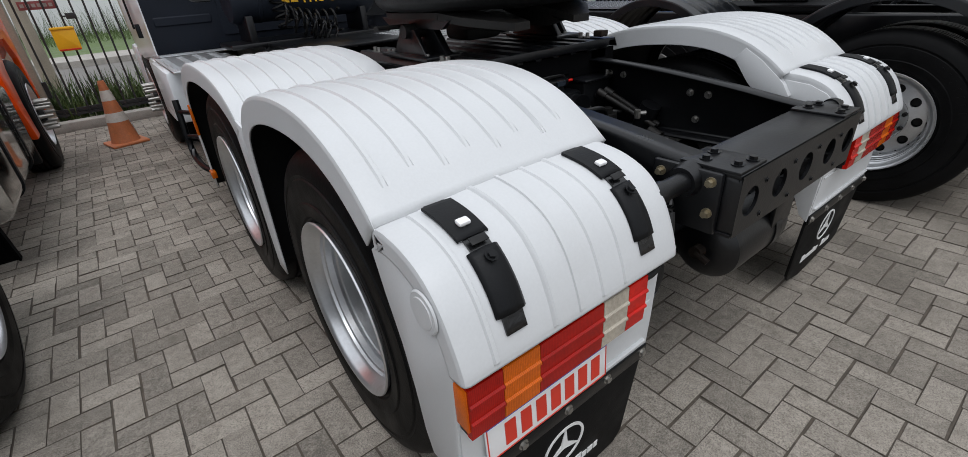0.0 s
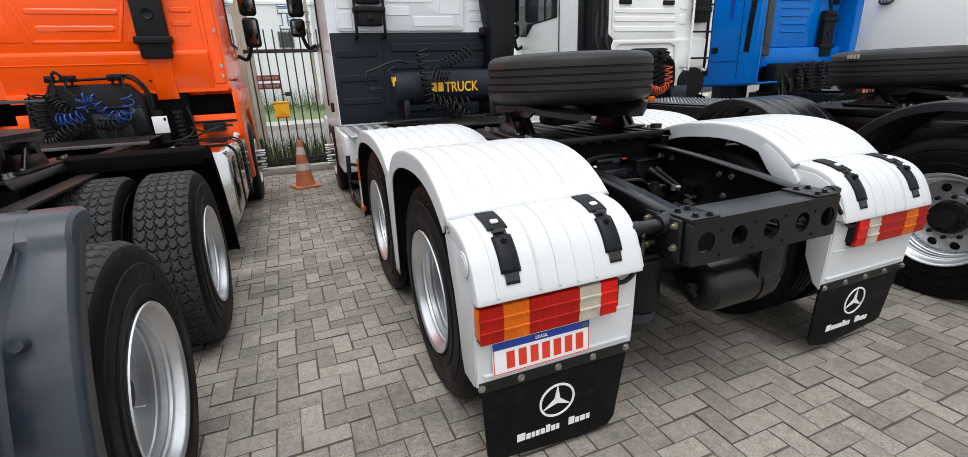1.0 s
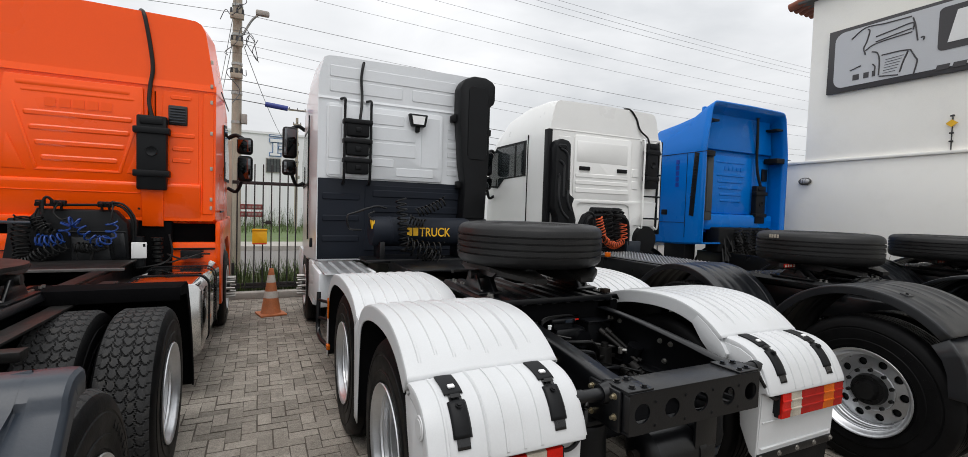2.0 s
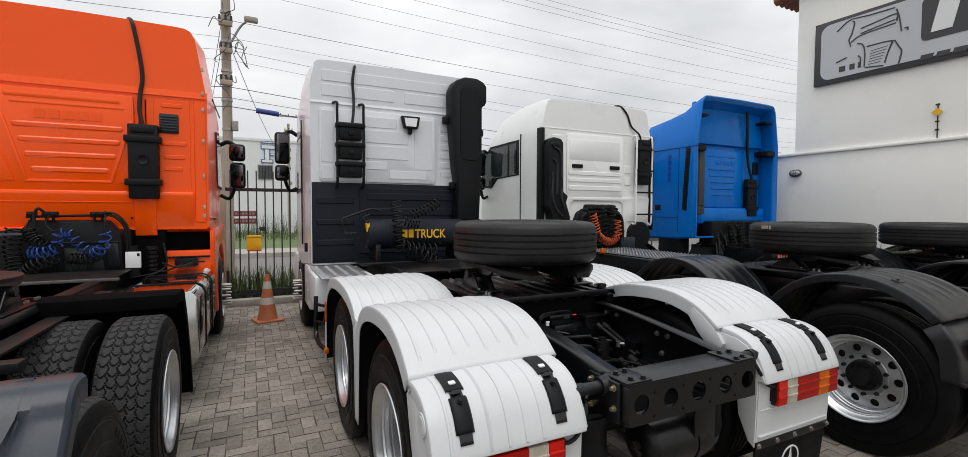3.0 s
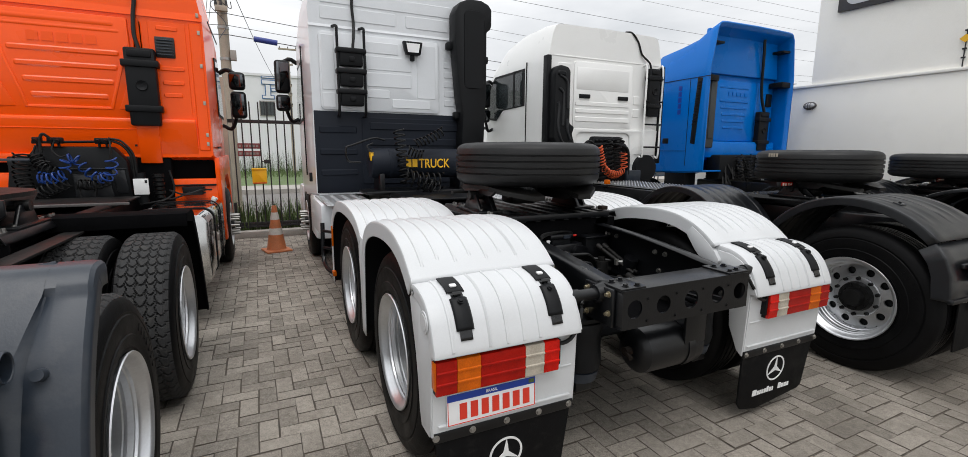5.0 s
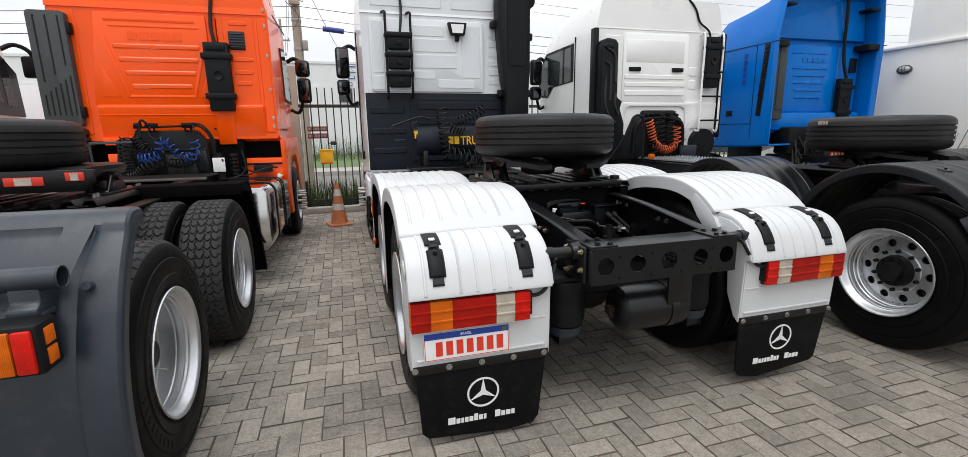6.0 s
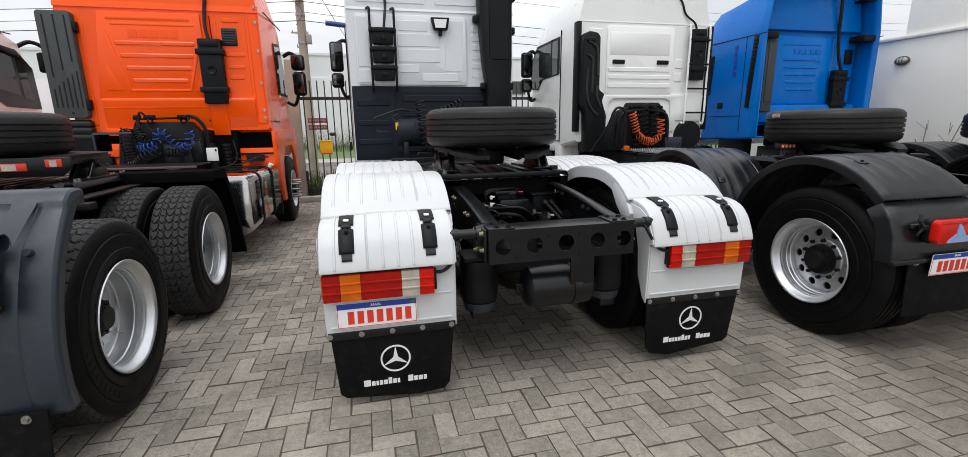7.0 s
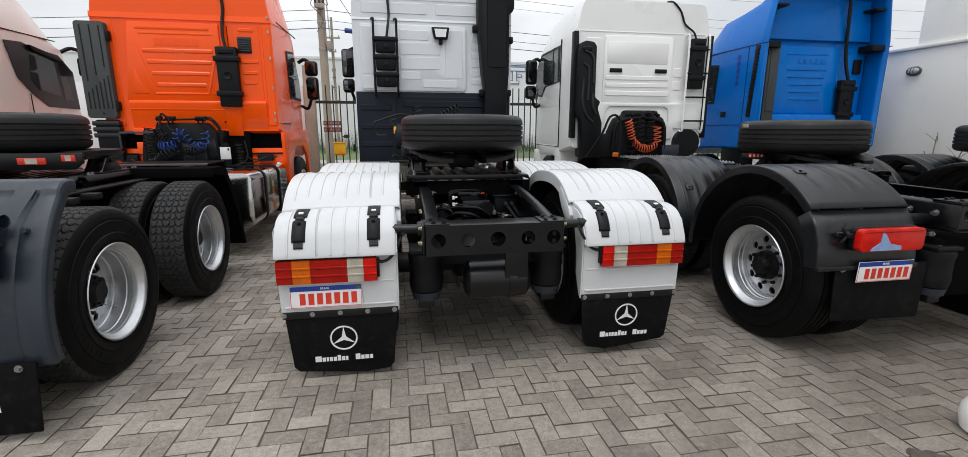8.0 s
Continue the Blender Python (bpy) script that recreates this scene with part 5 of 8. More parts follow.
def mirror_arm(truck, s, y, z0, z1, x, cut=0.25):
    """A tall black mirror on two arms; x is the body side, s the side it stands out to."""
    bm = B()
    box(bm, x + s * 0.10, x + s * 0.31, y - 0.05, y + 0.08, z0 + cut + 0.01, z1, 0.05, 3)
    box(bm, x + s * 0.11, x + s * 0.31, y - 0.05, y + 0.08, z0, z0 + cut - 0.01, 0.05, 3)
    tube(bm, bend([(x - s * 0.02, y + 0.10, z1 - 0.02), (x + s * 0.08, y + 0.08, z1 + 0.03), (x + s * 0.18, y + 0.03, z1 - 0.02)], 6), 0.030, 8)
    tube(bm, bend([(x - s * 0.02, y + 0.10, z0 - 0.10), (x + s * 0.10, y + 0.08, z0 - 0.14), (x + s * 0.18, y + 0.03, z0 + 0.05)], 6), 0.026, 8)
    m = part("mirror", bm, M["plastic"], truck, "black side mirror on two arms")
    for za, zb in ((z0 + cut + 0.05, z1 - 0.04), (z0 + 0.04, z0 + cut - 0.05)):
        bm = box(B(), -0.085, 0.085, -0.004, 0.004, -(zb - za) / 2, (zb - za) / 2, 0.003)
        part("mirror_glass", bm, M["mirror"], m, at=pose(x + s * 0.20, y - 0.058, (za + zb) / 2, 6, 0, -s * 12))


def side_window(truck, x, s, pts, label="dark cab side window"):
    """A pane flush with a cab side; pts are (y, z)."""
    w = part("window_rubber", prism(B(), pts, "x", x, x + s * 0.006), M["plastic"], truck, "black window rubber")
    cy, cz = sum(p[0] for p in pts) / len(pts), sum(p[1] for p in pts) / len(pts)
    inner = [(cy + (p[0] - cy) * 0.90, cz + (p[1] - cz) * 0.90) for p in pts]
    part("pane", prism(B(), inner, "x", x + s * 0.004, x + s * 0.010), M["glass"], w, label)


def cab_cable(truck, pts, r=0.016):
    part("cable", tube(B(), bend(pts, 8), r, 8), M["hose_black"], truck, "black cable down the rear wall")


def storage_box(truck, x0, x1, z0, z1, y, mat="plastic"):
    """A ribbed black moulded stack of steps or boxes on a rear wall."""
    bm = B()
    box(bm, x0, x1, y - 0.11, y, z0, z1, 0.018)
    h = z1 - z0
    for k in (0.22, 0.80):
        box(bm, x0 - 0.03, x1 + 0.03, y - 0.13, y - 0.02, z0 + h * k - 0.035, z0 + h * k + 0.035, 0.012)
    box(bm, x0 + 0.03, x1 - 0.03, y - 0.125, y - 0.09, z0 + h * 0.88, z0 + h * 0.97, 0.010)
    b = part("moulded_box", bm, M[mat], truck, "black moulded plastic box on the rear wall")
    bm = B()
    lathe(bm, [(0.0, 0.055), (-0.012, 0.050), (-0.002, 0.032), (0.006, 0.002)], 24)
    bmesh.ops.transform(bm, matrix=pose((x0 + x1) / 2, y - 0.112, z0 + h * 0.52, 0, 0, 90), verts=bm.verts)
    part("round_dent", bm, M[mat], b)


def fuel_tank(truck, x0, x1, y0, y1, z0, z1, straps=2):
    bm = B()
    prism(bm, rect(x0, x1, z0, z1, 0.10, 6), "y", y0, y1, 0.012)
    t = part("fuel_tank", bm, M["chrome"], truck, "polished aluminium fuel tank with black straps")
    for k in range(straps):
        y = y0 + (y1 - y0) * (k + 0.7) / (straps + 0.4)
        bm = B()
        outer, inner = rect(x0 - 0.010, x1 + 0.010, z0 - 0.010, z1 + 0.010, 0.105, 6), rect(x0 - 0.001, x1 + 0.001, z0 - 0.001, z1 + 0.001, 0.10, 6)
        n = len(outer)
        v = [[bm.verts.new((p[0], yy, p[1])) for p in o] for yy in (y, y + 0.05) for o in (outer, inner)]
        for i in range(n):
            j = (i + 1) % n
            bm.faces.new((v[0][i], v[0][j], v[2][j], v[2][i])), bm.faces.new((v[0][i], v[0][j], v[1][j], v[1][i])), bm.faces.new((v[2][i], v[2][j], v[3][j], v[3][i]))
        part("tank_strap", bm, M["plastic"], t)
    out = 1 if x0 + x1 > 0 else -1
    bm = rod(B(), (out * 1.07, y1 - 0.10, z1 - 0.06), (out * 1.11, y1 - 0.10, z1 + 0.01), 0.034, 0.030, 20)
    part("filler_cap", bm, M["mark"], t, "pale filler cap")


# ---- the white tractor unit with white tandem fenders ----
def white_truck():
    t = thing("truck", "white tractor unit with white ribbed tandem fenders", "truck", (0.02, 0, 0), group="parked tractor units")
    chassis(t, -0.112, 5.2, 0.941, high=0.170)
    under_gear(t, (0.68, 2.01))
    engine(t)
    rear_tank(t, -0.175, 0.245, 0.07, 0.565)
    clutter(t)
    rail_gear(t)
    fifth_wheel(t, beam=True)
    for s in (-1, 1):
        for y in (0.68, 2.01):
            wheel(t, s * 1.210, y, s > 0, deep=0.20)
        wheel(t, s * 1.20, 5.72, s > 0, twin=False, caps=True, deep=0.06)
        white_fender(t, s, "ribbed red, amber and clear tail lamp")
        bm = B()
        rod(bm, (s * 0.40, 0.022, 0.906), (s * 0.60, 0.022, 0.908), 0.0275, n=24)
        rod(bm, (s * 0.545, 0.022, 0.908), (s * 0.600, 0.022, 0.908), 0.0315, n=24)
        rod(bm, (s * 0.40, 0.025, 0.906), (s * 0.45, 0.025, 0.906), 0.052, 0.040, 24)
        box(bm, s * 0.405, s * 0.425, -0.07, 0.13, 0.77, 0.945, 0.008)
        stay = part("fender_stay", bm, M["frame"], t, "black tube that carries the fender")
        bolts(stay, [((s * 0.425, y, z), (s, 0, 0)) for y, z in ((-0.044, 0.919), (0.10, 0.915), (-0.046, 0.832), (0.10, 0.80))], "brass", 0.0095, 0.020)
    number_plate(t, -1.178, -0.022, 0.472, tilt=3)
    # side box with tread plate, front of the left tandem
    for s in (-1, 1):
        bm = B()
        box(bm, s * 1.235, s * 0.62, 3.55, 4.45, 0.60, 0.97, 0.03)
        sb = part("side_box", bm, M["cab_white"], t, "white side box behind the cab")
        bm = B()
        box(bm, s * 1.20, s * 0.72, 3.3, 4.42, 0.975, 0.992, 0.004)
        for k in range(15):
            for j in range(4):
                box(bm, s * (1.15 - 0.12 * j) - 0.02, s * (1.15 - 0.12 * j) + 0.02, 3.33 + 0.069 * k, 3.35 + 0.069 * k, 0.992, 0.998)
        part("tread_plate", bm, M["alu"], sb, "chequered aluminium walkway plate")
        bm = B()
        tube(bm, bend([(s * 1.24, 3.40, 0.80), (s * 1.25, 3.34, 0.45), (s * 1.22, 3.10, 0.36), (s * 1.10, 2.9, 0.34)], 6), 0.022, 8)
        tube(bm, bend([(s * 1.24, 3.38, 0.72), (s * 1.12, 3.0, 0.74), (s * 1.05, 2.8, 0.72)], 6), 0.016, 8)
        tube(bm, bend([(s * 1.24, 3.35, 0.55), (s * 1.12, 3.0, 0.57), (s * 1.05, 2.8, 0.55)], 6), 0.016, 8)
        box(bm, s * 1.12, s * 0.80, 2.9, 3.5, 0.32, 0.80, 0.04)
        part("hose_bracket", bm, M["frame"], t)
        bm = B()
        box(bm, s * 1.255, s * 1.225, 2.60, 2.67, 0.43, 0.475, 0.006)
        part("side_marker", bm, M["amber"], t, "amber side marker lamp")
        bm = B()
        box(bm, s * 1.250, s * 1.235, 2.625, 2.645, 0.70, 0.88, 0.004)
        part("side_reflector", bm, M["amber"], t, "amber side marker lamp")
    # cab
    y = 4.60
    bm = hull(B(), [(y, 1.16, 0.98, 3.32, 3.545, 1.10), (5.4, 1.20, 0.90, 3.32, 3.60, 1.12), (6.1, 1.20, 0.85, 3.10, 3.40, 1.10), (6.5, 1.18, 0.70, 2.70, 3.0, 1.08), (6.75, 1.14, 0.60, 2.20, 2.5, 1.02)])
    part("cab_shell", bm, M["cab_white"], t, "white painted sleeper cab")
    bm = B()
    prism(bm, rect(-1.06, 0.47, 2.035, 2.955, 0.05), "y", y - 0.034, y + 0.01, 0.014)
    for x0, x1, z0, z1 in ((-0.50, -0.08, 2.745, 2.885), (-0.50, 0.09, 2.545, 2.715), (-0.50, 0.09, 2.340, 2.515), (-0.50, -0.21, 2.20, 2.31), (-0.18, 0.34, 2.085, 2.20), (-1.04, -0.88, 2.27, 2.92), (-1.04, -0.88, 2.06, 2.24)):
        emboss(bm, x0, x1, z0, z1, y - 0.034, 0.0065)
    emboss(bm, 0.16, 0.42, 2.22, 2.90, y - 0.034, 0.005)
    for x0, x1, z0, z1 in ((-1.03, 0.66, 3.285, 3.43), (-1.03, -0.10, 3.10, 3.255), (0.03, 0.62, 3.10, 3.255), (1.02, 1.10, 2.1, 2.9)):
        emboss(bm, x0, x1, z0, z1, y, 0.008)
    for k in range(6):
        emboss(bm, 0.55, 0.71, 2.14 + 0.125 * k, 2.225 + 0.125 * k, y, 0.006)
    prism(bm, [(y - 0.012, 3.008), (y + 0.02, 3.008), (y + 0.03, 3.04), (y - 0.002, 3.04)], "x", -1.163, 1.163)
    press(part("rear_wall", bm, M["cab_white"], t, "white pressed rear wall with ribs"), M["cab_white"])
    bm = B()
    box(bm, -1.15, 1.15, y - 0.012, y + 0.02, 1.0, 2.02, 0.010)
    for x0, x1, z0, z1 in ((-0.58, 0.95, 1.10, 1.96), (-1.10, -0.64, 1.75, 1.84), (-1.10, -0.64, 1.48, 1.56), (-1.10, -0.64, 1.22, 1.30), (-0.48, 0.85, 1.80, 1.90), (-0.48, 0.85, 1.60, 1.70)):
        emboss(bm, x0, x1, z0, z1, y - 0.012 - (0.012 if x0 == -0.48 else 0), 0.012)
    press(part("lower_wall", bm, M["navy"], t, "dark panel under the cab's rear wall"), M["navy"])
    # air intake
    bm = B()
    col = [(0.72, 1.55), (1.06, 1.55), (1.08, 2.00), (1.10, 2.30), (1.10, 3.12), (1.15, 3.14), (1.17, 3.20), (1.17, 3.40), (1.12, 3.46), (1.02, 3.50), (0.84, 3.50), (0.70, 3.44), (0.64, 3.32), (0.64, 3.0), (0.70, 2.30), (0.75, 2.00)]
    prism(bm, [(px - 0.02, pz) for px, pz in col], "y", y - 0.26, y - 0.02, 0.035)
    box(bm, 0.70, 1.10, y - 0.25, y - 0.03, 1.15, 1.56, 0.05)
    for z, a, b in ((2.92, 0.56, 0.70), (2.78, 1.10, 1.17), (2.02, 0.66, 0.78), (2.02, 1.04, 1.15)):
        box(bm, a, b, y - 0.12, y - 0.02, z - 0.05, z + 0.05, 0.02)
    emboss(bm, 0.74, 1.04, 2.36, 3.36, y - 0.258, 0.012, 0.05)
    press(part("air_intake", bm, M["plastic"], t, "tall black air intake duct"), M["plastic"])
    # ladder and steps
    bm = B()
    for x in (-0.86, -0.54):
        tube(bm, bend([(x, y - 0.01, 1.96), (x, y - 0.13, 2.00), (x, y - 0.15, 2.40), (x, y - 0.15, 2.90), (x, y - 0.13, 3.00), (x - 0.03, y - 0.01, 3.02)], 6), 0.017, 8)
    lad = part("ladder", bm, M["plastic"], t, "black ladder with moulded steps")
    for z0, z1 in ((2.08, 2.28), (2.31, 2.52), (2.55, 2.76)):
        bm = B()
        box(bm, -0.84, -0.56, y - 0.17, y - 0.06, z0, z1, 0.02)
        box(bm, -0.88, -0.52, y - 0.19, y - 0.05, z1 - 0.06, z1, 0.015)
        box(bm, -0.73, -0.66, y - 0.185, y - 0.10, z0 + 0.05, z0 + 0.11, 0.012)
        part("step", bm, M["plastic"], lad)
    cab_cable(t, [(-0.68, y - 0.16, 2.75), (-0.66, y - 0.13, 2.90), (-0.64, y - 0.05, 3.08), (-0.65, y - 0.03, 3.30), (-0.63, y - 0.02, 3.46), (-0.60, y + 0.05, 3.53), (-0.52, y + 0.3, 3.54)], 0.018)
    bm = B()
    prism(bm, [(-0.04, 2.92), (0.22, 2.92), (0.19, 2.76), (0.0, 2.76)], "y", y - 0.13, y - 0.05, 0.012)
    box(bm, 0.07, 0.12, y - 0.09, y - 0.02, 2.69, 2.77, 0.008)
    lamp = part("work_lamp", bm, M["plastic"], t, "black rear work lamp with clear glass")
    bm = B()
    prism(bm, [(0.0, 2.895), (0.18, 2.895), (0.16, 2.785), (0.02, 2.785)], "y", y - 0.134, y - 0.128)
    part("lamp_glass", bm, M["plate_white"], lamp)
    # air tank behind the cab
    bm = B()
    lathe(bm, [(-0.62, 0.002), (-0.62, 0.11), (-0.60, 0.165), (-0.56, 0.178), (-0.40, 0.178), (-0.396, 0.182), (-0.37, 0.182), (-0.366, 0.178), (0.60, 0.178), (0.64, 0.165), (0.66, 0.11), (0.66, 0.002)], 40)
    bmesh.ops.translate(bm, verts=bm.verts, vec=(0, 4.04, 1.385))
    tank = part("oil_tank", bm, M["navy"], t, "dark cylindrical tank with yellow lettering")
    part("lettering", letters("TRUCK", 0.150, 0.002), M["yellow"], tank, "yellow bold word on the tank", smooth=0, at=pose(-0.055, 3.860, 1.338) @ Matrix.Diagonal((0.80, 1, 1, 1)))
    row_of_bars(tank, "yellow", -0.215, -0.065, 1.345, 1.44, 3.861, 2, 0.2, 0.004)
    bm = B()
    box(bm, -0.62, -0.585, 3.90, 4.0, 1.42, 1.52, 0.004)
    part("label", bm, M["yellow"], tank)
    bm = B()
    for x in (-0.50, 0.50):
        box(bm, x - 0.03, x + 0.03, 3.85, 4.2, 1.03, 1.27, 0.01)
    box(bm, -0.70, 0.72, 3.80, 4.25, 1.03, 1.07, 0.01)
    tube(bm, bend([(-0.72, 4.0, 1.40), (-0.86, 3.98, 1.42), (-0.88, 3.98, 1.56), (-0.80, 4.0, 1.60), (-0.55, 4.05, 1.68), (-0.4, 4.1, 1.66)], 6), 0.012, 8)
    tube(bm, bend([(-0.60, 3.9, 1.52), (-0.66, 3.9, 1.58), (-0.58, 3.95, 1.62)], 6), 0.010, 8)
    part("tank_frame", bm, M["frame"], t)
    bm = B()
    box(bm, -0.42, 0.42, 2.9, 4.55, 1.035, 1.055, 0.004)
    part("catwalk", bm, M["frame"], t, "dark catwalk plate behind the cab")
    for a, b, r, n, sag in (((-0.18, 3.80, 1.24), (0.22, 3.76, 1.20), 0.075, 6, 0.02), ((-0.05, 3.72, 1.18), (0.16, 3.70, 1.04), 0.08, 4, 0.01), ((-0.30, 3.84, 1.78), (-0.24, 3.78, 1.15), 0.06, 10, 0.0), ((-0.10, 3.84, 1.62), (0.26, 3.84, 1.78), 0.05, 8, 0.02), ((-0.26, 3.76, 1.26), (0.10, 3.72, 1.10), 0.085, 5, 0.02), ((-0.20, 3.80, 1.55), (-0.02, 3.78, 1.50), 0.045, 5, 0.02)):
        coil_hose(t, a, b, r, n, sag, "hose_black", 0.0095, "black coiled air hose")
    # side panel of the cab, steps and mirror
    for s in (-1, 1):
        side_window(t, s * 1.20, s, [(5.35, 1.95), (5.35, 2.72), (6.05, 2.72), (6.45, 2.30), (6.45, 2.05), (6.2, 1.92)])
        mirror_arm(t, s, 6.25, 2.12, 2.86, s * 1.20)
        bm = B()
        box(bm, s * 1.22, s * 0.85, 6.15, 6.70, 0.32, 1.0, 0.04)
        part("cab_step", bm, M["cab_white"], t, "white cab step before the front wheel")
        part("side_skirt", box(B(), s * 1.20, s * 0.9, 4.55, 5.12, 0.42, 0.96, 0.04), M["cab_white"], t, "white side skirt behind the front wheel")
        bm = B()
        box(bm, s * 1.235, s * 1.20, 4.62, 4.68, 1.15, 1.26, 0.006)
        box(bm, s * 1.215, s * 1.198, 5.30, 5.31, 1.2, 2.9)
        part("door_gap", bm, M["plastic"], t)
    return t


white_truck()
spare_tyre(0.02, 1.40)


# ---- the orange tractor unit ----
def coil_along(pts, r, turns):
    """Helix of a coiled hose round a bent line lying in a plane of constant y."""
    line = bend(pts, 14)
    n = len(line)
    out = []
    steps = turns * 12
    for i in range(steps + 1):
        f = i / steps * (n - 1)
        k = min(int(f), n - 2)
        p, q = Vector(line[k]), Vector(line[k + 1])
        d = (q - p).normalized()
        side = Vector((d.z, 0.0, -d.x)).normalized()
        a = 2 * math.pi * turns * i / steps
        wob = 1 + 0.16 * math.sin(1.7 * a / 2 + turns)
        out.append(p.lerp(q, f - k) + (side * math.cos(a) + (Vector((0, 0.7, 0)) + d * 0.35) * math.sin(a)) * r * wob)
    return out


def quarter_fender(bm, s, xo, xi):
    """A curved plastic sheet; an outer band and an inner field lie deeper than the strip between them."""
    line = bend([(0, a, b) for a, b in ((0.045, 1.228), (0.0, 1.232), (-0.055, 1.218), (-0.12, 1.145), (-0.19, 1.045), (-0.25, 0.93), (-0.305, 0.78), (-0.335, 0.62), (-0.34, 0.47), (-0.325, 0.37))], 6)
    grid = []
    for i, p in enumerate(line):
        a, b = line[max(i - 1, 0)], line[min(i + 1, len(line) - 1)]
        dy, dz = b[1] - a[1], b[2] - a[2]
        q = math.hypot(dy, dz)
        ny, nz = dz / q, -dy / q
        z = p[2]
        low = 1.0 if p[1] < 0.0 and z < 1.180 else 0.0
        rim = 1.074 + 0.16 * max(0.0, min(z, 1.18) - 1.02)
        strip = max(1.010, 1.024 + 0.31 * (min(z, 1.18) - 0.933)) if z > 0.7 else 1.010
        field = 1.010 - 0.24 * (1.175 - min(z, 1.175)) if z > 0.88 else 0.94
        fd = low if z > 0.90 else 0.0
        cols = [(xo, 0.070), (xo, 0.028), (xo - 0.003, 0.012 + 0.008 * low), (xo - 0.012, 0.003 + 0.009 * low), (xo - 0.030, 0.010 * low), (xo - 0.075, 0.006 * low), (rim + 0.022, 0.008 * low), (rim + 0.004, 0.014 * low), (rim, 0.011 * low), (strip, 0.0), (field + 0.005, 0.0), (field, 0.010 * fd), (0.80, 0.010 * fd), (0.62, 0.010 * fd), (xi, 0.010 * fd), (xi, 0.04)]
        grid.append([bm.verts.new((s * x, p[1] - ny * d, z - nz * d)) for x, d in cols])
    for a, b in zip(grid, grid[1:]):
        for j in range(len(a) - 1):
            bm.faces.new((a[j], a[j + 1], b[j + 1], b[j]))
    return bm


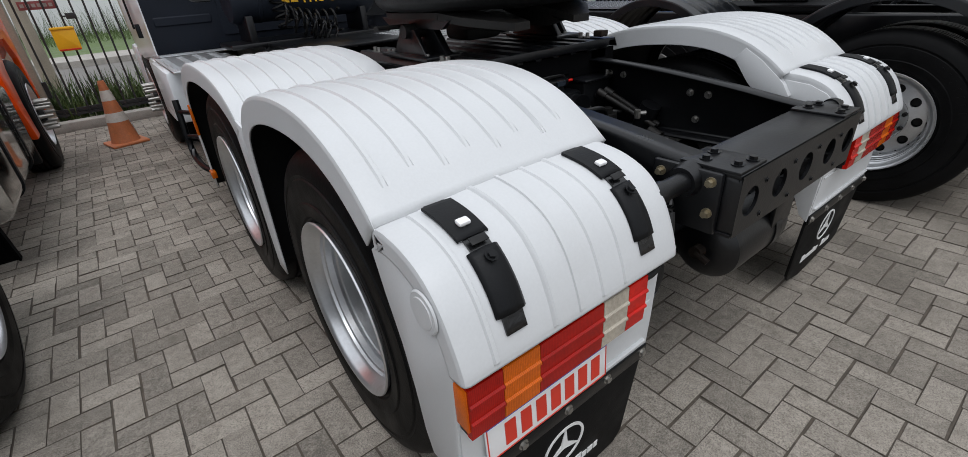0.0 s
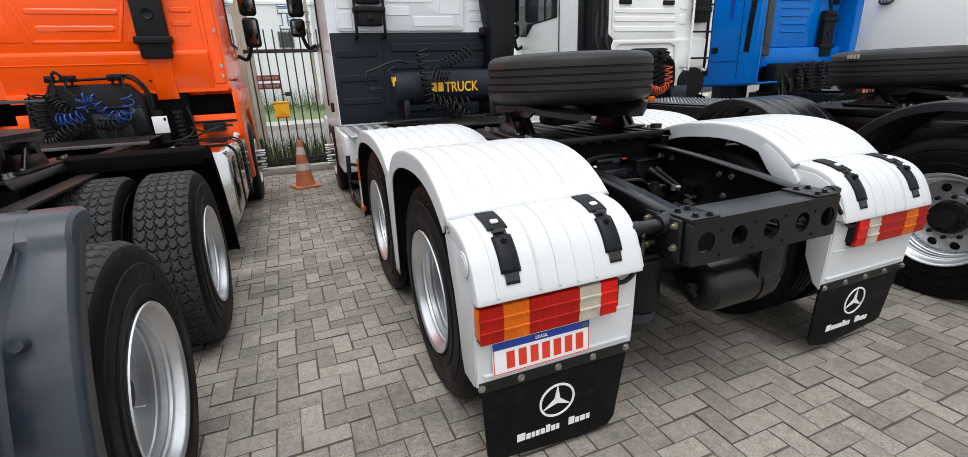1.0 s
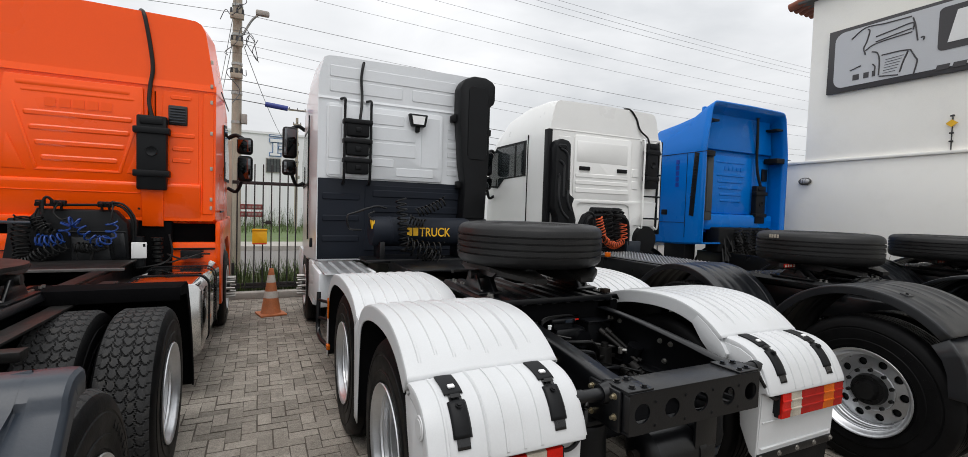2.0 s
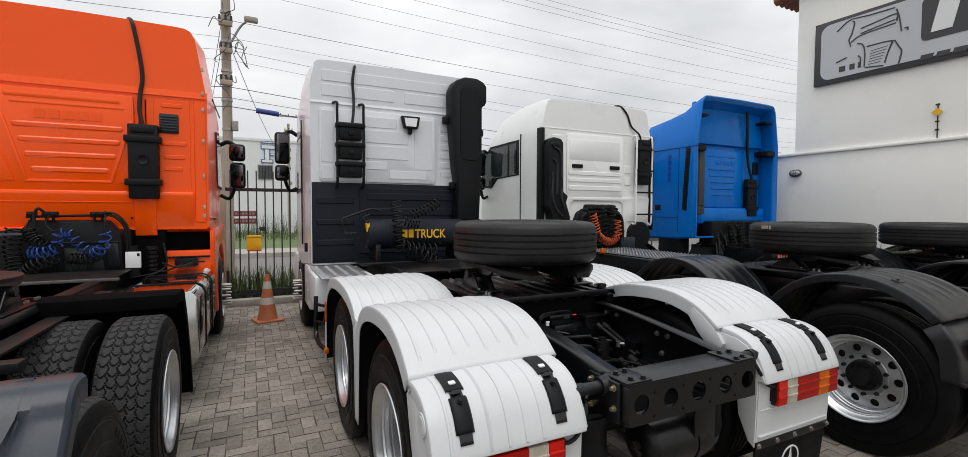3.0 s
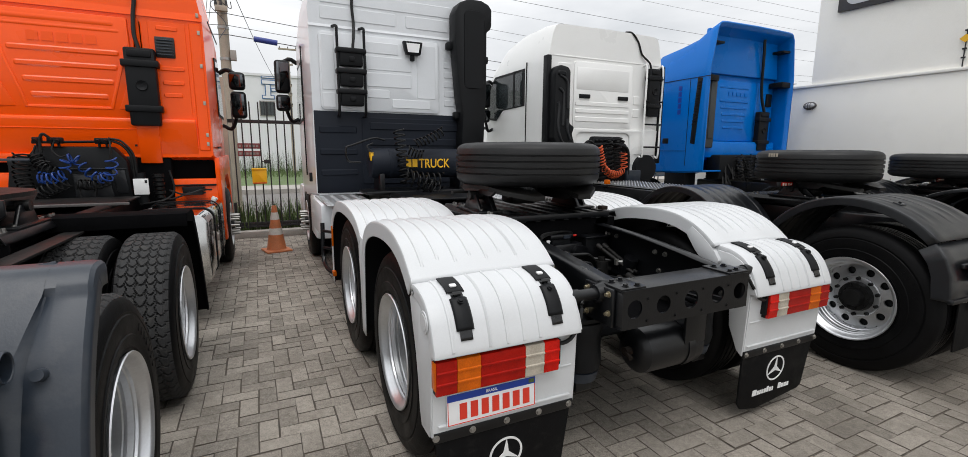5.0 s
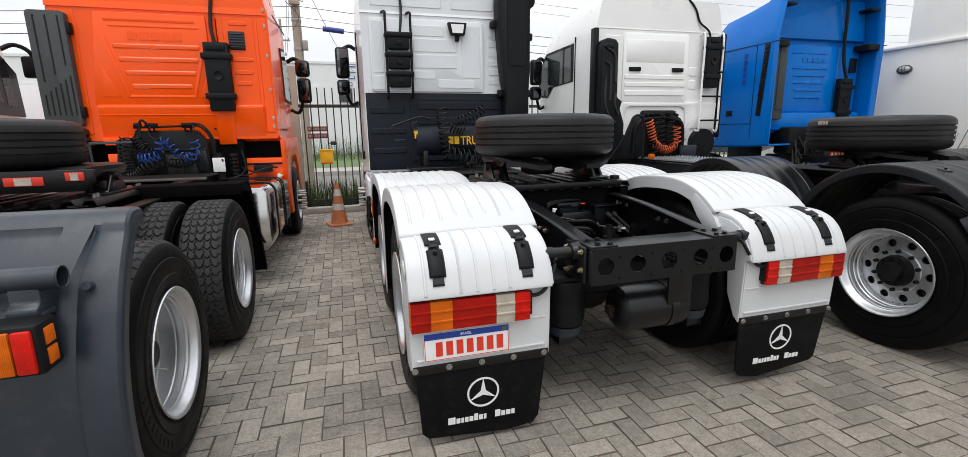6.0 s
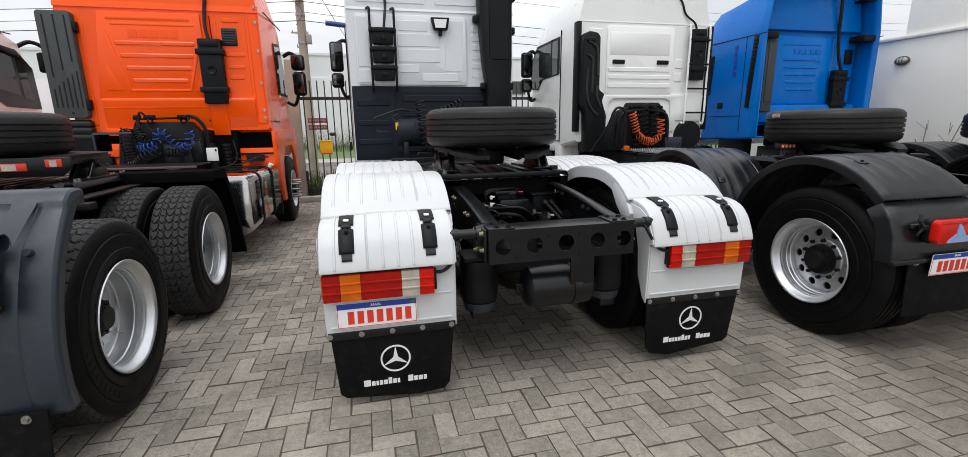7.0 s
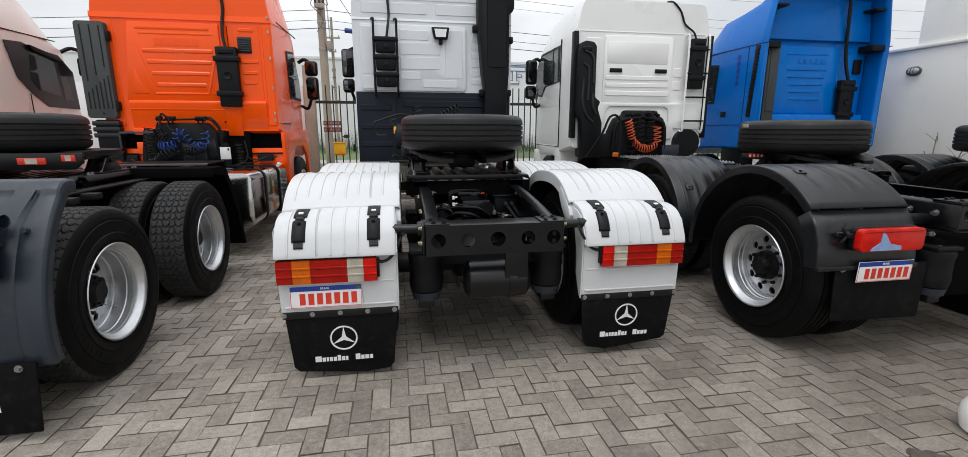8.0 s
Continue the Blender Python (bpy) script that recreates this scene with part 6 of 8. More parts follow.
def orange_truck():
    t = thing("truck", "orange tractor unit with grey rear fenders", "truck", (-3.36, 0, 0), group="parked tractor units")
    chassis(t, -0.10, 5.0, 0.93)
    under_gear(t, (0.368, 1.80))
    engine(t)
    clutter(t, 8)
    fifth_wheel(t, 1.75)
    for s in (-1, 1):
        wheel(t, s * 1.128, 0.368, s > 0, tread="lug", valve=True, deep=0.19, marks=True)
        wheel(t, s * 1.128, 1.80, s > 0, tread="lug", deep=0.19)
        wheel(t, s * 1.18, 5.75, s > 0, twin=False, caps=True, deep=0.06)
        # grey quarter fender behind the rear wheel
        xo, xi = s * 1.198, s * 0.45
        bm = quarter_fender(B(), s, 1.198, 0.45)
        f = part("fender", bm, M["grey"], t, "dark grey plastic rear quarter fender", solid=0.006)
        part("fender_knob", rod(B(), (s * 1.112, -0.19, 1.00), (s * 1.112, -0.228, 1.016), 0.017, 0.014, 14), M["grey"], f)
        bm = rod(B(), (s * 1.085, -0.286, 1.066), (s * 0.42, -0.27, 1.066), 0.036, n=28, caps=False)
        rod(bm, (s * 1.085, -0.286, 1.066), (s * 0.60, -0.275, 1.066), 0.031, n=28, caps=False)
        lip = [(0.0, 0.036), (-0.003, 0.0345), (-0.003, 0.0325), (0.0, 0.031)]
        end = B()
        lathe(end, [(x * s * -1.0, r) for x, r in lip], 28)
        join(bm, end, Matrix.Translation((s * 1.085, -0.286, 1.066)))
        prism(bm, [(-0.19, 0.94), (-0.335, 0.955), (-0.335, 0.985), (-0.31, 1.000), (-0.31, 1.042), (-0.24, 1.06), (-0.17, 1.03)], "x", s * 1.035, s * 0.955, 0.008)
        box(bm, s * 1.04, s * 0.60, -0.325, -0.25, 0.950, 0.972, 0.010)
        stay = part("fender_stay", bm, M["grey"], t, "grey tube through the fender")
        # black disc inside the tube puts its shaded hollow in as colour
        part("bore", rod(B(), (s * 1.02, -0.284, 1.066), (s * 1.0, -0.284, 1.066), 0.0312, n=28), M["hose_black"], stay)
        bm = B()
        box(bm, s * 0.54, s * 1.075, -0.43, -0.325, 0.818, 0.968, 0.012)
        lamp = part("tail_lamp", bm, M["plastic"], t, "red and amber tail lamp on the grey fender")
        for a, b, mat in ((1.018, 1.064, "bright_red"), (0.905, 1.015, "amber"), (0.555, 0.902, "red")):
            part("lens", box(B(), s * a, s * b, -0.442, -0.425, 0.830, 0.956, 0.006), M[mat], lamp)
        for z in (0.838, 0.898):
            part("side_lens", box(B(), s * 1.071, s * 1.079, -0.400, -0.355, z, z + 0.050, 0.003), M["amber"], lamp, "amber side lens")
        bm = B()
        prism(bm, [(xo - s * 0.06, 0.41), (xo - s * 0.09, 0.05), (s * 0.42, 0.05), (s * 0.42, 0.41)], "y", -0.352, -0.339, 0.002)
        flap = part("mud_flap", bm, M["flap"], t, "black mud flap with pale bars")
        row_of_bars(flap, "mark", min(s * 0.60, s * 0.97), max(s * 0.60, s * 0.97), 0.17, 0.24, -0.352, 5, 0.3)
        part("flap_bolt", bolt(B(), (xo - s * 0.13, -0.352, 0.385), (0, -1, 0), 0.012), M["steel"], flap)
        # black mudguard over the second axle, its front leaf sloping down before the tyre
        bm = B()
        box(bm, s * 1.15, s * 0.36, 1.95, 2.20, 1.112, 1.128, 0.004)
        box(bm, s * 1.15, s * 0.36, 1.945, 1.957, 1.045, 1.128, 0.003)
        prism(bm, [(2.17, 1.128), (2.27, 1.095), (2.40, 0.90), (2.53, 0.62), (2.635, 0.27), (2.622, 0.266), (2.515, 0.61), (2.385, 0.89), (2.26, 1.072), (2.17, 1.098)], "x", s * 1.15, s * 0.36)
        prism(bm, [(1.95, 1.128), (2.20, 1.128), (2.28, 1.095), (2.41, 0.90), (2.54, 0.62), (2.645, 0.27), (2.60, 0.265), (2.48, 0.62), (2.36, 0.86), (2.22, 1.04), (1.95, 1.075)], "x", s * 1.153, s * 1.143)
        part("mudguard", bm, M["guard_fill"], t, "flat black steel mudguard")
    for y in (0.55, 0.80, 1.05, 2.6, 2.8):
        part("deck_bar", box(B(), -0.72, 0.72, y - 0.04, y + 0.04, 0.985, 1.03, 0.006), M["greasy"], t)
    for s in (-1, 1):
        part("deck_rail", box(B(), s * 0.52, s * 0.62, 0.45, 2.9, 1.03, 1.045, 0.003), M["greasy"], t)
        part("deck_rail", box(B(), s * 0.40, s * 0.30, 2.2, 4.3, 1.03, 1.05, 0.003), M["greasy"], t)
    bm = B()
    box(bm, -0.60, 0.46, 3.54, 4.28, 1.045, 1.060, 0.003)
    part("catwalk", bm, M["greasy"], t, "greasy dark catwalk plate behind the cab")
    part("coupling_flange", prism(B(), [(-0.66, 1.185), (0.50, 1.185), (0.56, 1.235), (0.56, 1.305), (-0.66, 1.305)], "y", 1.206, 1.226, 0.004), M["frame"], t, "black flange across the coupling plate")
    for x, z, w in ((0.235, 1.248, 0.090), (0.470, 1.268, 0.045), (-0.48, 1.248, 0.090)):
        r = part("reflector", box(B(), x - w, x + w, 1.198, 1.208, z - 0.024, z + 0.024, 0.003), M["plate_red"], t, "red and white reflector strip")
        part("white_stripe", box(B(), x - w * 0.45, x + w * 0.4, 1.1965, 1.199, z - 0.020, z + 0.020), M["clear"], r)
    part("edge_strip", box(B(), -0.70, 0.52, 3.49, 3.54, 1.045, 1.068, 0.004), M["walk_grey"], t, "dusty grey edge strip")
    part("plank", box(B(), 0.30, 0.41, 1.62, 2.42, 1.047, 1.075, 0.006), M["walk_grey"], t, "pale dusty strip on the rail")
    part("cab_mount", box(B(), -0.74, -0.40, 4.56, 4.66, 1.14, 1.30, 0.01), M["orange"], t, "orange piece of the frame under the cab")
    part("grab_rail", tube(B(), bend([(-0.74, 4.2, 1.22), (-0.74, 4.2, 1.40), (-0.70, 4.2, 1.43), (-0.34, 4.2, 1.43)], 5), 0.014, 8), M["grey"], t, "bent grey pipe rail")
    # cab
    y = 4.65
    bm = hull(B(), [(y, 1.12, 1.45, 2.98, 3.69, 0.97), (5.3, 1.16, 1.30, 3.03, 3.76, 1.0), (5.8, 1.16, 1.20, 2.90, 3.48, 0.98), (6.2, 1.14, 1.10, 2.30, 2.90, 0.98), (6.45, 1.08, 1.0, 1.60, 1.90, 1.0)])
    part("cab_shell", bm, M["orange"], t, "orange painted sleeper cab")
    bm = B()
    prism(bm, [(-0.80, 1.86), (0.455, 1.86), (0.44, 2.88), (-0.68, 2.88)], "y", y - 0.030, y + 0.01, 0.016)
    yy = y - 0.030
    emboss(bm, -0.60, 0.33, 2.775, 2.835, yy, 0.005, 0.010, 0.016)
    emboss(bm, -0.56, 0.37, 2.715, 2.755, yy, 0.004, 0.010, 0.012)
    for x0, x1, z in ((-0.54, 0.35, 2.515), (-0.50, 0.325, 2.370), (-0.455, 0.285, 2.222), (-0.41, 0.225, 2.072)):
        emboss(bm, x0, x1, z - 0.033, z + 0.031, yy, 0.009, 0.012, 0.016)
    for x0, x1, z in ((0.68, 0.885, 2.815), (0.68, 0.92, 2.40), (0.70, 0.905, 2.25), (0.70, 0.88, 2.12)):
        emboss(bm, x0, x1, z - 0.026, z + 0.026, y - 0.006, 0.009)
    for x in (0.485, 0.545):
        emboss(bm, x - 0.014, x + 0.014, 1.88, 2.87, y, 0.009)
    emboss(bm, 0.61, 0.955, 1.85, 2.88, y - 0.0, 0.006)
    emboss(bm, 0.985, 1.105, 1.52, 2.90, y, 0.012)
    emboss(bm, -1.10, -0.86, 1.52, 2.90, y, 0.010)
    rear = part("rear_wall", bm, M["orange"], t, "orange pressed rear wall with ribs")
    press(rear, M["orange"])
    bm = prism(B(), [(y - 0.002, 1.485), (y - 0.046, 1.83), (y - 0.040, 1.855), (y - 0.030, 1.865), (y + 0.02, 1.865), (y + 0.02, 1.485)], "x", -0.78, 0.975, 0.006)
    part("belly_panel", bm, M["orange"], rear)
    part("seam_strip", prism(B(), [(y - 0.016, 2.918), (y + 0.01, 2.918), (y + 0.02, 2.99), (y - 0.004, 2.99)], "x", -1.122, 1.122), M["orange"], rear)
    part("mount_tab", prism(B(), [(y - 0.010, 1.385), (y - 0.049, 1.80), (y - 0.036, 1.82), (y + 0.02, 1.82), (y + 0.02, 1.385)], "x", 0.43, 0.625, 0.005), M["orange"], rear)
    part("mount_tab", prism(B(), [(-0.77, 1.40), (-0.49, 1.40), (-0.46, 1.49), (-0.80, 1.49)], "y", y - 0.03, y + 0.02, 0.008), M["orange"], rear)
    for field in ([(-0.63, 2.61), (-0.600, 2.61), (-0.430, 1.972), (-0.455, 1.945)], [(0.40, 2.61), (0.43, 2.61), (0.25, 1.945), (0.225, 1.972)], [(-0.455, 1.945), (0.25, 1.945), (0.225, 1.972), (-0.43, 1.972)], [(0.30, 1.95), (0.42, 2.30), (0.43, 1.95)], [(-0.70, 1.95), (-0.66, 2.30), (-0.52, 1.95)]):
        part("pressed_edge", prism(B(), field, "y", yy - 0.008, yy + 0.004, 0.005), M["orange"], rear)
    part("crease", box(B(), -0.77, 0.425, y - 0.041, y - 0.030, 1.741, 1.751, 0.003), M["orange"], rear)
    # black tab set on the panel, the hole's dark depth put in as colour
    part("square_hole", box(B(), 0.392, 0.414, y - 0.0165, y - 0.010, 1.566, 1.588), M["hose_black"], rear)
    row_of_bars(t, "orange", -0.385, 0.185, 2.585, 2.675, yy - 0.001, 5, 0.20, 0.005)
    for z in (1.60, 1.70, 2.05, 2.45, 2.80, 2.98, 3.25):
        part("clip", box(B(), 1.065, 1.092, y - 0.024, y - 0.010, z - 0.022, z + 0.022, 0.004), M["clear"], t, "small pale clip")
    bm = B()
    box(bm, 0.665, 0.845, y - 0.025, y - 0.002, 2.51, 2.725, 0.012)
    v = part("vent", bm, M["black_fender"], t, "grey louvred vent")
    for k in range(6):
        bm = B()
        box(bm, 0.680, 0.830, y - 0.04, y - 0.02, 2.535 + k * 0.030, 2.547 + k * 0.030, 0.003)
        part("slat", bm, M["grey"], v)
    storage_box(t, 0.395, 0.665, 1.785, 2.58, y - 0.005)
    cab_cable(t, [(0.53, y - 0.08, 2.57), (0.50, y - 0.06, 2.72), (0.505, y - 0.03, 2.92), (0.525, y - 0.02, 3.10), (0.50, y - 0.02, 3.35), (0.45, y - 0.01, 3.64), (0.41, y + 0.06, 3.72), (0.38, y + 0.15, 3.735)], 0.020)
    # tall louvred air intake
    bm = B()
    prism(bm, rect(-1.27, -0.92, 1.62, 2.85, 0.04), "y", y - 0.10, y + 0.02, 0.02)
    part("intake_foot", box(B(), -1.22, -0.93, y - 0.08, y + 0.05, 1.05, 1.60, 0.03), M["plastic"], t)
    for z in (1.55, 1.47, 1.39):
        part("bellows_ring", box(B(), -1.24, -0.91, y - 0.10, y + 0.06, z - 0.03, z + 0.03, 0.012), M["black_fender"], t)
    intake = part("air_intake", bm, M["intake_grey"], t, "tall dark grey louvred air intake")
    # black strips and a disc laid on the face in place of cut openings
    for x, z0, z1 in ((-1.20, 2.10, 2.80), (-1.09, 2.18, 2.80), (-0.98, 2.28, 2.80)):
        part("slot", box(B(), x - 0.007, x + 0.007, y - 0.104, y - 0.09, z0, z1), M["hose_black"], intake)
    for k in range(6):
        x = -1.215 + 0.052 * k
        part("slot", box(B(), x - 0.007, x + 0.007, y - 0.104, y - 0.09, 1.74, 1.96 + 0.042 * k), M["hose_black"], intake)
    part("drain_hole", rod(B(), (-1.07, y - 0.104, 1.68), (-1.07, y - 0.09, 1.68), 0.013, n=12), M["hose_black"], intake)
    part("intake_clamp", box(B(), -0.935, -0.885, y - 0.09, y - 0.01, 2.62, 2.74, 0.012), M["plastic"], intake)
    part("intake_clamp", box(B(), -0.935, -0.885, y - 0.09, y - 0.01, 1.72, 1.84, 0.012), M["plastic"], intake)
    # dark equipment below the cab and its hoses
    bm = B()
    prism(bm, [(-0.62, 0.98), (-0.56, 1.36), (-0.42, 1.46), (-0.34, 1.56), (0.25, 1.56), (0.36, 1.42), (0.39, 0.98)], "y", 4.36, 4.52, 0.02)
    box(bm, -0.62, 0.40, 4.5, 4.9, 1.0, 1.46, 0.02)
    part("rear_shield", bm, M["plastic"], t, "black shield under the cab")
    # dark box added to fill the see-through gap under the cab
    part("engine_guard", box(B(), -0.56, 0.70, 4.66, 4.95, 0.80, 1.46, 0.02), M["guard_fill"], t)
    part("shield_panel", prism(B(), [(-0.08, 0.98), (0.24, 0.98), (0.20, 1.27), (-0.09, 1.29)], "y", 4.345, 4.368, 0.008), M["black_fender"], t)
    part("shield_panel", prism(B(), [(0.26, 1.08), (0.355, 1.08), (0.335, 1.33), (0.225, 1.33)], "y", 4.352, 4.368, 0.006), M["black_fender"], t)
    part("shield_ledge", box(B(), -0.26, 0.37, 4.315, 4.37, 0.975, 1.04, 0.012), M["black_fender"], t)
    part("shield_rib", box(B(), -0.10, 0.35, 4.345, 4.365, 1.33, 1.345, 0.004), M["black_fender"], t)
    part("rack_bar", tube(B(), [(-0.363, 4.36, 1.595), (0.239, 4.36, 1.611)], 0.013, 8), M["plastic"], t)
    for x in (-0.32, -0.21, -0.16, 0.155, 0.215):
        bm = B()
        box(bm, x - 0.035, x + 0.035, 4.33, 4.39, 1.585, 1.645, 0.010)
        rod(bm, (x, 4.33, 1.615), (x, 4.285, 1.605), 0.020, n=12)
        rod(bm, (x, 4.35, 1.59), (x, 4.35, 1.555), 0.012, n=8)
        part("hose_coupling", bm, M["plastic"], t, "black hose coupling on the rack")
    for pts, r in (([(0.247, 4.36, 1.621), (0.335, 4.35, 1.579), (0.405, 4.35, 1.462), (0.416, 4.36, 1.229), (0.416, 4.36, 1.017)], 0.014), ([(0.232, 4.35, 1.642), (0.342, 4.34, 1.611), (0.427, 4.34, 1.473), (0.434, 4.35, 1.250)], 0.011),
                   ([(-0.319, 4.30, 1.568), (-0.341, 4.29, 1.483), (-0.305, 4.28, 1.430), (-0.216, 4.27, 1.409)], 0.009), ([(-0.202, 4.29, 1.632), (-0.246, 4.27, 1.674), (-0.275, 4.27, 1.611), (-0.275, 4.27, 1.505)], 0.013),
                   ([(-0.172, 4.29, 1.611), (-0.194, 4.27, 1.526), (-0.143, 4.26, 1.462), (-0.084, 4.26, 1.473)], 0.008), ([(0.254, 4.30, 1.611), (0.258, 4.27, 1.547), (0.250, 4.26, 1.441)], 0.008),
                   ([(-0.047, 4.27, 1.208), (-0.025, 4.27, 1.123), (-0.011, 4.27, 1.006)], 0.008), ([(0.107, 4.27, 1.165), (0.092, 4.27, 1.070), (0.077, 4.27, 0.996)], 0.016),
                   ([(0.445, 4.30, 0.964), (0.68, 4.28, 1.02), (0.76, 4.28, 1.12), (0.73, 4.30, 1.32)], 0.009), ([(0.70, 4.4, 1.10), (0.85, 4.3, 1.06), (1.0, 4.35, 1.10), (1.08, 4.5, 1.09)], 0.010)):
        part("cable", tube(B(), bend(pts, 8), r, 8), M["hose_black"], t)
    for pts, r, n, mat in (([(-0.319, 4.25, 1.261), (-0.231, 4.24, 1.256), (-0.121, 4.25, 1.293)], 0.050, 6, "hose_blue"),
                           ([(-0.121, 4.26, 1.314), (-0.092, 4.26, 1.420), (-0.018, 4.26, 1.430), (0.048, 4.26, 1.335), (0.122, 4.26, 1.261)], 0.042, 8, "hose_blue"),
                           ([(0.129, 4.25, 1.250), (0.202, 4.25, 1.250), (0.247, 4.25, 1.335), (0.250, 4.26, 1.452)], 0.048, 6, "hose_blue"),
                           ([(-0.040, 4.27, 1.197), (0.077, 4.27, 1.176), (0.210, 4.27, 1.229)], 0.046, 8, "hose_black"),
                           ([(-0.430, 4.28, 1.494), (-0.437, 4.28, 1.229), (-0.422, 4.28, 1.017)], 0.062, 13, "hose_black"),
                           ([(-0.415, 4.24, 1.038), (-0.341, 4.24, 1.070), (-0.246, 4.24, 1.144), (-0.114, 4.26, 1.229)], 0.060, 11, "hose_black"),
                           ([(-0.334, 4.29, 1.483), (-0.290, 4.28, 1.367), (-0.180, 4.28, 1.314)], 0.050, 8, "hose_black")):
        part("coil_hose", tube(B(), coil_along(pts, r, max(4, round(n * 0.9))), 0.0082, 6), M[mat], t, "coiled air hose")
    part("hose_tip", rod(B(), (-0.011, 4.27, 1.017), (-0.007, 4.26, 0.975), 0.012, n=8), M["steel"], t)
    bm = rod(B(), (0.460, 4.37, 0.975), (0.460, 4.37, 1.229), 0.055, n=20)
    rod(bm, (0.460, 4.37, 1.229), (0.460, 4.37, 1.293), 0.045, n=20)
    filt = part("filter", bm, M["plastic"], t, "black filter canister with white label")
    part("label", box(B(), 0.405, 0.535, 4.295, 4.318, 1.07, 1.235, 0.004), M["mark"], filt, "white paper label")
    part("print_mark", box(B(), 0.505, 0.525, 4.292, 4.296, 1.19, 1.22), M["plastic"], filt)
    bm = B()
    for k in range(6):
        rod(bm, (0.60, 4.45, 1.02 + 0.045 * k), (0.60, 4.45, 1.05 + 0.045 * k), 0.055 if k % 2 else 0.045, n=16)
    part("bellows", bm, M["hose_black"], t, "black rubber bellows")
    # right and left lower body
    for s in (-1, 1):
        bm = B()
        prism(bm, [(4.68, 1.44), (4.68, 1.30), (4.72, 0.98), (4.82, 0.70), (5.0, 0.42), (5.18, 0.42), (5.10, 0.70), (5.15, 0.98), (5.4, 1.20), (6.0, 1.20), (6.3, 1.0), (6.4, 0.45), (6.5, 0.45), (6.5, 1.46)], "x", s * 1.17, s * 1.12, 0.010)
        part("side_skirt", bm, M["orange"], t, "orange side skirt round the front wheel")
        bm = B()
        box(bm, s * 1.13, s * 0.62, 4.70, 4.78, 0.72, 1.205, 0.015)
        part("rear_skirt", bm, M["orange"], t, "orange panel under the cab's rear corner")
        # dull black block puts the dark of the corner opening in as colour
        bm = B()
        box(bm, s * 1.10, s * 0.55, 4.80, 5.1, 1.19, 1.46, 0.02)
        part("body_underside", bm, M["guard_fill"], t)
        part("bumper_strip", box(B(), s * 1.12, s * 0.58, 4.67, 4.71, 1.122, 1.142, 0.005), M["plastic"], t)
        bm = box(B(), s * 0.985, s * 0.785, 4.62, 4.70, 1.025, 1.118, 0.008)
        for k in range(3):
            box(bm, s * (0.985 + 0.02), s * 0.98, 4.64, 4.69, 1.035 + 0.03 * k, 1.052 + 0.03 * k, 0.003)
        part("junction_box", bm, M["plastic"], t, "black junction box with plugs")
        part("cable", tube(B(), bend([(s * 0.60, 4.45, 1.02), (s * 0.70, 4.5, 1.0), (s * 0.80, 4.6, 1.03), (s * 0.86, 4.62, 1.06)], 5), 0.010, 7), M["hose_black"], t)
        part("splash_guard", box(B(), s * 1.12, s * 0.9, 4.95, 5.02, 0.22, 0.75, 0.02), M["plastic"], t)
        fuel_tank(t, *((s * 1.17, s * 0.55) if s < 0 else (0.55, 1.17)), 2.98, 4.62, 0.36, 0.99)
        mirror_arm(t, s, 6.1, 1.98, 2.62, s * 1.165, 0.385)
        side_window(t, s * 1.162, s, [(5.30, 1.95), (5.25, 2.65), (5.70, 2.70), (6.05, 2.28), (6.12, 1.95)])
        bm = B()
        box(bm, s * 1.168, s * 1.158, 4.78, 5.2, 1.55, 1.57)
        part("body_gap", bm, M["plastic"], t)
        part("body_gap", box(B(), s * 1.168, s * 1.158, 4.78, 6.0, 2.95, 2.965), M["plastic"], t)
    return t


orange_truck()
spare_tyre(-3.58, 1.68, label="spare black truck tyre on the orange truck's coupling")


# ---- black arched fenders of the two neighbours on the other side ----
def black_fender(t, s, cy, rear=True, r=0.69, xo=1.30, xi=0.62):
    xo, xi = s * xo, s * xi
    prof = arc(cy, 0.545, r, -2, 138 if rear else 180, 32)
    bm = moulded(B(), prof, fender_cols(xo, xi, 0.06), [(s * (1.20 - 0.12 * k), 0.05, 0.0035, 6, 28) for k in range(5)])
    f = part("fender", bm, M["black_fender"], t, "black plastic arched fender", solid=0.006)
    a = math.radians(-2 + (138 if rear else 180) * 0.80)
    bm = box(B(), -0.035, 0.035, -0.025, 0.025, -0.003, 0.005, 0.002)
    rod(bm, (0, 0, 0.0), (0, 0, 0.016), 0.009, n=8)
    part("bolt_plate", bm, M["black_fender"], f, at=Matrix.Translation((xo - s * 0.16, cy + (r + 0.004) * math.cos(a), 0.545 + (r + 0.004) * math.sin(a))) @ Matrix.Rotation(a - math.pi / 2, 4, "X"))
    if rear:
        e = prof[-1]
        pr = [(e[0] + 0.01, e[1] - 0.012), (e[0] - 0.05, e[1] - 0.10), (e[0] - 0.085, e[1] - 0.20), (e[0] - 0.10, e[1] - 0.34), (e[0] - 0.10, e[1] - 0.36)]
        bm = sheet(B(), pr, fender_cols(xo + s * 0.006, xi, 0.10))
        part("fender_end", bm, M["black_fender"], t, "black lower rear fender section", solid=0.006)
        part("fender_edge", box(B(), xo + s * 0.008, xi, e[0] - 0.112, e[0] - 0.08, e[1] - 0.37, e[1] - 0.34, 0.006), M["black_fender"], t)
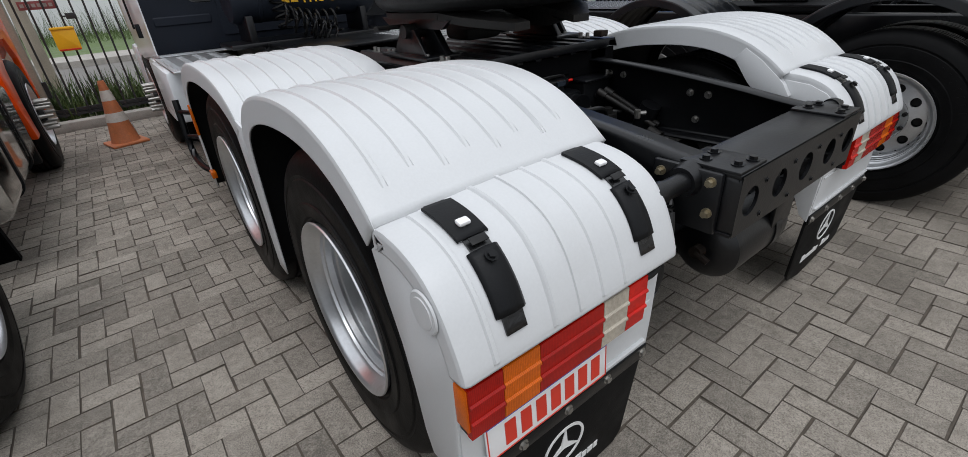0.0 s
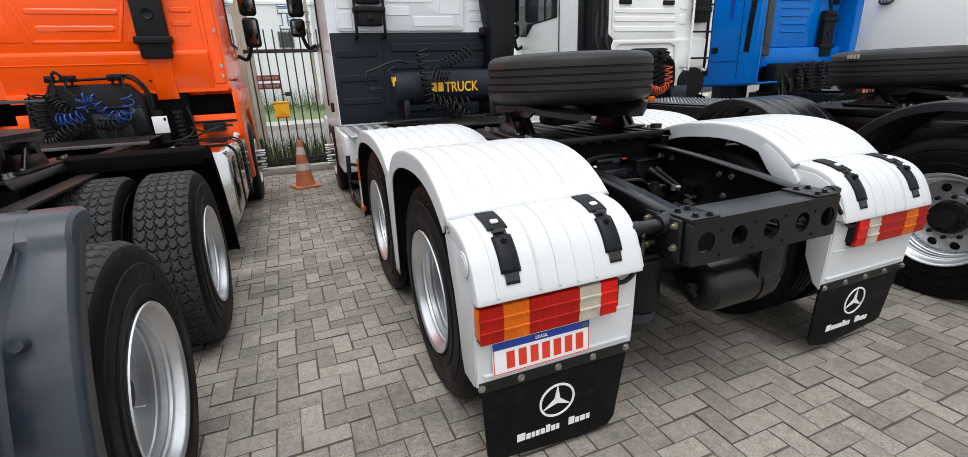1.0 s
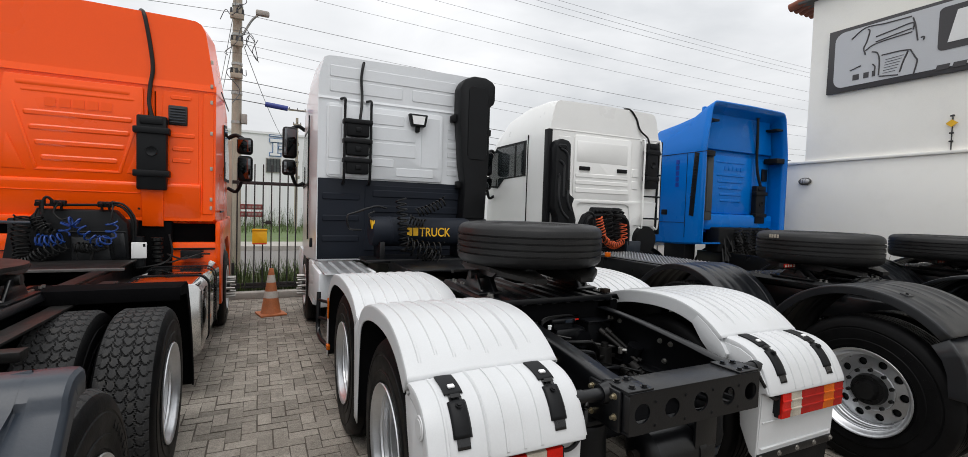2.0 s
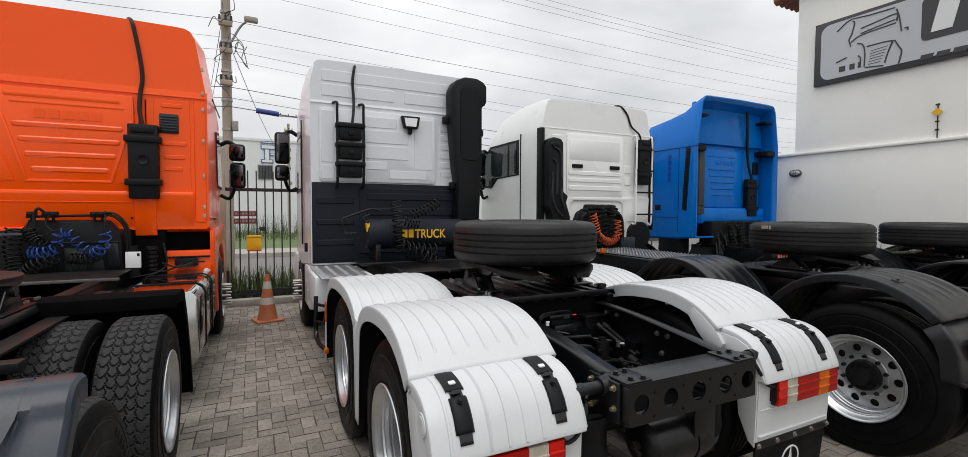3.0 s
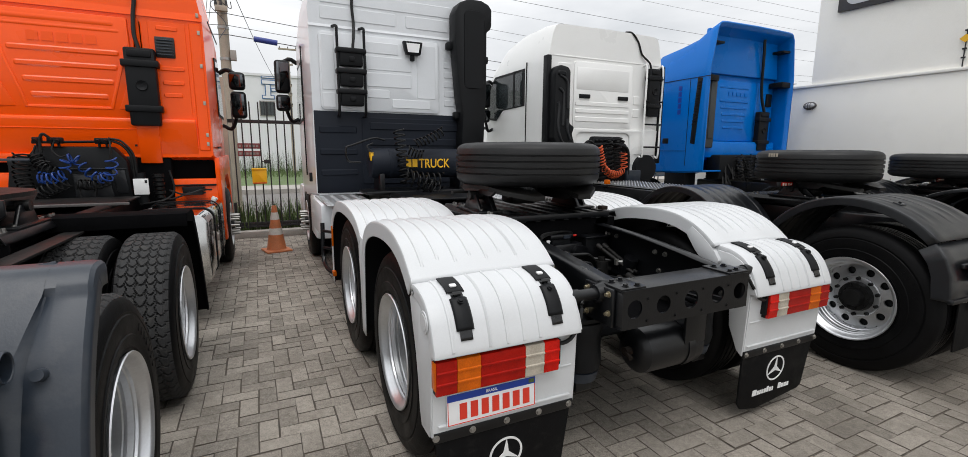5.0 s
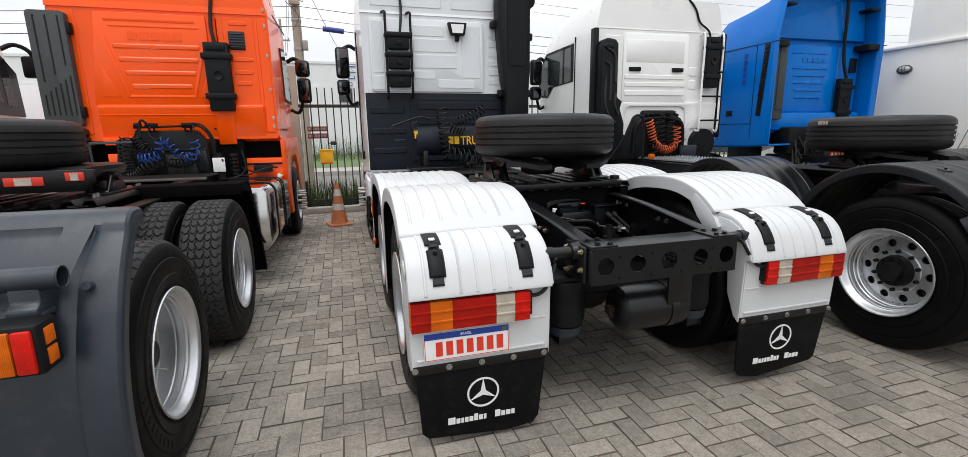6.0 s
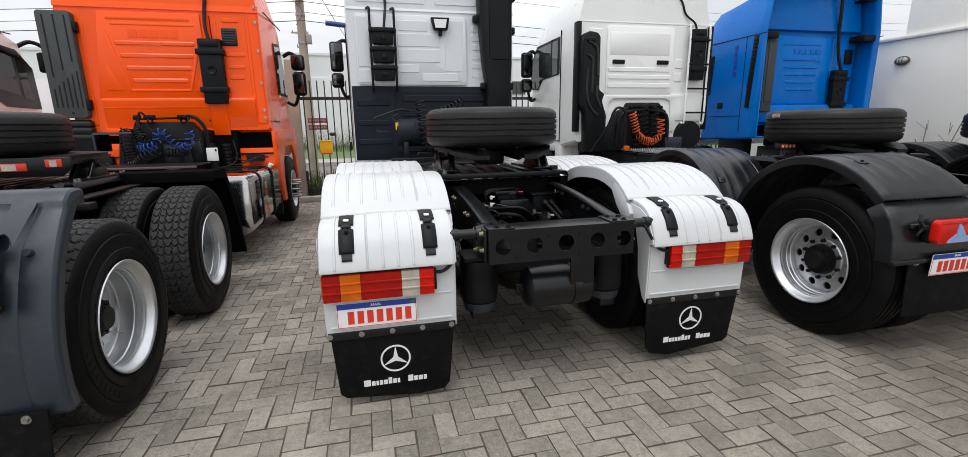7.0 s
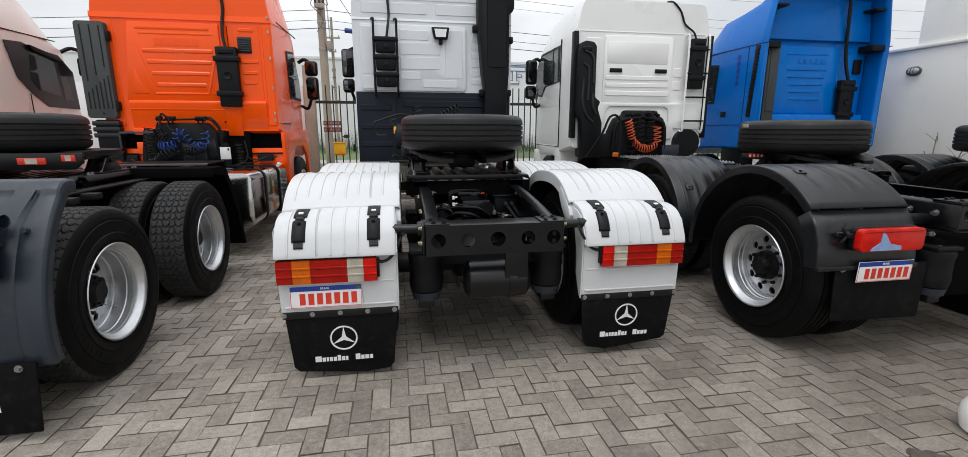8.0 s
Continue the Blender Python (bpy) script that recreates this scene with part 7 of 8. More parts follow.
        part("fender_rib", box(B(), xo - s * 0.10, xi + s * 0.02, e[0] - 0.10, e[0] - 0.075, e[1] - 0.16, e[1] - 0.13, 0.008), M["black_fender"], t)
    return f


def man_truck():
    t = thing("truck", "white tractor unit with black arched fenders", "truck", (3.29, 0, 0), group="parked tractor units")
    chassis(t, -0.40, 5.0, 1.03, 0.74, 0.0)
    # tank and plain black block added to darken the space below the beam
    rear_tank(t, -0.30, 0.30, -0.12, 0.62)
    part("towing_bracket", box(B(), -0.42, 0.42, -0.34, 0.05, 0.40, 0.80, 0.03), M["guard_fill"], t, "black block added to darken the space under the rear beam")
    under_gear(t, (0.20, 1.75))
    engine(t)
    clutter(t, 5)
    fifth_wheel(t, 1.20, True, top=1.273)
    for s in (-1, 1):
        wheel(t, s * 1.305, 0.20, s > 0, deep=0.145, marks=True)
        wheel(t, s * 1.24, 1.78, s > 0, tread="lug", deep=0.13)
        wheel(t, s * 1.18, 5.6, s > 0, twin=False, deep=0.06)
        black_fender(t, s, 0.25, xo=1.335)
        black_fender(t, s, 1.80, False, 0.66)
        bm = B()
        prism(bm, rect(min(s * 0.69, s * 1.147), max(s * 0.69, s * 1.147), 0.768, 0.905, 0.030, 5), "y", -0.439, -0.385, 0.010)
        lamp = part("tail_lamp", bm, M["bright_red"], t, "red tail lamp with a torn blue sticker")
        part("lamp_back", prism(B(), rect(min(s * 0.685, s * 1.152), max(s * 0.685, s * 1.152), 0.763, 0.910, 0.032, 5), "y", -0.395, -0.36, 0.004), M["plastic"], lamp, "black lamp housing")
        part("lens_rib", prism(B(), rect(min(s * 0.71, s * 1.127), max(s * 0.71, s * 1.127), 0.884, 0.889, 0.002), "y", -0.4415, -0.437), M["red"], lamp)
        part("lamp_bracket", box(B(), s * 1.155, s * 1.20, -0.40, -0.36, 0.845, 0.875, 0.008), M["plastic"], lamp)
        part("hook", tube(B(), bend([(s * 1.20, -0.37, 0.93), (s * 1.225, -0.385, 0.90), (s * 1.20, -0.39, 0.86), (s * 1.225, -0.385, 0.82), (s * 1.20, -0.37, 0.80)], 5), 0.008, 7), M["plastic"], lamp)
        if s < 0:
            bm = B()
            prism(bm, [(-1.075, 0.775), (-0.86, 0.775), (-0.86, 0.80), (-0.94, 0.815), (-0.985, 0.875), (-1.005, 0.884), (-1.01, 0.825), (-1.065, 0.79)], "y", -0.4445, -0.4385)
            part("sticker", bm, surface("torn_blue_film", (0.22, 0.33, 0.55), 0.5, var=0.2, scale=14), lamp, "torn pale blue film")
        bm = B()
        prism(bm, [(s * 1.20, 0.655), (s * 1.18, 0.30), (s * 0.52, 0.29), (s * 0.52, 0.66)], "y", -0.355, -0.345, 0.002)
        flap = part("mud_flap", bm, M["flap"], t, "plain black mud flap")
        part("flap_bolt", bolt(B(), (s * 1.15, -0.355, 0.64), (0, -1, 0), 0.012), M["steel"], flap)
        stay = part("fender_stay", rod(B(), (s * 0.40, -0.20, 0.90), (s * 0.75, -0.20, 0.90), 0.045, n=18), M["frame"], t)
        bolts(stay, [((s * 0.425, y, z), (s, 0, 0)) for y, z in ((-0.12, 0.96), (-0.28, 0.96), (-0.12, 0.82), (-0.28, 0.82), (-0.05, 0.90), (-0.34, 0.74))], "steel", 0.014, 0.035)
    number_plate(t, -1.078, -0.385, 0.562, tilt=-2)
    y = 4.48
    bm = hull(B(), [(y, 1.13, 1.20, 2.93, 3.40, 1.00), (4.75, 1.15, 1.15, 2.93, 3.43, 1.01), (5.3, 1.15, 1.05, 2.93, 3.42, 1.02), (5.9, 1.15, 0.90, 2.92, 3.30, 1.03), (6.4, 1.13, 0.75, 2.80, 3.02, 1.03), (6.7, 1.06, 0.6, 1.8, 2.1, 0.96)])
    part("cab_shell", bm, M["man_white"], t, "white painted cab with high roof")
    bm = B()
    prism(bm, rect(-0.66, 0.50, 1.90, 2.90, 0.05), "y", y - 0.02, y + 0.01, 0.012)
    emboss(bm, -0.62, 0.42, 2.48, 2.82, y - 0.02, 0.004, 0.010, 0.012)
    for z0, z1, x0, x1 in ((2.24, 2.31, -0.63, 0.44), (2.13, 2.20, -0.63, 0.45), (2.00, 2.08, -0.63, 0.46)):
        emboss(bm, x0, x1, z0, z1, y - 0.02, 0.010)
    for z0, z1, x0, x1 in ((1.90, 2.86, -0.95, -0.72), (2.30, 2.44, 0.54, 0.68), (2.10, 2.24, 0.54, 0.68), (1.62, 1.74, 0.60, 0.92)):
        emboss(bm, x0, x1, z0, z1, y, 0.010)
    box(bm, -1.065, 1.065, y - 0.006, y + 0.03, 2.945, 2.962, 0.003)
    prism(bm, [(-0.72, 1.90), (-0.76, 1.33), (-0.66, 1.33), (-0.62, 1.60), (-0.58, 1.80), (-0.52, 1.84), (0.40, 1.84), (0.48, 1.80), (0.50, 1.60), (0.47, 1.33), (0.57, 1.33), (0.60, 1.50), (1.06, 1.48), (1.08, 1.90)], "y", y - 0.03, y + 0.05, 0.012)
    press(part("rear_wall", bm, M["man_white"], t, "white pressed rear wall"), M["man_white"])
    bm = B()
    bm.free()
    for x in (-0.56, 0.20):
        part("handle", box(B(), x, x + 0.20, y - 0.045, y - 0.01, 2.355, 2.415, 0.008), M["plastic"], t, "black rear wall grip")
    bm = B()
    prism(bm, [(-0.60, 1.05), (-0.56, 1.45), (-0.46, 1.66), (-0.33, 1.70), (-0.30, 1.78), (0.26, 1.78), (0.29, 1.70), (0.38, 1.66), (0.44, 1.45), (0.46, 1.05)], "y", y - 0.10, y + 0.2, 0.03)
    for k in range(7):
        part("coupling", rod(B(), (-0.26 + 0.085 * k, y - 0.09, 1.72), (-0.26 + 0.085 * k, y - 0.16, 1.70), 0.022, n=10), M["plastic"], t)
    for k in range(2):
        part("pipe", tube(B(), bend([(-0.50 + 0.9 * k, y - 0.12, 1.15), (-0.47 + 0.84 * k, y - 0.14, 1.50), (-0.38 + 0.66 * k, y - 0.14, 1.62), (-0.10 + 0.1 * k, y - 0.14, 1.66)], 8), 0.03, 10), M["plastic"], t)
    part("hose_board", bm, M["plastic"], t, "black hose board under the rear wall")
    # black block in place of the recess, its dark put in as colour
    part("lower_shield", box(B(), -1.0, -0.42, y - 0.12, y + 0.2, 1.04, 1.42, 0.04), M["plastic"], t, "black block standing in for the dark recess under the rear wall")
    bm = rod(B(), (0.82, y - 0.10, 1.27), (0.82, y + 0.2, 1.27), 0.22, n=28)
    part("round_tank", bm, M["plastic"], t)
    bm = B()
    box(bm, 0.36, 0.66, y - 0.15, y - 0.04, 1.04, 1.24, 0.01)
    part("control_unit", bm, M["grey"], t, "small grey box")
    for a, b, r, n, sag, mat in (((-0.29, 4.27, 1.62), (-0.20, 4.26, 1.32), 0.055, 7, 0.0, "hose_orange"), ((-0.19, 4.26, 1.30), (0.22, 4.26, 1.27), 0.06, 10, 0.10, "hose_orange"), ((0.22, 4.26, 1.28), (0.20, 4.27, 1.54), 0.06, 4, 0.0, "hose_orange"), ((-0.10, 4.28, 1.76), (-0.04, 4.28, 1.15), 0.06, 9, 0, "hose_black"), ((0.10, 4.28, 1.76), (0.08, 4.28, 1.2), 0.06, 8, 0, "hose_black"), ((-0.20, 4.28, 1.6), (-0.18, 4.28, 1.1), 0.06, 7, 0, "hose_black")):
        coil_hose(t, a, b, r, n, sag, mat, 0.009, "coiled air hose")
    # air intake at the rear left corner, ladder at the other
    bm = B()
    prism(bm, [(-1.10, 2.74), (-1.13, 2.66), (-1.13, 1.75), (-1.06, 1.62), (-1.04, 1.05), (-0.74, 1.05), (-0.72, 1.58), (-0.80, 1.80), (-0.76, 1.90), (-0.85, 1.96), (-0.86, 2.70), (-0.90, 2.76), (-1.04, 2.78)], "y", y - 0.22, y - 0.02, 0.03)
    for x0, x1, z0, z1 in ((-1.10, -0.94, 2.62, 2.70),):
        emboss(bm, x0, x1, z0, z1, y - 0.22, 0.02, 0.02)
    press(part("air_intake", bm, M["plastic"], t, "black moulded air intake with wavy relief"), M["plastic"])
    for pts in ([(-1.02, 2.66), (-0.93, 2.62), (-0.87, 2.52), (-0.86, 2.20)], [(-1.03, 2.48), (-0.97, 2.44), (-0.94, 2.36), (-0.94, 1.95)], [(-1.04, 2.28), (-1.02, 2.20), (-1.02, 1.90), (-0.95, 1.72), (-0.84, 1.62)], [(-0.86, 2.05), (-0.86, 1.88), (-0.80, 1.74)]):
        part("moulded_channel", tube(B(), bend([(px - 0.04, y - 0.222, pz - 0.03) for px, pz in pts], 6), 0.022, 8), M["black_fender"], t)
    bm = B()
    for s in (0.71, 1.06):
        tube(bm, bend([(s, y - 0.01, 1.47), (s, y - 0.10, 1.50), (s, y - 0.10, 2.2), (s, y - 0.10, 2.88), (s, y - 0.01, 2.92)], 6), 0.016, 8)
    for z in (1.62, 1.99, 2.36, 2.72):
        part("rung", rod(B(), (0.71, y - 0.115, z), (1.06, y - 0.115, z), 0.014, n=8), M["plastic"], t, "black ladder rung")
    part("ladder", bm, M["man_white"], t, "white tube ladder")
    storage_box(t, 0.76, 0.99, 2.12, 2.88, y - 0.02)
    cab_cable(t, [(0.86, y - 0.04, 2.88), (0.80, y - 0.05, 2.98), (0.66, y - 0.02, 3.10), (0.58, y - 0.01, 3.28), (0.45, y - 0.0, 3.41), (0.40, y + 0.1, 3.44)], 0.015)
    bm = B()
    tube(bm, bend([(-1.0, 4.2, 1.05), (-0.80, 4.1, 1.40), (-0.68, 4.1, 1.66), (-0.56, 4.1, 1.68), (-0.50, 4.1, 1.55), (-0.50, 4.1, 1.05)], 8), 0.018, 8)
    part("grab_rail", bm, M["plastic"], t, "black bent grab rail")
    bm = box(B(), -0.46, 0.36, 2.58, 2.60, 1.03, 1.065, 0.003)
    edge = [(2.60, 1.058)]
    for k in range(28):
        edge += [(2.60 + 0.06 * k, 1.072), (2.63 + 0.06 * k, 1.090), (2.652 + 0.06 * k, 1.072)]
    edge += [(4.30, 1.072), (4.30, 1.058)]
    walk_frame = part("catwalk", bm, M["frame"], t, "open catwalk of serrated aluminium bars")
    for k in range(8):
        part("serrated_bar", prism(B(), edge, "x", -0.44 + 0.11 * k, -0.43 + 0.11 * k), M["alu"], walk_frame)
    for s in (-1, 1):
        side_window(t, s * 1.150, s, [(5.10, 2.26), (5.10, 2.84), (6.15, 2.84), (6.45, 2.60), (6.50, 2.12), (6.1, 2.08), (5.85, 2.24)])
        mirror_arm(t, s, 6.2, 2.05, 2.75, s * 1.13)
        bm = B()
        for y0, y1, z0, z1 in ((5.04, 5.05, 1.2, 2.92), (5.04, 6.4, 1.19, 1.20), (5.42, 5.47, 2.26, 2.84)):
            box(bm, s * 1.164, s * 1.145, y0, y1, z0, z1)
        part("door_gap", bm, M["plastic"], t)
        bm = B()
        box(bm, s * 1.165, s * 1.09, 4.43, 4.55, 1.35, 2.94, 0.012)
        part("corner_flap", bm, M["plastic"], t, "black ribbed side flap")
        bm = B()
        box(bm, s * 1.16, s * 0.8, 5.0, 5.25, 0.4, 1.2, 0.04)
        box(bm, s * 1.16, s * 0.8, 6.1, 6.55, 0.35, 1.1, 0.04)
        box(bm, s * 1.16, s * 0.85, 5.2, 6.2, 1.02, 1.22, 0.03)
        part("side_skirt", bm, M["man_white"], t, "white wheel arch and steps")
    bm = B()
    box(bm, -1.0, -0.94, 3.2, 3.26, 1.12, 1.18, 0.008)
    part("side_marker", bm, M["amber"], t)
    return t


man_truck()
marked = spare_tyre(3.19, 1.19, 1.275, label="spare black truck tyre with chalk marks on its side")
for k in range(4):
    part("chalk_mark", box(B(), 0.515, 0.5215, -0.009, 0.009, 0.225, 0.258), M["clear"], marked, "pale chalk bar", at=pose(0, 0, 0, 0, 0, 163 + 3.2 * k))


def blue_truck():
    t = thing("truck", "blue tractor unit with high roof and side wings", "truck", (6.355, -0.12, 0), group="parked tractor units")
    chassis(t, -0.3, 5.0, 0.93)
    under_gear(t, (0.4,))
    clutter(t, 6)
    fifth_wheel(t, 1.36, True, top=1.248)
    for s in (-1, 1):
        wheel(t, s * 1.22, 0.45, s > 0)
        wheel(t, s * 1.18, 5.7, s > 0, twin=False, deep=0.06)
        black_fender(t, s, 0.45)
        black_fender(t, s, 1.95, False, 0.66)
        wheel(t, s * 1.22, 1.95, s > 0)
    y = 4.30
    bm = hull(B(), [(y, 1.145, 1.20, 3.00, 3.735, 0.99), (4.42, 1.145, 1.19, 3.00, 3.68, 1.0), (4.68, 1.145, 1.17, 2.95, 3.52, 1.02), (5.05, 1.145, 1.16, 2.90, 3.44, 1.02), (5.5, 1.145, 1.15, 2.85, 3.37, 1.02), (5.85, 1.14, 1.12, 2.75, 3.12, 1.0), (6.15, 1.12, 1.10, 2.3, 2.80, 0.98), (6.4, 1.06, 1.0, 1.60, 1.90, 1.0)], rear=False)
    part("cab_shell", bm, M["blue"], t, "blue cab with roof fairing and side wings", solid=0.03)
    bm = B()
    box(bm, -1.06, 1.06, 4.62, 4.68, 1.40, 2.95, 0.02)
    upper_bm = prism(B(), [(-1.04, 2.93), (1.04, 2.93), (0.92, 3.68), (-0.92, 3.68)], "y", 4.55, 4.62, 0.02)
    field_bm = prism(B(), rect(-0.72, 0.50, 1.75, 2.84, 0.05), "y", 4.595, 4.63, 0.012)
    for k, z in enumerate((2.48, 2.36, 2.24, 2.12, 2.0)):
        emboss(bm, -0.48 + 0.03 * k, 0.30 - 0.02 * k, z - 0.028, z + 0.028, 4.595, 0.012)
    emboss(bm, -0.5, 0.30, 2.70, 2.74, 4.595, 0.008)
    emboss(bm, 0.56, 1.0, 1.80, 2.84, 4.62, 0.010)
    row_of_bars(t, "blue", -0.28, 0.28, 2.57, 2.64, 4.594, 5, 0.2, 0.008)
    rear = part("rear_wall", bm, M["blue"], t, "blue pressed rear wall with ribs")
    press(rear, M["blue"])
    for name, piece in (("upper_wall", upper_bm), ("pressed_field", field_bm), ("lower_bulge", box(B(), -1.06, 1.06, 4.50, 4.63, 1.45, 1.74, 0.03))):
        part(name, piece, M["blue"], rear)
    bm = B()
    box(bm, -1.01, -0.79, 4.40, 4.60, 1.62, 2.84, 0.03)
    box(bm, -0.97, -0.83, 4.385, 4.41, 1.78, 2.80, 0.010)
    press(part("air_intake", bm, M["intake_grey"], t, "dark grey flat air intake"), M["intake_grey"])
    for s in (-1, 1):
        bm = B()
        prism(bm, [(4.50, 1.68), (4.60, 1.70), (4.53, 2.83), (4.43, 2.81)], "x", s * 1.135, s * 1.152, 0.004)
        lv = part("louvre", bm, M["plastic"], t, "black side louvre")
        for k in range(14):
            bm = B()
            box(bm, s * 1.150, s * 1.160, 4.515 - 0.0055 * k, 4.585 - 0.0055 * k, 2.02 + 0.055 * k, 2.045 + 0.055 * k, 0.003)
            part("slat", bm, M["plastic"], lv)
        side_window(t, s * 1.147, s, [(5.45, 1.95), (5.40, 2.62), (5.75, 2.66), (6.08, 2.25), (6.12, 1.95)])
        for a in ((4.68, 4.688, 1.3, 2.83), (4.25, 6.0, 2.825, 2.835), (4.70, 6.1, 1.56, 1.568)):
            part("body_gap", box(B(), s * 1.150, s * 1.130, *a), M["plastic"], t)
        part("door_handle", box(B(), s * 1.155, s * 1.13, 5.1, 5.24, 1.70, 1.80, 0.01), M["plastic"], t)
        bm = B()
        for k in range(5):
            box(bm, s * 1.140, s * 1.151, 4.86, 4.93, 2.22 + 0.105 * k, 2.30 + 0.105 * k)
        part("lettering", bm, M["plate_blue"], t, "plain dark blue bars of lettering")
        part("wing_brace", box(B(), s * 1.0, s * 0.80, 4.33, 4.60, 3.38, 3.42, 0.008), M["plastic"], t)
        part("wing_brace", box(B(), s * 1.10, s * 0.86, 4.33, 4.60, 2.76, 2.86, 0.012), M["plastic"], t)
        bm = B()
        box(bm, s * 1.10, s * 0.8, 4.7, 5.2, 0.45, 1.30, 0.04)
        part("side_skirt", bm, M["plastic"], t)
    bm = B()
    box(bm, 0.82, 0.97, 4.58, 4.615, 2.42, 2.66, 0.01)
    part("vent", bm, M["plastic"], t)
    storage_box(t, 0.53, 0.81, 1.58, 2.31, 4.59)
    cab_cable(t, [(0.66, 4.50, 2.31), (0.60, 4.53, 2.55), (0.55, 4.53, 2.85), (0.50, 4.50, 3.2), (0.45, 4.48, 3.60)], 0.026)
    bm = B()
    box(bm, -0.70, 0.75, 4.30, 4.60, 1.05, 1.50, 0.04)
    rnd = random.Random(4)
    for k in range(26):
        x, z = rnd.uniform(-0.6, 0.65), rnd.uniform(1.1, 1.50)
        part("hose", rod(B(), (x, 4.31, z), (x + rnd.uniform(-0.1, 0.1), 4.22, z - rnd.uniform(0.05, 0.3)), rnd.uniform(0.012, 0.03), n=7), M["hose_black"], t)
    part("hose_board", bm, M["plastic"], t, "black hose board full of hoses")
    for x in (-0.35, -0.1, 0.15, 0.4):
        coil_hose(t, (x, 4.2, 1.5), (x + 0.05, 4.18, 1.05), 0.055, 8, 0, "hose_black", 0.009, "black coiled air hose")
    return t


blue_truck()
spare_tyre(5.92, 1.24, 1.25, label="spare black truck tyre near the white wall")


def cream_truck():
    t = thing("truck", "pale champagne tractor unit with dark windows", "truck", (-6.66, 0, 0), group="parked tractor units")
    chassis(t, -0.2, 4.6, 0.93)
    wheel(t, 1.14, 5.3, True, twin=False, deep=0.06)
    wheel(t, -1.14, 5.3, False, twin=False, deep=0.06)
    for s in (-1, 1):
        wheel(t, s * 1.14, 0.6, s > 0)
    bm = hull(B(), [(4.1, 1.12, 1.20, 2.80, 3.75, 0.92), (4.7, 1.15, 1.15, 2.80, 3.66, 0.95), (5.1, 1.16, 1.10, 2.78, 3.40, 0.97), (5.45, 1.16, 1.10, 2.72, 3.08, 1.0), (5.72, 1.155, 1.0, 2.62, 2.80, 1.02), (5.95, 1.12, 0.9, 2.0, 2.2, 1.04), (6.2, 1.05, 0.6, 1.35, 1.6, 1.0)])
    part("cab_shell", bm, M["cream"], t, "pale champagne painted cab")
    for s in (-1, 1):
        ring = [(4.63, 2.60), (4.92, 2.62), (5.11, 2.58), (5.60, 2.545), (5.87, 2.33), (5.90, 1.775), (5.23, 1.79), (4.955, 1.96), (4.75, 2.15)]
        band = part("window_band", prism(B(), ring, "x", s * 1.160, s * 1.170), M["black_fender"], t, "black band round the cab's side windows")
        part("pane", prism(B(), [(5.03, 2.51), (5.475, 2.48), (5.51, 1.945), (5.09, 2.015), (4.97, 2.145)], "x", s * 1.168, s * 1.174), M["glass"], band, "dark reflecting side window")
        part("pane", prism(B(), [(5.555, 2.49), (5.68, 2.46), (5.775, 1.885), (5.59, 1.905)], "x", s * 1.168, s * 1.174), M["glass"], band, "narrow front side window")
        part("visor", prism(B(), [(5.00, 2.60), (5.45, 2.53), (5.62, 2.47), (5.62, 2.43), (5.40, 2.47), (5.05, 2.53)], "x", s * 1.172, s * 1.215, 0.006), M["plastic"], band, "black wind deflector over the window")
        bm = tube(B(), bend([(s * 1.12, 5.72, 2.60), (s * 1.22, 5.84, 2.68), (s * 1.34, 5.92, 2.60), (s * 1.36, 5.96, 2.40)], 6), 0.028, 8)
        box(bm, s * 1.22, s * 1.42, 5.90, 5.99, 2.28, 2.56, 0.035)
        part("mirror", bm, M["plastic"], t, "black side mirror")
        bm = B()
        box(bm, s * 1.165, s * 1.150, 4.93, 4.937, 1.2, 1.95)
        box(bm, s * 1.172, s * 1.155, 4.6, 5.9, 1.62, 1.63)
        part("door_gap", bm, M["plastic"], t)
        part("roof_seam", box(B(), s * 1.163, s * 1.140, 4.2, 5.6, 2.735, 2.745), M["plastic"], t)
        part("step_panel", box(B(), s * 1.15, s * 0.9, 5.75, 6.1, 0.40, 1.15, 0.04), M["cream"], t, "pale step panel under the door")
    return t


cream_truck()


# ---- yard border: kerb, fence, post, verge, street ----
kerb = part("kerb", box(B(), -14, 8.05, 7.48, 7.68, -0.045, 0.11, 0.015), M["kerb"])
tagged(kerb, "grey concrete kerb along the fence", "kerb", kind="structure")
verge = part("verge", box(B(), -14, 14, 7.68, 10.4, -0.045, 0.05), M["verge"], smooth=0)
tagged(verge, "planted soil strip behind the fence", "verge", kind="structure")
far_verge = part("far_verge", box(B(), -60, 70, 19.3, 36, -0.045, 0.10), M["grass"], smooth=0)
tagged(far_verge, "grass strip across the street", "grass", kind="structure")
far_kerb = part("far_kerb", box(B(), -60, 70, 17.1, 19.3, -0.045, 0.12), M["kerb"], smooth=0)
tagged(far_kerb, "pale pavement edge across the street", "pavement", kind="structure")


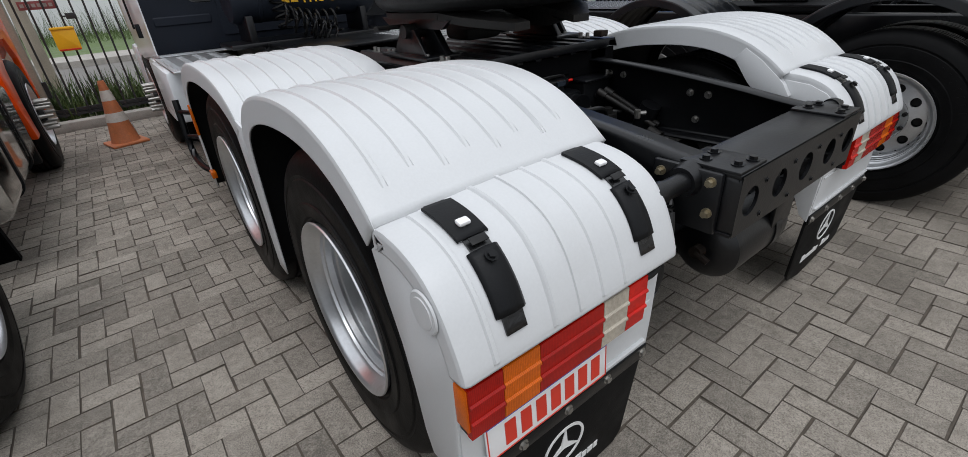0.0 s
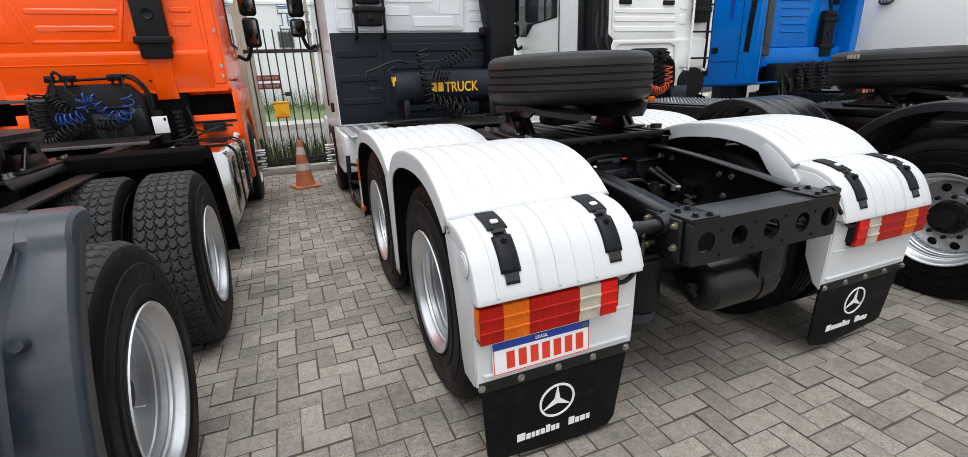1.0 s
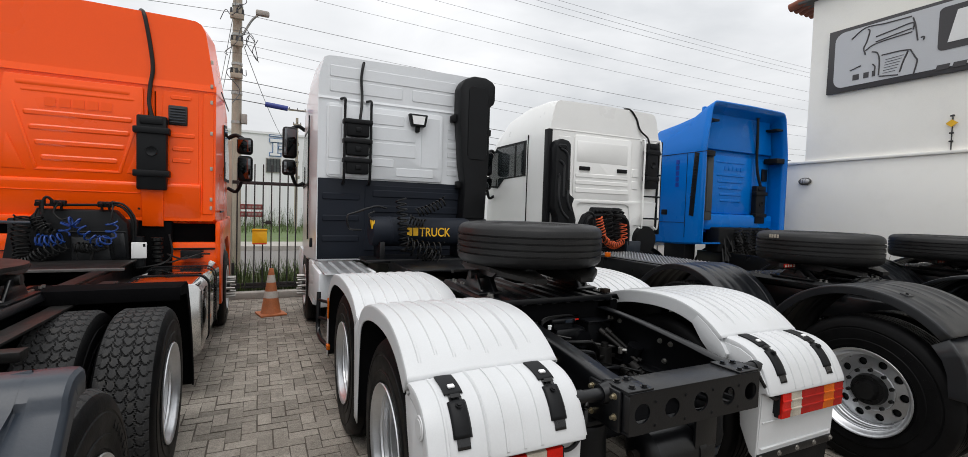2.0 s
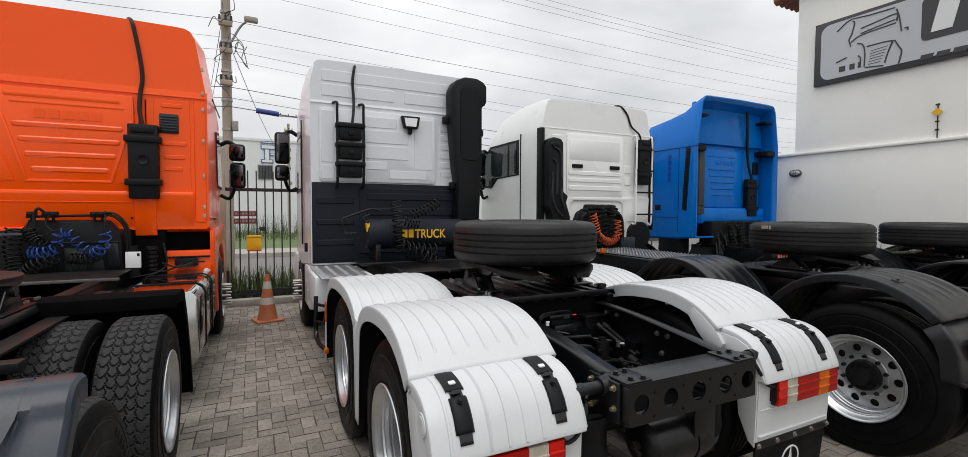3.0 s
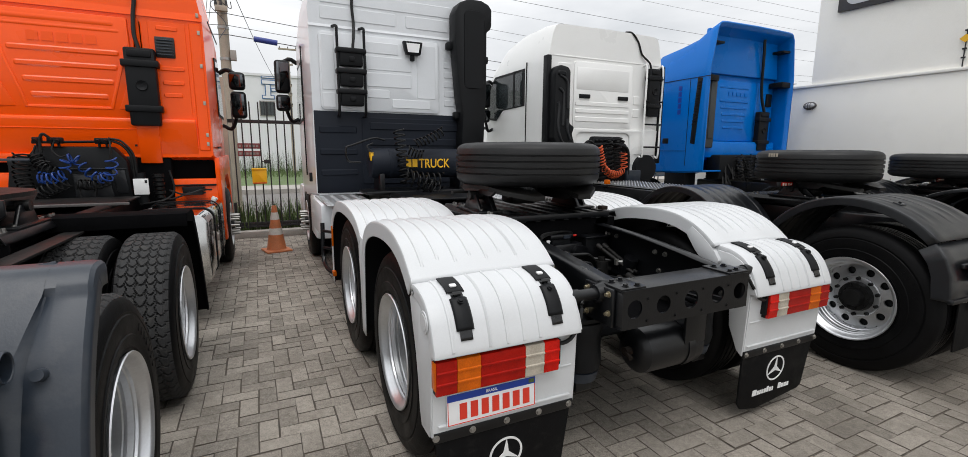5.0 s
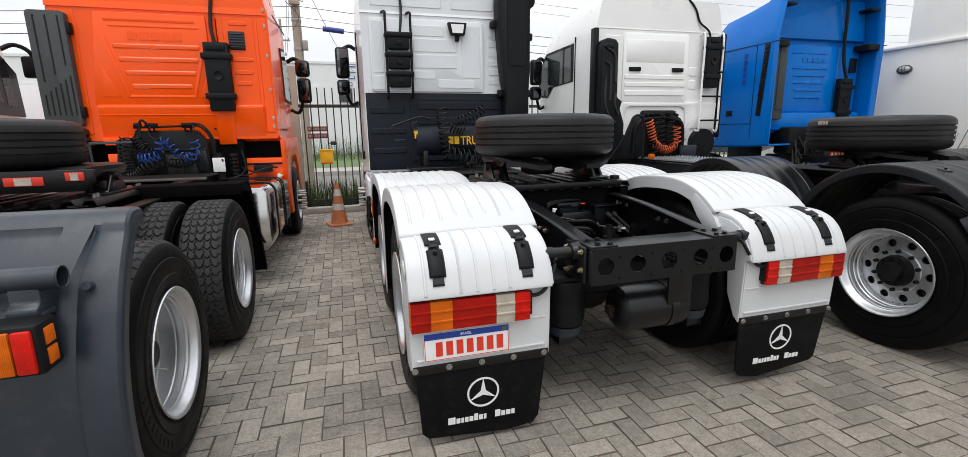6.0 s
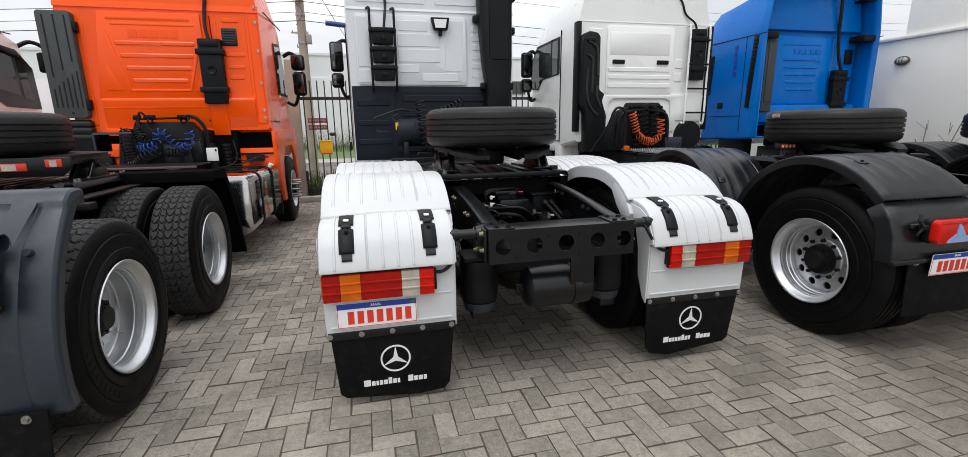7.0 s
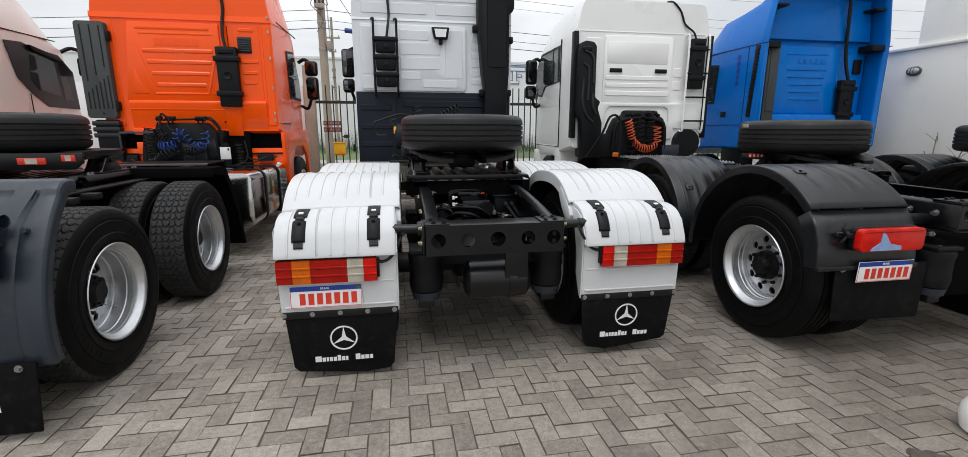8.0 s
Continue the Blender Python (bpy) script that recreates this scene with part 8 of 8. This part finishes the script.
def tufts(name, label, x0, x1, y0, y1, z, n, h, seed):
    """Many bent grass blades as one sheet of stuff."""
    rnd = random.Random(seed)
    verts, faces = [], []
    for _ in range(n):
        x, y, a = rnd.uniform(x0, x1), rnd.uniform(y0, y1), rnd.uniform(0, 6.28)
        hh, lean, w = h * rnd.uniform(0.4, 1.15), rnd.uniform(0.05, 0.45), rnd.uniform(0.008, 0.016)
        c, s = math.cos(a), math.sin(a)
        i = len(verts)
        for f in (0.0, 0.5, 0.85):
            d = lean * hh * f * f
            ww = w * (1 - f * 0.8)
            verts += [(x + c * d - s * ww, y + s * d + c * ww, z + hh * f), (x + c * d + s * ww, y + s * d - c * ww, z + hh * f)]
        verts.append((x + c * lean * hh, y + s * lean * hh, z + hh))
        faces += [(i, i + 1, i + 3, i + 2), (i + 2, i + 3, i + 5, i + 4), (i + 4, i + 5, i + 6)]
    me = bpy.data.meshes.new(name)
    me.from_pydata(verts, [], faces)
    me.materials.append(M["grass"])
    return tagged(new(name, me), label, "grass", kind="stuff")


tufts("verge_plants", "tall green grass tufts behind the fence", -3.0, 3.0, 7.8, 8.7, 0.04, 2600, 0.55, 2)
tufts("far_grass", "mown grass and weeds across the street", -12, 12, 24.6, 33.5, 0.13, 5000, 0.30, 3)
tufts("far_weeds", "weeds at the foot of the far white wall", -14, 12, 32.2, 33.8, 0.13, 1500, 1.3, 5)


def fence():
    f = thing("fence", "dark iron bar fence on the kerb", "fence", (0, 7.80, 0), kind="structure")
    bar = mesh_of("bar", prism(box(B(), -0.011, 0.011, -0.011, 0.011, 0.12, 2.365), [(-0.011, 2.365), (0.011, 2.365), (0.004, 2.378), (-0.004, 2.378)], "y", -0.011, 0.011), M["gate"], 0)
    for k in range(78):
        x = -2.16 + 0.138 * k
        if x < 8.0:
            part("bar", bar, None, f, at=pose(x, 0, 0))
    for z in (0.20, 2.036):
        part("rail", box(B(), -2.25, 8.04, 0.012, 0.045, z - 0.03, z + 0.03, 0.004), M["gate"], f)
    part("rail", box(B(), -2.25, 8.04, -0.01, 0.03, 0.14, 0.17), M["gate"], f)
    post = part("post", box(B(), -2.44, -2.24, -0.12, 0.10, 0.0, 2.75, 0.012), M["concrete"], f, "grey concrete gate post")
    bm = B()
    box(bm, -0.025, 0.025, -0.03, 0.03, 0.4, 0.6)
    part("hinge", bm, M["gate"], post, at=pose(-2.22, 0, 0))
    return f


fence()
left_wall = part("wall_left", box(B(), -14, -2.46, 7.75, 7.92, 0.0, 2.35, 0.01), M["far_wall"])
tagged(left_wall, "plain white yard wall beside the gate post", "wall", kind="structure")

box_bm = B()
prism(box_bm, rect(-0.12, 0.12, -0.14, 0.14, 0.02), "y", -0.03, 0.03, 0.006)
mail = thing("letter_box", "yellow metal box hung on the fence bars", "box", (-1.795, 7.74, 1.075))
part("body", box_bm, M["yellow"], mail)
part("lid", box(B(), -0.125, 0.125, -0.04, 0.02, 0.11, 0.135, 0.005, m=None), M["yellow"], mail)
part("fold", box(B(), -0.11, 0.11, -0.034, -0.028, -0.135, -0.115, 0.002), M["plate_red"], mail)


red_film = surface("faded_red", (0.26, 0.075, 0.075), 0.6, var=0.2)
for z in (1.606, 1.472):
    board = thing("fence_sign", "narrow faded red board tied behind the fence bars", "sign", (-1.935, 7.832, z), group="red boards on the fence")
    part("board", box(B(), -0.18, 0.18, -0.004, 0.006, -0.048, 0.048, 0.003), red_film, board)
    for k in range(6):
        part("letter_bar", box(B(), -0.18 + 0.02 + 0.055 * k, -0.18 + 0.058 + 0.055 * k, -0.006, -0.003, -0.02, 0.02), M["kerb"], board)


latch = thing("gate_latch", "small dark iron latch box on the fence bars", "latch", (-1.65, 7.80, 1.33))
part("case", box(B(), -0.055, 0.055, -0.03, 0.03, -0.035, 0.035, 0.006), M["gate"], latch)
part("bolt", rod(B(), (-0.09, 0, 0.0), (-0.05, 0, 0.0), 0.009, n=8), M["gate"], latch)


def traffic_cone():
    c = thing("traffic_cone", "faded orange traffic cone with two dirty white bands", "cone", (-1.62, 6.15, 0), 14)
    bm = B()
    box(bm, -0.185, 0.185, -0.185, 0.185, 0.0, 0.03, 0.012)
    lip = lathe(bm, [(-0.03, 0.145), (-0.05, 0.138), (-0.20, 0.112), (-0.68, 0.034), (-0.70, 0.030), (-0.70, 0.022), (-0.6, 0.030)], 40)
    for ring in lip:
        bmesh.ops.rotate(bm, verts=ring, cent=(0, 0, 0), matrix=Matrix.Rotation(radians(90), 3, "Y"))
    part("body", bm, M["cone"], c)
    for z0, z1 in ((0.26, 0.36), (0.49, 0.60)):
        bm = B()
        r = lambda z: 0.138 - (z - 0.05) * (0.138 - 0.034) / 0.63 + 0.0015
        ring = lathe(bm, [(-z0, r(z0)), (-z1, r(z1))], 40)
        bmesh.ops.rotate(bm, verts=bm.verts, cent=(0, 0, 0), matrix=Matrix.Rotation(radians(90), 3, "Y"))
        part("band", bm, M["cone_white"], c, "dirty white band")
    return c


traffic_cone()


# unidentified white object; a tub shape placed and scaled to fit the camera's view
tub = thing("tub", "white rounded object of unknown kind on the paving", "tub", (2.335, -1.11, 0.0))
bm = B()
lathe(bm, [(0.0, 0.02), (-0.002, 0.15), (-0.02, 0.175), (-0.10, 0.190), (-0.17, 0.185), (-0.22, 0.160), (-0.245, 0.11), (-0.25, 0.02)], 40)
bmesh.ops.rotate(bm, verts=bm.verts, cent=(0, 0, 0), matrix=Matrix.Rotation(radians(90), 3, "Y"))
bmesh.ops.scale(bm, verts=bm.verts, vec=(0.75, 0.75, 0.75))
part("body", bm, M["man_white"], tub)


def oil_stains():
    """A thin ragged film of old oil on the paving."""
    film = surface("old_oil", (0.075, 0.066, 0.056), 0.7, spec=0.2, var=0.5, scale=14)
    rnd = random.Random(12)
    for x, y, r in ((1.85, -1.17, 0.050),):
        ph = [rnd.uniform(0, 6.28) for _ in range(3)]
        edge = []
        for k in range(28):
            a = 2 * math.pi * k / 28
            q = r * (1 + 0.25 * math.sin(2 * a + ph[0]) + 0.16 * math.sin(5 * a + ph[1]) + 0.08 * math.sin(9 * a + ph[2]))
            edge.append((x + 1.5 * q * math.cos(a), y + q * math.sin(a)))
        part("oil_stain", prism(B(), edge, "z", 0.0005, 0.0030), film, pavement, "dark old oil stain", smooth=0)


oil_stains()


# ---- the white wall and building beside the yard ----
wall = part("wall_right", box(B(), 8.05, 8.25, -12, 7.7, 0.0, 2.80, 0.006), M["wall"])
tagged(wall, "white painted yard wall with a ledge", "wall", kind="structure")
ledge = part("wall_ledge", box(B(), 8.010, 8.30, -12, 7.72, 2.80, 2.855, 0.012), M["wall"])
tagged(ledge, "white ledge on top of the yard wall", "ledge", kind="structure")
upper = part("building_wall", box(B(), 8.07, 13.0, -12, 4.19, 2.855, 6.0), M["wall"], smooth=0)
tagged(upper, "plain white upper wall of the dealer building", "wall", kind="structure")


def roof_eave():
    r = thing("roof_eave", "row of brown roof tiles at the wall's top", "roof", (7.93, 4.42, 6.02), kind="structure")
    part("board", box(B(), 0, 4.4, -17, 0.0, -0.02, 0.02), M["sign_dark"], r)
    t = mesh_of("tile", rod(B(), (0, 0, 0), (0, 0.35, -0.06), 0.075, 0.085, 10), M["tile"], 40)
    for k in range(24):
        part("tile", t, None, r, at=pose(0.08 + 0.17 * k, -0.15, 0.06))
    return r


roof_eave()


def wall_sign():
    s = thing("wall_sign", "long grey sign board with a dark frame and a line drawing", "sign", (8.06, 0, 0))
    m = pose(0, 0, 0, 0, 0, -90)
    part("frame", prism(B(), [(-3.84, 4.09), (3.8, 4.02), (3.8, 5.20), (-3.83, 5.26)], "y", -0.06, 0.0, 0.004), M["sign_dark"], s, at=m)
    part("panel", prism(B(), rect(-3.72, 3.7, 4.17, 5.19, 0.16, 6), "y", -0.068, -0.058), M["sign_grey"], s, at=m)
    strokes = (((-3.45, 5.02), (-3.24, 5.16), (-2.95, 5.14), (-2.58, 5.13)), ((-3.20, 5.12), (-3.17, 5.08), (-3.21, 4.90), (-3.25, 4.80), (-3.22, 4.68)), ((-3.07, 4.95), (-2.80, 4.99), (-2.56, 5.02), (-2.55, 4.90)), ((-3.07, 4.86), (-2.80, 4.90), (-2.57, 4.93)), ((-3.22, 4.75), (-3.06, 4.83), (-2.56, 4.87)), ((-3.12, 4.70), (-3.04, 4.66), (-3.00, 4.52), (-3.00, 4.26)), ((-2.97, 4.60), (-2.72, 4.60), (-2.57, 4.58)), ((-2.60, 4.57), (-2.66, 4.40), (-2.70, 4.24)), ((-2.57, 4.58), (-2.50, 4.44), (-2.47, 4.36), (-2.51, 4.15)), ((-2.56, 5.10), (-2.52, 4.96), (-2.48, 4.70)), ((-2.44, 4.74), (-2.40, 4.74), (-2.40, 4.69)), ((-3.45, 4.45), (-3.28, 4.50)), ((-2.99, 4.24), (-2.72, 4.20)), ((-3.10, 4.48), (-3.06, 4.42), (-3.07, 4.30)))
    for pts in strokes:
        part("stroke", tube(B(), bend([(x, -0.069, z) for x, z in pts], 4), 0.0125, 5), M["sign_dark"], s, "dark brush line of a vehicle drawing", at=m)
    for k in range(6):
        part("stroke", tube(B(), [(-2.94 + 0.006 * k, -0.069, 4.28 + 0.045 * k), (-2.76 + 0.02 * k, -0.069, 4.285 + 0.047 * k)], 0.006, 5), M["sign_dark"], s, at=m)
    for x, w in ((-3.40, 0.10), (-3.23, 0.08), (-3.10, 0.05)):
        part("letter_bar", box(B(), x, x + w, -0.072, -0.067, 4.26, 4.36), M["sign_dark"], s, at=m)
    field = part("dark_field", prism(B(), rect(-2.22, 2.6, 4.44, 5.12, 0.07), "y", -0.074, -0.066), M["sign_dark"], s, at=m)
    for k in range(10):
        x = -2.10 + 0.46 * k
        part("letter_bar", prism(B(), [(x, 4.55), (x + 0.26, 4.55), (x + 0.36, 5.03), (x + 0.10, 5.03)], "y", -0.080, -0.073), M["mark"], field, "plain white slanted bar")
    for k in range(20):
        part("letter_bar", prism(B(), [(-2.23 + 0.2 * k, 4.14), (-2.07 + 0.2 * k, 4.14), (-2.05 + 0.2 * k, 4.22), (-2.21 + 0.2 * k, 4.22)], "y", -0.072, -0.067), M["sign_dark"], s, at=m)
    return s


wall_sign()


def wall_lamp():
    w = thing("wall_lamp", "oval wall lamp in a pale grey housing", "lamp", (8.05, 4.15, 2.45))
    bm = B()
    t = B()
    bmesh.ops.create_uvsphere(t, u_segments=24, v_segments=14, radius=1.0)
    join(bm, t, pose(-0.02, 0, 0) @ Matrix.Diagonal((0.04, 0.125, 0.075, 1)))
    part("housing", bm, M["walk_grey"], w, "weathered grey housing")
    bm = B()
    t = B()
    bmesh.ops.create_uvsphere(t, u_segments=24, v_segments=14, radius=1.0)
    join(bm, t, pose(-0.045, -0.008, 0.006) @ Matrix.Diagonal((0.045, 0.092, 0.050, 1)))
    part("glass_dome", bm, M["sign_grey"], w, "dull glass dome")
    for k in (-1, 0, 1):
        part("guard_wire", tube(B(), bend([(0.0, 0.05 * k, 0.072), (-0.085, 0.045 * k, 0.040), (-0.095, 0.045 * k, 0.0), (-0.085, 0.045 * k, -0.040), (0.0, 0.05 * k, -0.072)], 4), 0.005, 6), M["walk_grey"], w)
    return w


wall_lamp()
wire_post = thing("wire_post", "thin post of a security wire with a yellow sign", "post", (8.06, 2.0, 2.855))
part("pole", rod(B(), (0, 0, 0), (0, 0, 0.56), 0.008, n=8), M["gate"], wire_post)
for z in (0.14, 0.27, 0.40, 0.54):
    part("insulator", rod(B(), (-0.012, -0.025, z), (-0.012, 0.025, z), 0.013, n=8), M["gate"], wire_post)
part("warning_plate", prism(B(), [(-0.075, 0.42), (0.0, 0.36), (0.075, 0.42), (0.0, 0.48)], "x", -0.03, -0.024), M["yellow"], wire_post, "yellow warning plate")


def dry_plants():
    rnd = random.Random(7)
    bm = B()
    for k in range(26):
        y, x = rnd.uniform(-1.0, 3.6), rnd.uniform(7.75, 8.0)
        h = rnd.uniform(0.7, 1.55)
        p = [(x, y, 0.0), (x + rnd.uniform(-0.05, 0.02), y + rnd.uniform(-0.1, 0.1), h * 0.6), (x - rnd.uniform(0, 0.1), y + rnd.uniform(-0.2, 0.2), h)]
        tube(bm, p, 0.007, 5)
        for j in range(4):
            z = h * rnd.uniform(0.5, 0.95)
            tube(bm, [(x, y, z), (x - rnd.uniform(0, 0.1), y + rnd.uniform(-0.18, 0.18), z + 0.14)], 0.004, 4)
    ob = part("dry_plants", bm, M["straw"])
    return tagged(ob, "dry leafless stalks at the wall's foot", "plant", kind="stuff")


dry_plants()


# ---- across the street ----
def far_building():
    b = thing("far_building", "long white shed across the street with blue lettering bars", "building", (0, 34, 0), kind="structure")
    part("wall", box(B(), -60, 60, 0, 8, 0, 6.5), M["far_wall"], b, smooth=0)
    part("parapet", box(B(), -60, 60, -0.06, 0.3, 6.42, 6.58), M["far_wall"], b, smooth=0)
    part("gate_leaf", box(B(), -20, -2.9, -0.10, -0.01, 0.1, 4.9), M["far_wall"], b, smooth=0)
    for x, w in ((-1.165, 0.80), (10.5, 1.4), (22, 1.4)):
        win = part("window", box(B(), x - w / 2 - 0.08, x + w / 2 + 0.08, -0.05, 0.02, 3.80, 4.82), M["kerb"], b)
        part("pane", box(B(), x - w / 2, x + w / 2, -0.07, -0.04, 3.87, 4.75), M["glass"], win)
        for k in range(5):
            part("grille_bar", box(B(), x - w / 2 + w * k / 4 - 0.02, x - w / 2 + w * k / 4 + 0.02, -0.11, -0.07, 3.85, 4.77), M["gate"], win)
    blue = surface("faded_blue", (0.075, 0.16, 0.32), 0.6, var=0.1)
    for x in (-1.44, 3.4, 7.9):
        for a, c, e, f in ((0.0, 1.75, 6.28, 6.44), (0.0, 1.30, 5.88, 6.20), (0.20, 0.58, 5.10, 5.92), (0.0, 0.78, 4.94, 5.20), (0.56, 0.98, 5.45, 5.66)):
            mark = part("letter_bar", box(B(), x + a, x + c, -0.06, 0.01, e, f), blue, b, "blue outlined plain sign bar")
            part("fill", box(B(), x + a + 0.06, x + c - 0.06, -0.075, -0.05, e + 0.05, f - 0.05), M["far_wall"], mark)
    return b


far_building()


def street_pole(x, y, h, lamp=True):
    p = thing("utility_pole", "grey concrete utility pole with lamp and cables", "pole", (x, y, 0.03))
    part("shaft", rod(B(), (0, 0, 0), (0, 0, h), 0.105, 0.080, 14), M["concrete"], p)
    for z, w in ((7.65, 1.1), (6.75, 0.5), (5.45, 0.25), (4.9, 0.22), (4.25, 0.22)):
        part("cross_arm", box(B(), -w / 2, w / 2, -0.22, -0.12, z - 0.05, z + 0.05, 0.008), M["concrete"], p)
        for k in range(3):
            part("insulator", rod(B(), (-w * 0.42 + w * 0.42 * k, -0.17, z + 0.04), (-w * 0.42 + w * 0.42 * k, -0.17, z + 0.16), 0.03, 0.02, 10), M["gate"], p)
    for z in (3.3, 3.9, 4.5, 5.1, 5.7, 6.3):
        part("clamp", rod(B(), (0, 0, z), (0, 0, z + 0.05), 0.106, n=14), M["steel"], p)
    if lamp:
        bm = tube(B(), bend([(0.10, 0, 5.15), (0.26, -0.05, 5.45), (0.42, -0.1, 5.62)], 6), 0.022, 8)
        arm = part("lamp_arm", bm, M["steel"], p)
        part("lamp_head", box(B(), 0.34, 0.60, -0.17, -0.04, 5.57, 5.68, 0.03), M["kerb"], arm)
    part("junction_box", box(B(), 0.09, 0.20, -0.10, 0.02, 3.30, 3.50, 0.01), M["kerb"], p)
    return p


street_pole(-2.27, 9.6, 8.8)
street_pole(-5.0, 33.0, 9.0, False)
street_pole(0.15, 31.0, 7.2, False)


def street_wires():
    """Cables along the street and to the pole."""
    rnd = random.Random(11)
    out = []
    rows = [(7.78, -0.02, 0.007), (7.62, -0.01, 0.007), (7.45, -0.02, 0.007), (6.90, -0.02, 0.007), (6.55, -0.01, 0.006), (6.2, -0.02, 0.006), (5.55, -0.02, 0.009), (5.2, -0.01, 0.006), (4.95, -0.02, 0.007), (4.75, -0.01, 0.006), (4.20, -0.02, 0.013), (3.98, -0.02, 0.010), (3.80, -0.03, 0.016)]
    for z, dy, r in rows:
        pts = []
        for k in range(0, 61):
            x = -62.22 + 2 * k
            u = ((x + 2.22) / 30.0) % 1.0
            pts.append((x, 9.45 + dy, z - 4 * u * (1 - u) * (0.35 + 0.3 * (z < 5))))
        w = part("cable", tube(B(), pts, r * 0.55, 5), M["wire"])
        tagged(w, "thin dark overhead cable along the street", "cable", group="overhead cables")
    bm = B()
    for k in range(7):
        z0 = rnd.uniform(3.9, 6.4)
        pts = [(-2.22 + rnd.uniform(-0.15, 0.15), 9.42, z0)]
        for j in range(5):
            pts.append((pts[-1][0] + rnd.uniform(-0.25, 0.25), 9.4 + rnd.uniform(-0.12, 0.1), pts[-1][2] + rnd.uniform(-0.35, 0.25)))
        tube(bm, bend(pts, 6), 0.008, 5)
    loops = part("cable_loops", bm, M["wire"])
    tagged(loops, "tangled black cable loops on the pole", "cable")
    for z0, z1, y1 in ((6.6, 6.2, 33.0), (6.0, 5.6, 33.0), (5.1, 5.0, 31.0)):
        pts = [(-2.2 + (0.15 + 2.2) * k / 20 * (1 if y1 == 31 else -1.2), 9.6 + (y1 - 9.6) * k / 20, z0 + (z1 - z0) * k / 20 - 2.4 * (k / 20) * (1 - k / 20)) for k in range(21)]
        w = part("cable", tube(B(), pts, 0.008, 5), M["wire"])
        tagged(w, "dark cable that crosses the street", "cable", group="overhead cables")
    sleeve = part("cable_sleeve", tube(B(), [(-1.73, 9.42, 3.765), (-1.50, 9.42, 3.745), (-1.29, 9.42, 3.725)], 0.055, 12), surface("blue_sleeve", (0.02, 0.04, 0.22), 0.5, var=0.2))
    tagged(sleeve, "blue splice sleeve on an overhead cable", "cable sleeve")


street_wires()


# ---- paving blocks, laid last ----
PITCH, LAY = 0.1025, radians(0.5)
BLOCK_L, BLOCK_W = 0.2016, 0.0991


def block_mesh(name, mat):
    v, f = block_shape(0, 0, 0, 0, 0.0, 0.0)
    me = bpy.data.meshes.new(name)
    me.from_pydata(v, [], f)
    me.materials.append(mat)
    me.materials.append(M["sand"])
    for k, p in enumerate(me.polygons):
        p.material_index = 0 if k == len(f) - 1 else 1
    return me


def block_shape(x, y, turn, z, tx, ty, start=0):
    """A paver with a chamfered top: its vertices and faces."""
    a, b, c = BLOCK_L / 2, BLOCK_W / 2, 0.0020
    cs, sn = math.cos(turn), math.sin(turn)
    v = []
    for u, w, h in ((a, b, -0.05), (a - 0.0008, b - 0.0008, -0.003), (a - c, b - c, 0.0)):
        for sx, sy in ((-1, -1), (1, -1), (1, 1), (-1, 1)):
            px, py = sx * u, sy * w
            v.append((x + cs * px - sn * py, y + sn * px + cs * py, z + h + tx * px + ty * py))
    f = []
    for k in (0, 4):
        for i in range(4):
            j = (i + 1) % 4
            f.append((start + k + i, start + k + j, start + k + 4 + j, start + k + 4 + i))
    f.append((start + 8, start + 9, start + 10, start + 11))
    return v, f


def paving():
    rnd = random.Random(21)
    shape = block_mesh("paver", M["paver"])
    verts, faces, count = [], [], 0
    cs, sn = math.cos(LAY), math.sin(LAY)
    ox, oy = -0.405, -0.46
    for j in range(-75, 100):
        for n in range(-55, 50):
            for kind in (0, 1):
                if kind == 0:
                    gx, gy, turn = j + 4 * n + 1.0, j + 0.5, 0.0
                else:
                    gx, gy, turn = j + 4 * n + 3.5, j + 1.0, math.pi / 2
                gx -= 3.0
                px, py = gx * PITCH, gy * PITCH
                x, y = ox + cs * px - sn * py, oy + sn * px + cs * py
                if not (-9.5 < x < 7.95 and -6.5 < y < 7.44):
                    continue
                dz, tx, ty = rnd.uniform(-0.0030, 0.0012), rnd.uniform(-0.010, 0.010), rnd.uniform(-0.014, 0.014)
                a = turn + LAY + rnd.uniform(-0.014, 0.014)
                x, y = x + rnd.uniform(-0.0030, 0.0030), y + rnd.uniform(-0.0030, 0.0030)
                if -1.75 < x < 1.15 and -1.25 < y < 0.62 and count < 300:
                    count += 1
                    part("paver", shape, None, pavement, at=Matrix.Translation((x, y, dz)) @ Euler((ty, -tx, a)).to_matrix().to_4x4())
                else:
                    v, f = block_shape(x, y, a, dz, tx, ty, len(verts))
                    verts += v
                    faces += f
    me = bpy.data.meshes.new("paver_field")
    me.from_pydata(verts, [], faces)
    me.materials.append(M["paver_bed"])
    me.materials.append(M["sand"])
    for k, p in enumerate(me.polygons):
        p.material_index = 0 if k % 9 == 8 else 1
    ob = new("paver_field", me)
    ob.parent = pavement
    tagged(ob, "grey concrete paving blocks in herringbone", kind="stuff")


paving()
